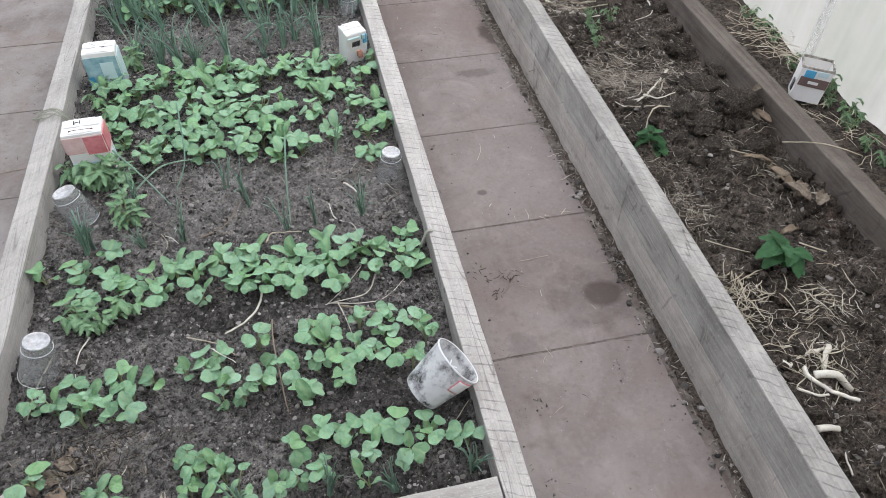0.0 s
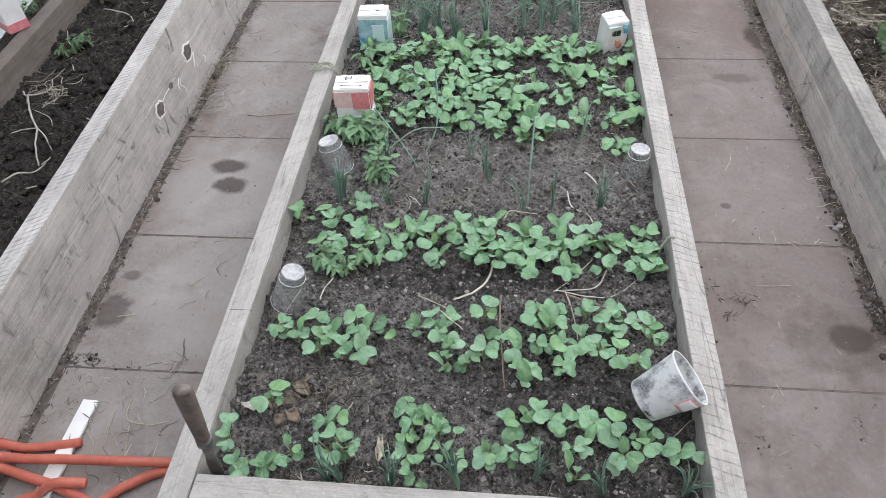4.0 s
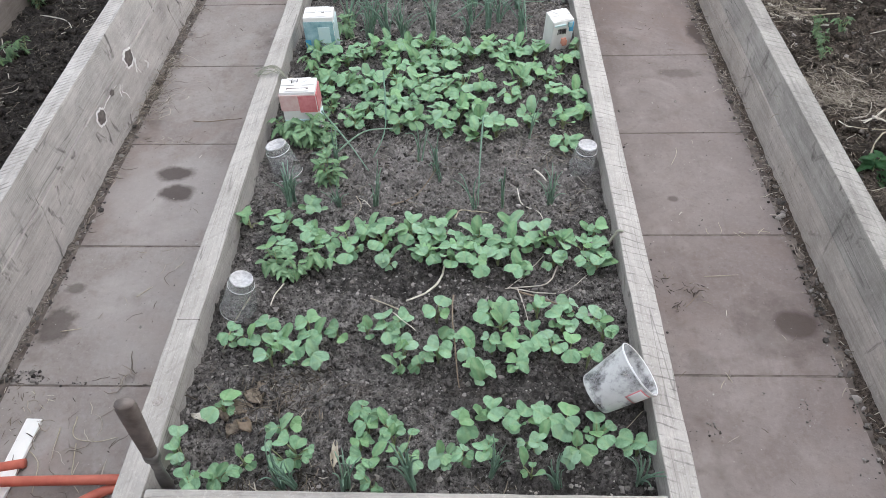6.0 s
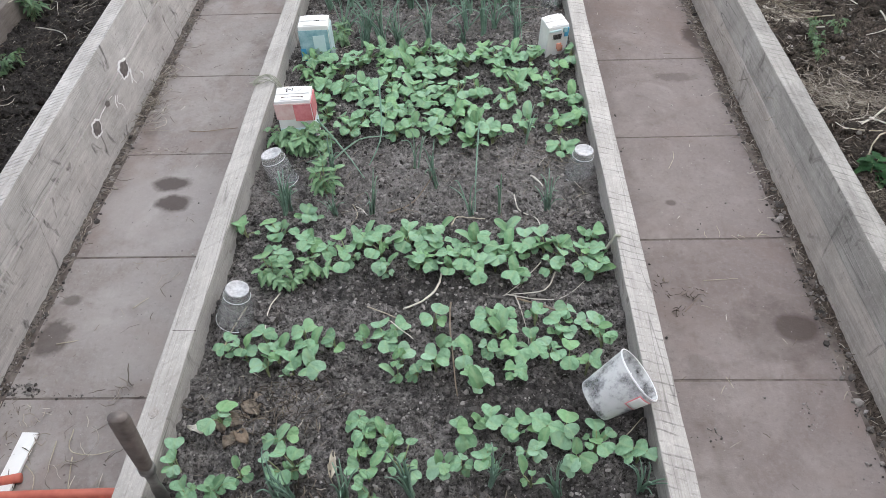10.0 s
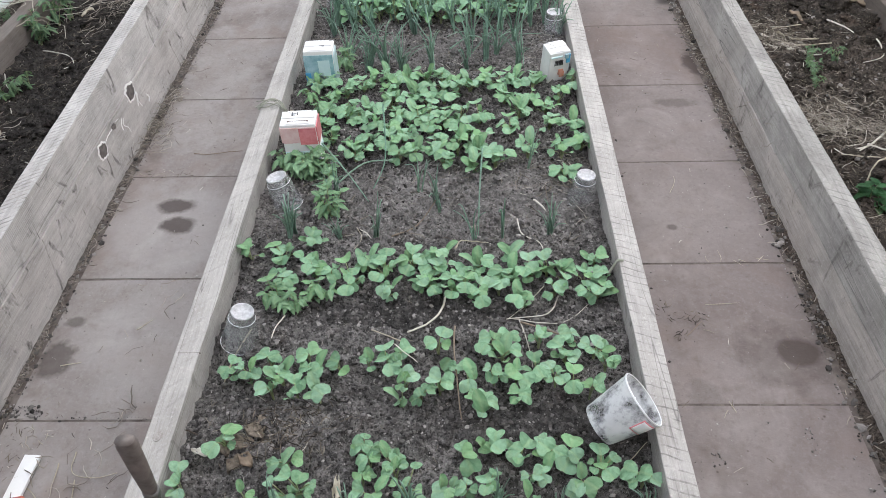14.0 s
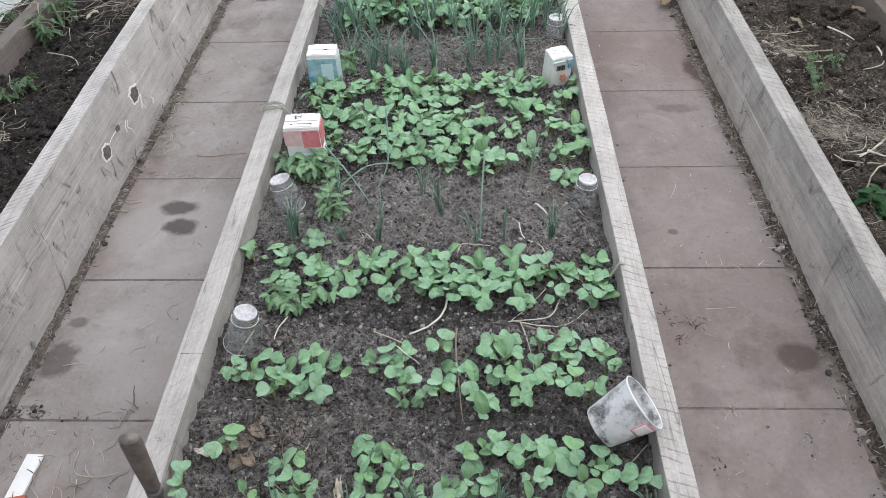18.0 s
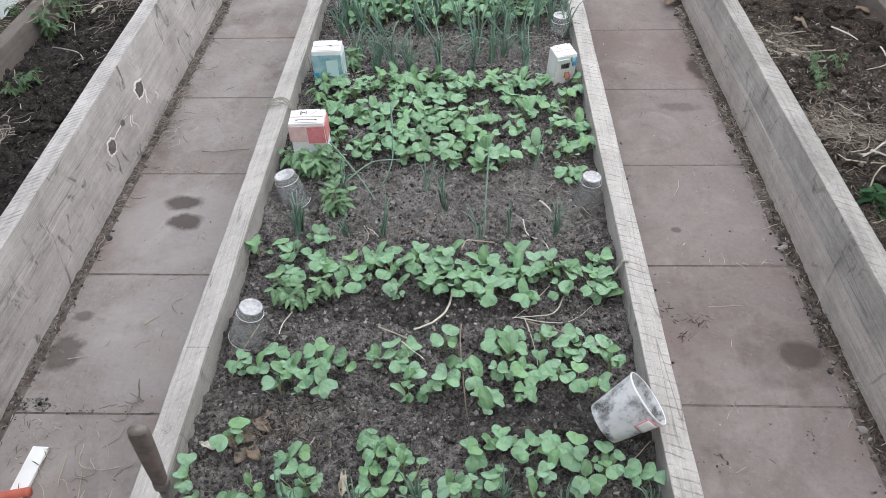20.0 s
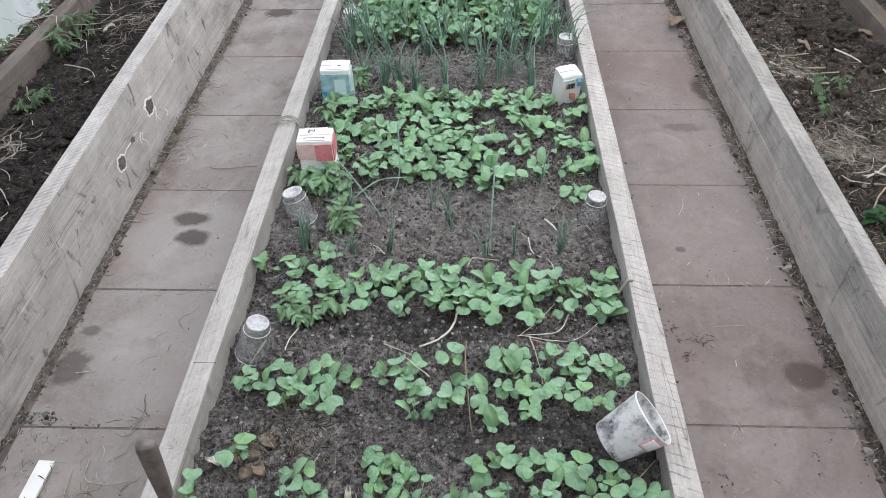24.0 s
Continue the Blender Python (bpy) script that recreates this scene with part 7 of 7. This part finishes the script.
part("handle", loft([rounded(axis * f, rx, ry) for f, rx, ry in ((0.46, 0.0098, 0.008), (0.52, 0.0115, 0.0095), (0.75, 0.0140, 0.0105), (0.97, 0.0153, 0.0105), (0.995, 0.0124, 0.0088), (1.0, 0.0145, 0.009))]), TOOL_WOOD, tool, "flattened wooden handle", True)
part("shank", loft([rounded(axis * f, rx, ry) for f, rx, ry in ((-0.08, 0.009, 0.002), (0.10, 0.013, 0.003), (0.22, 0.012, 0.004), (0.30, 0.008, 0.006), (0.47, 0.0095, 0.0075))]), STEEL, tool, "dull steel shank", True)
part("ferrule", loft([rounded(axis * f, 0.0128, 0.0102) for f in (0.44, 0.50)]), STEEL, tool, "steel ferrule", True)

strip_bm = box(bmesh.new(), -0.0165, 0.0165, -0.30, 0.0, 0.0, 0.007, 0.001)
single("plastic_strip", strip_bm, WHITE_STRIP, "white plastic strip lying on the slab", "plastic strip", pose(-0.802, 0.780, 0.004, 0, 0, -2))


def hose(points, radius=0.0095):
    return single("rubber_hose", tube(curve_through(points, 8), radius, 12, 1.0), HOSE, "length of faded orange rubber hose on the slab", "hose", soft=True, group="hoses")


hose([(-1.05, 0.655, 0.285), (-0.955, 0.652, 0.10), (-0.900, 0.660, 0.028), (-0.863, 0.668, 0.012), (-0.779, 0.684, 0.012)])
hose([(-1.05, 0.625, 0.295), (-0.96, 0.628, 0.10), (-0.895, 0.634, 0.034), (-0.767, 0.640, 0.030), (-0.640, 0.646, 0.026), (-0.560, 0.650, 0.020), (-0.516, 0.640, 0.014), (-0.530, 0.600, 0.012), (-0.57, 0.55, 0.012)])
hose([(-1.05, 0.600, 0.275), (-0.97, 0.610, 0.10), (-0.905, 0.615, 0.030), (-0.841, 0.602, 0.022), (-0.784, 0.591, 0.014), (-0.70, 0.560, 0.012), (-0.66, 0.50, 0.012)])
hose([(-0.92, 0.50, 0.012), (-0.86, 0.550, 0.012), (-0.815, 0.574, 0.014), (-0.779, 0.590, 0.034), (-0.726, 0.600, 0.020)])
hose([(-0.72, 0.53, 0.012), (-0.674, 0.583, 0.012), (-0.640, 0.610, 0.012), (-0.600, 0.634, 0.010), (-0.56, 0.640, 0.008)])

# twine tied over the boards
single("twine", tube(curve_through([(0.372, 1.128, 0.150), (0.386, 1.137, 0.176), (0.392, 1.139, 0.183), (0.402, 1.139, 0.182)]), 0.0032, 7, 0.9), TWINE, "end of grey twine tied round the board", "twine", soft=True)
tw = thing("twine_tuft", pose(-0.462, 1.745, 0.181), "tangle of grey green twine tied round the board", "twine")
for i in range(9):
    r = random.Random(400 + i)
    a = [(-0.045 + r.uniform(-0.01, 0.01), r.uniform(-0.025, 0.02), 0.003), (-0.015, r.uniform(-0.02, 0.02), 0.010 + r.uniform(0, 0.006)), (0.014, r.uniform(-0.015, 0.015), 0.006), (0.04, r.uniform(-0.02, 0.0), -0.02 - r.uniform(0, 0.02))]
    part("strand", tube(curve_through(a), 0.0014, 5, 0.7), TWINE, tw, "", True)
single("twine", tube(curve_through([(-0.42, 1.74, 0.17), (-0.385, 1.73, 0.165), (-0.35, 1.72, 0.16)]), 0.0013, 6), STRAW, "thin pale twine end", "twine", soft=True)

# ---- paving, slab by slab ----
def slab_mesh(material):
    bmx = box(bmesh.new(), -0.1990, 0.1990, -0.1990, 0.1990, -0.045, 0.0, 0.0)
    top = [e for e in bmx.edges if all(v.co.z > -0.01 for v in e.verts)] + [e for e in bmx.edges if abs(e.verts[0].co.z - e.verts[1].co.z) > 0.02]
    bmesh.ops.bevel(bmx, geom=top, offset=0.0018, segments=2, affect="EDGES")
    return mesh_of("slab", bmx, material)


def world_slabs(name, x, y0, label, seed, material):
    r = random.Random(seed)
    path = thing(name, pose(0, 0, 0), label, "pavement", kind="structure")
    y = y0 - 0.4 * 6
    while y < END:
        bmx = bmesh.new()
        me = slab_mesh(material)
        bmx.from_mesh(me)
        bpy.data.meshes.remove(me)
        bmx.transform(pose(x + r.uniform(-0.003, 0.003), y + 0.2, -0.001 + r.uniform(-0.0004, 0.0006), r.uniform(-0.05, 0.05), r.uniform(-0.05, 0.05), r.uniform(-0.3, 0.3)))
        part("slab", bmx, material, path)
        y += 0.4
    return path


world_slabs("path_right", 0.6465, 1.700, "path of square brownish concrete slabs beside the bed", 91, SLAB)
world_slabs("path_left", -0.7030, 1.664, "path of square brownish concrete slabs beside the bed", 92, SLAB_LIT)


def joint_sheet(name, x0, x1):
    bmx = bmesh.new()
    bmesh.ops.create_grid(bmx, x_segments=20, y_segments=240, size=0.5)
    for v in bmx.verts:
        v.co = Vector((x0 + (x1 - x0) * (v.co.x + 0.5), START + (END - START) * (v.co.y + 0.5), 0))
        v.co.z = -0.0021 + 0.0004 * noise.noise(v.co * 14) + 0.0002 * noise.noise(v.co * 45)
    return single(name, bmx, JOINT_DUST, "brown soil in the joints of the path", "soil", kind="structure", soft=True)


joint_sheet("soil_joint_right", 0.436, 0.90)
joint_sheet("soil_joint_left", -0.95, -0.492)


def dirt_strip(name, x_path, x_wall, label, material):
    """Loose earth swept against the foot of a plank, thinning out over the slabs."""
    nx, ny = 16, 620
    verts = []
    for j in range(ny + 1):
        y = 0.1 + 3.4 * j / ny
        reach = 0.75 + 0.45 * noise.noise(Vector((0, y * 6, x_wall))) + 0.35 * noise.noise(Vector((3, y * 23, x_wall)))
        for i in range(nx + 1):
            f = i / nx
            x = x_path + (x_wall - x_path) * f
            rise = max(0.0, f - 1 + 0.85 * reach)
            z = -0.0035 + 0.011 * rise ** 1.3 + (0.0035 * abs(noise.noise(Vector((x * 90, y * 90, 1)))) + 0.003 * noise.noise(Vector((x * 40, y * 40, 7)))) * min(1.0, 3 * rise)
            verts.append((x, y, z))
    faces = [(j * (nx + 1) + i, j * (nx + 1) + i + 1, (j + 1) * (nx + 1) + i + 1, (j + 1) * (nx + 1) + i) for j in range(ny) for i in range(nx)]
    return raw(name, verts, faces, material, label, "soil", "structure", True)


# Right strip uses darker earth to paint in the shadow line under the plank.
dirt_strip("soil_edge_right", 0.834, 0.888, "brown earth lying along the foot of the plank", DEEP_EARTH)
dirt_strip("soil_edge_left", -0.892, -0.935, "brown earth lying along the foot of the plank", JOINT_EARTH)
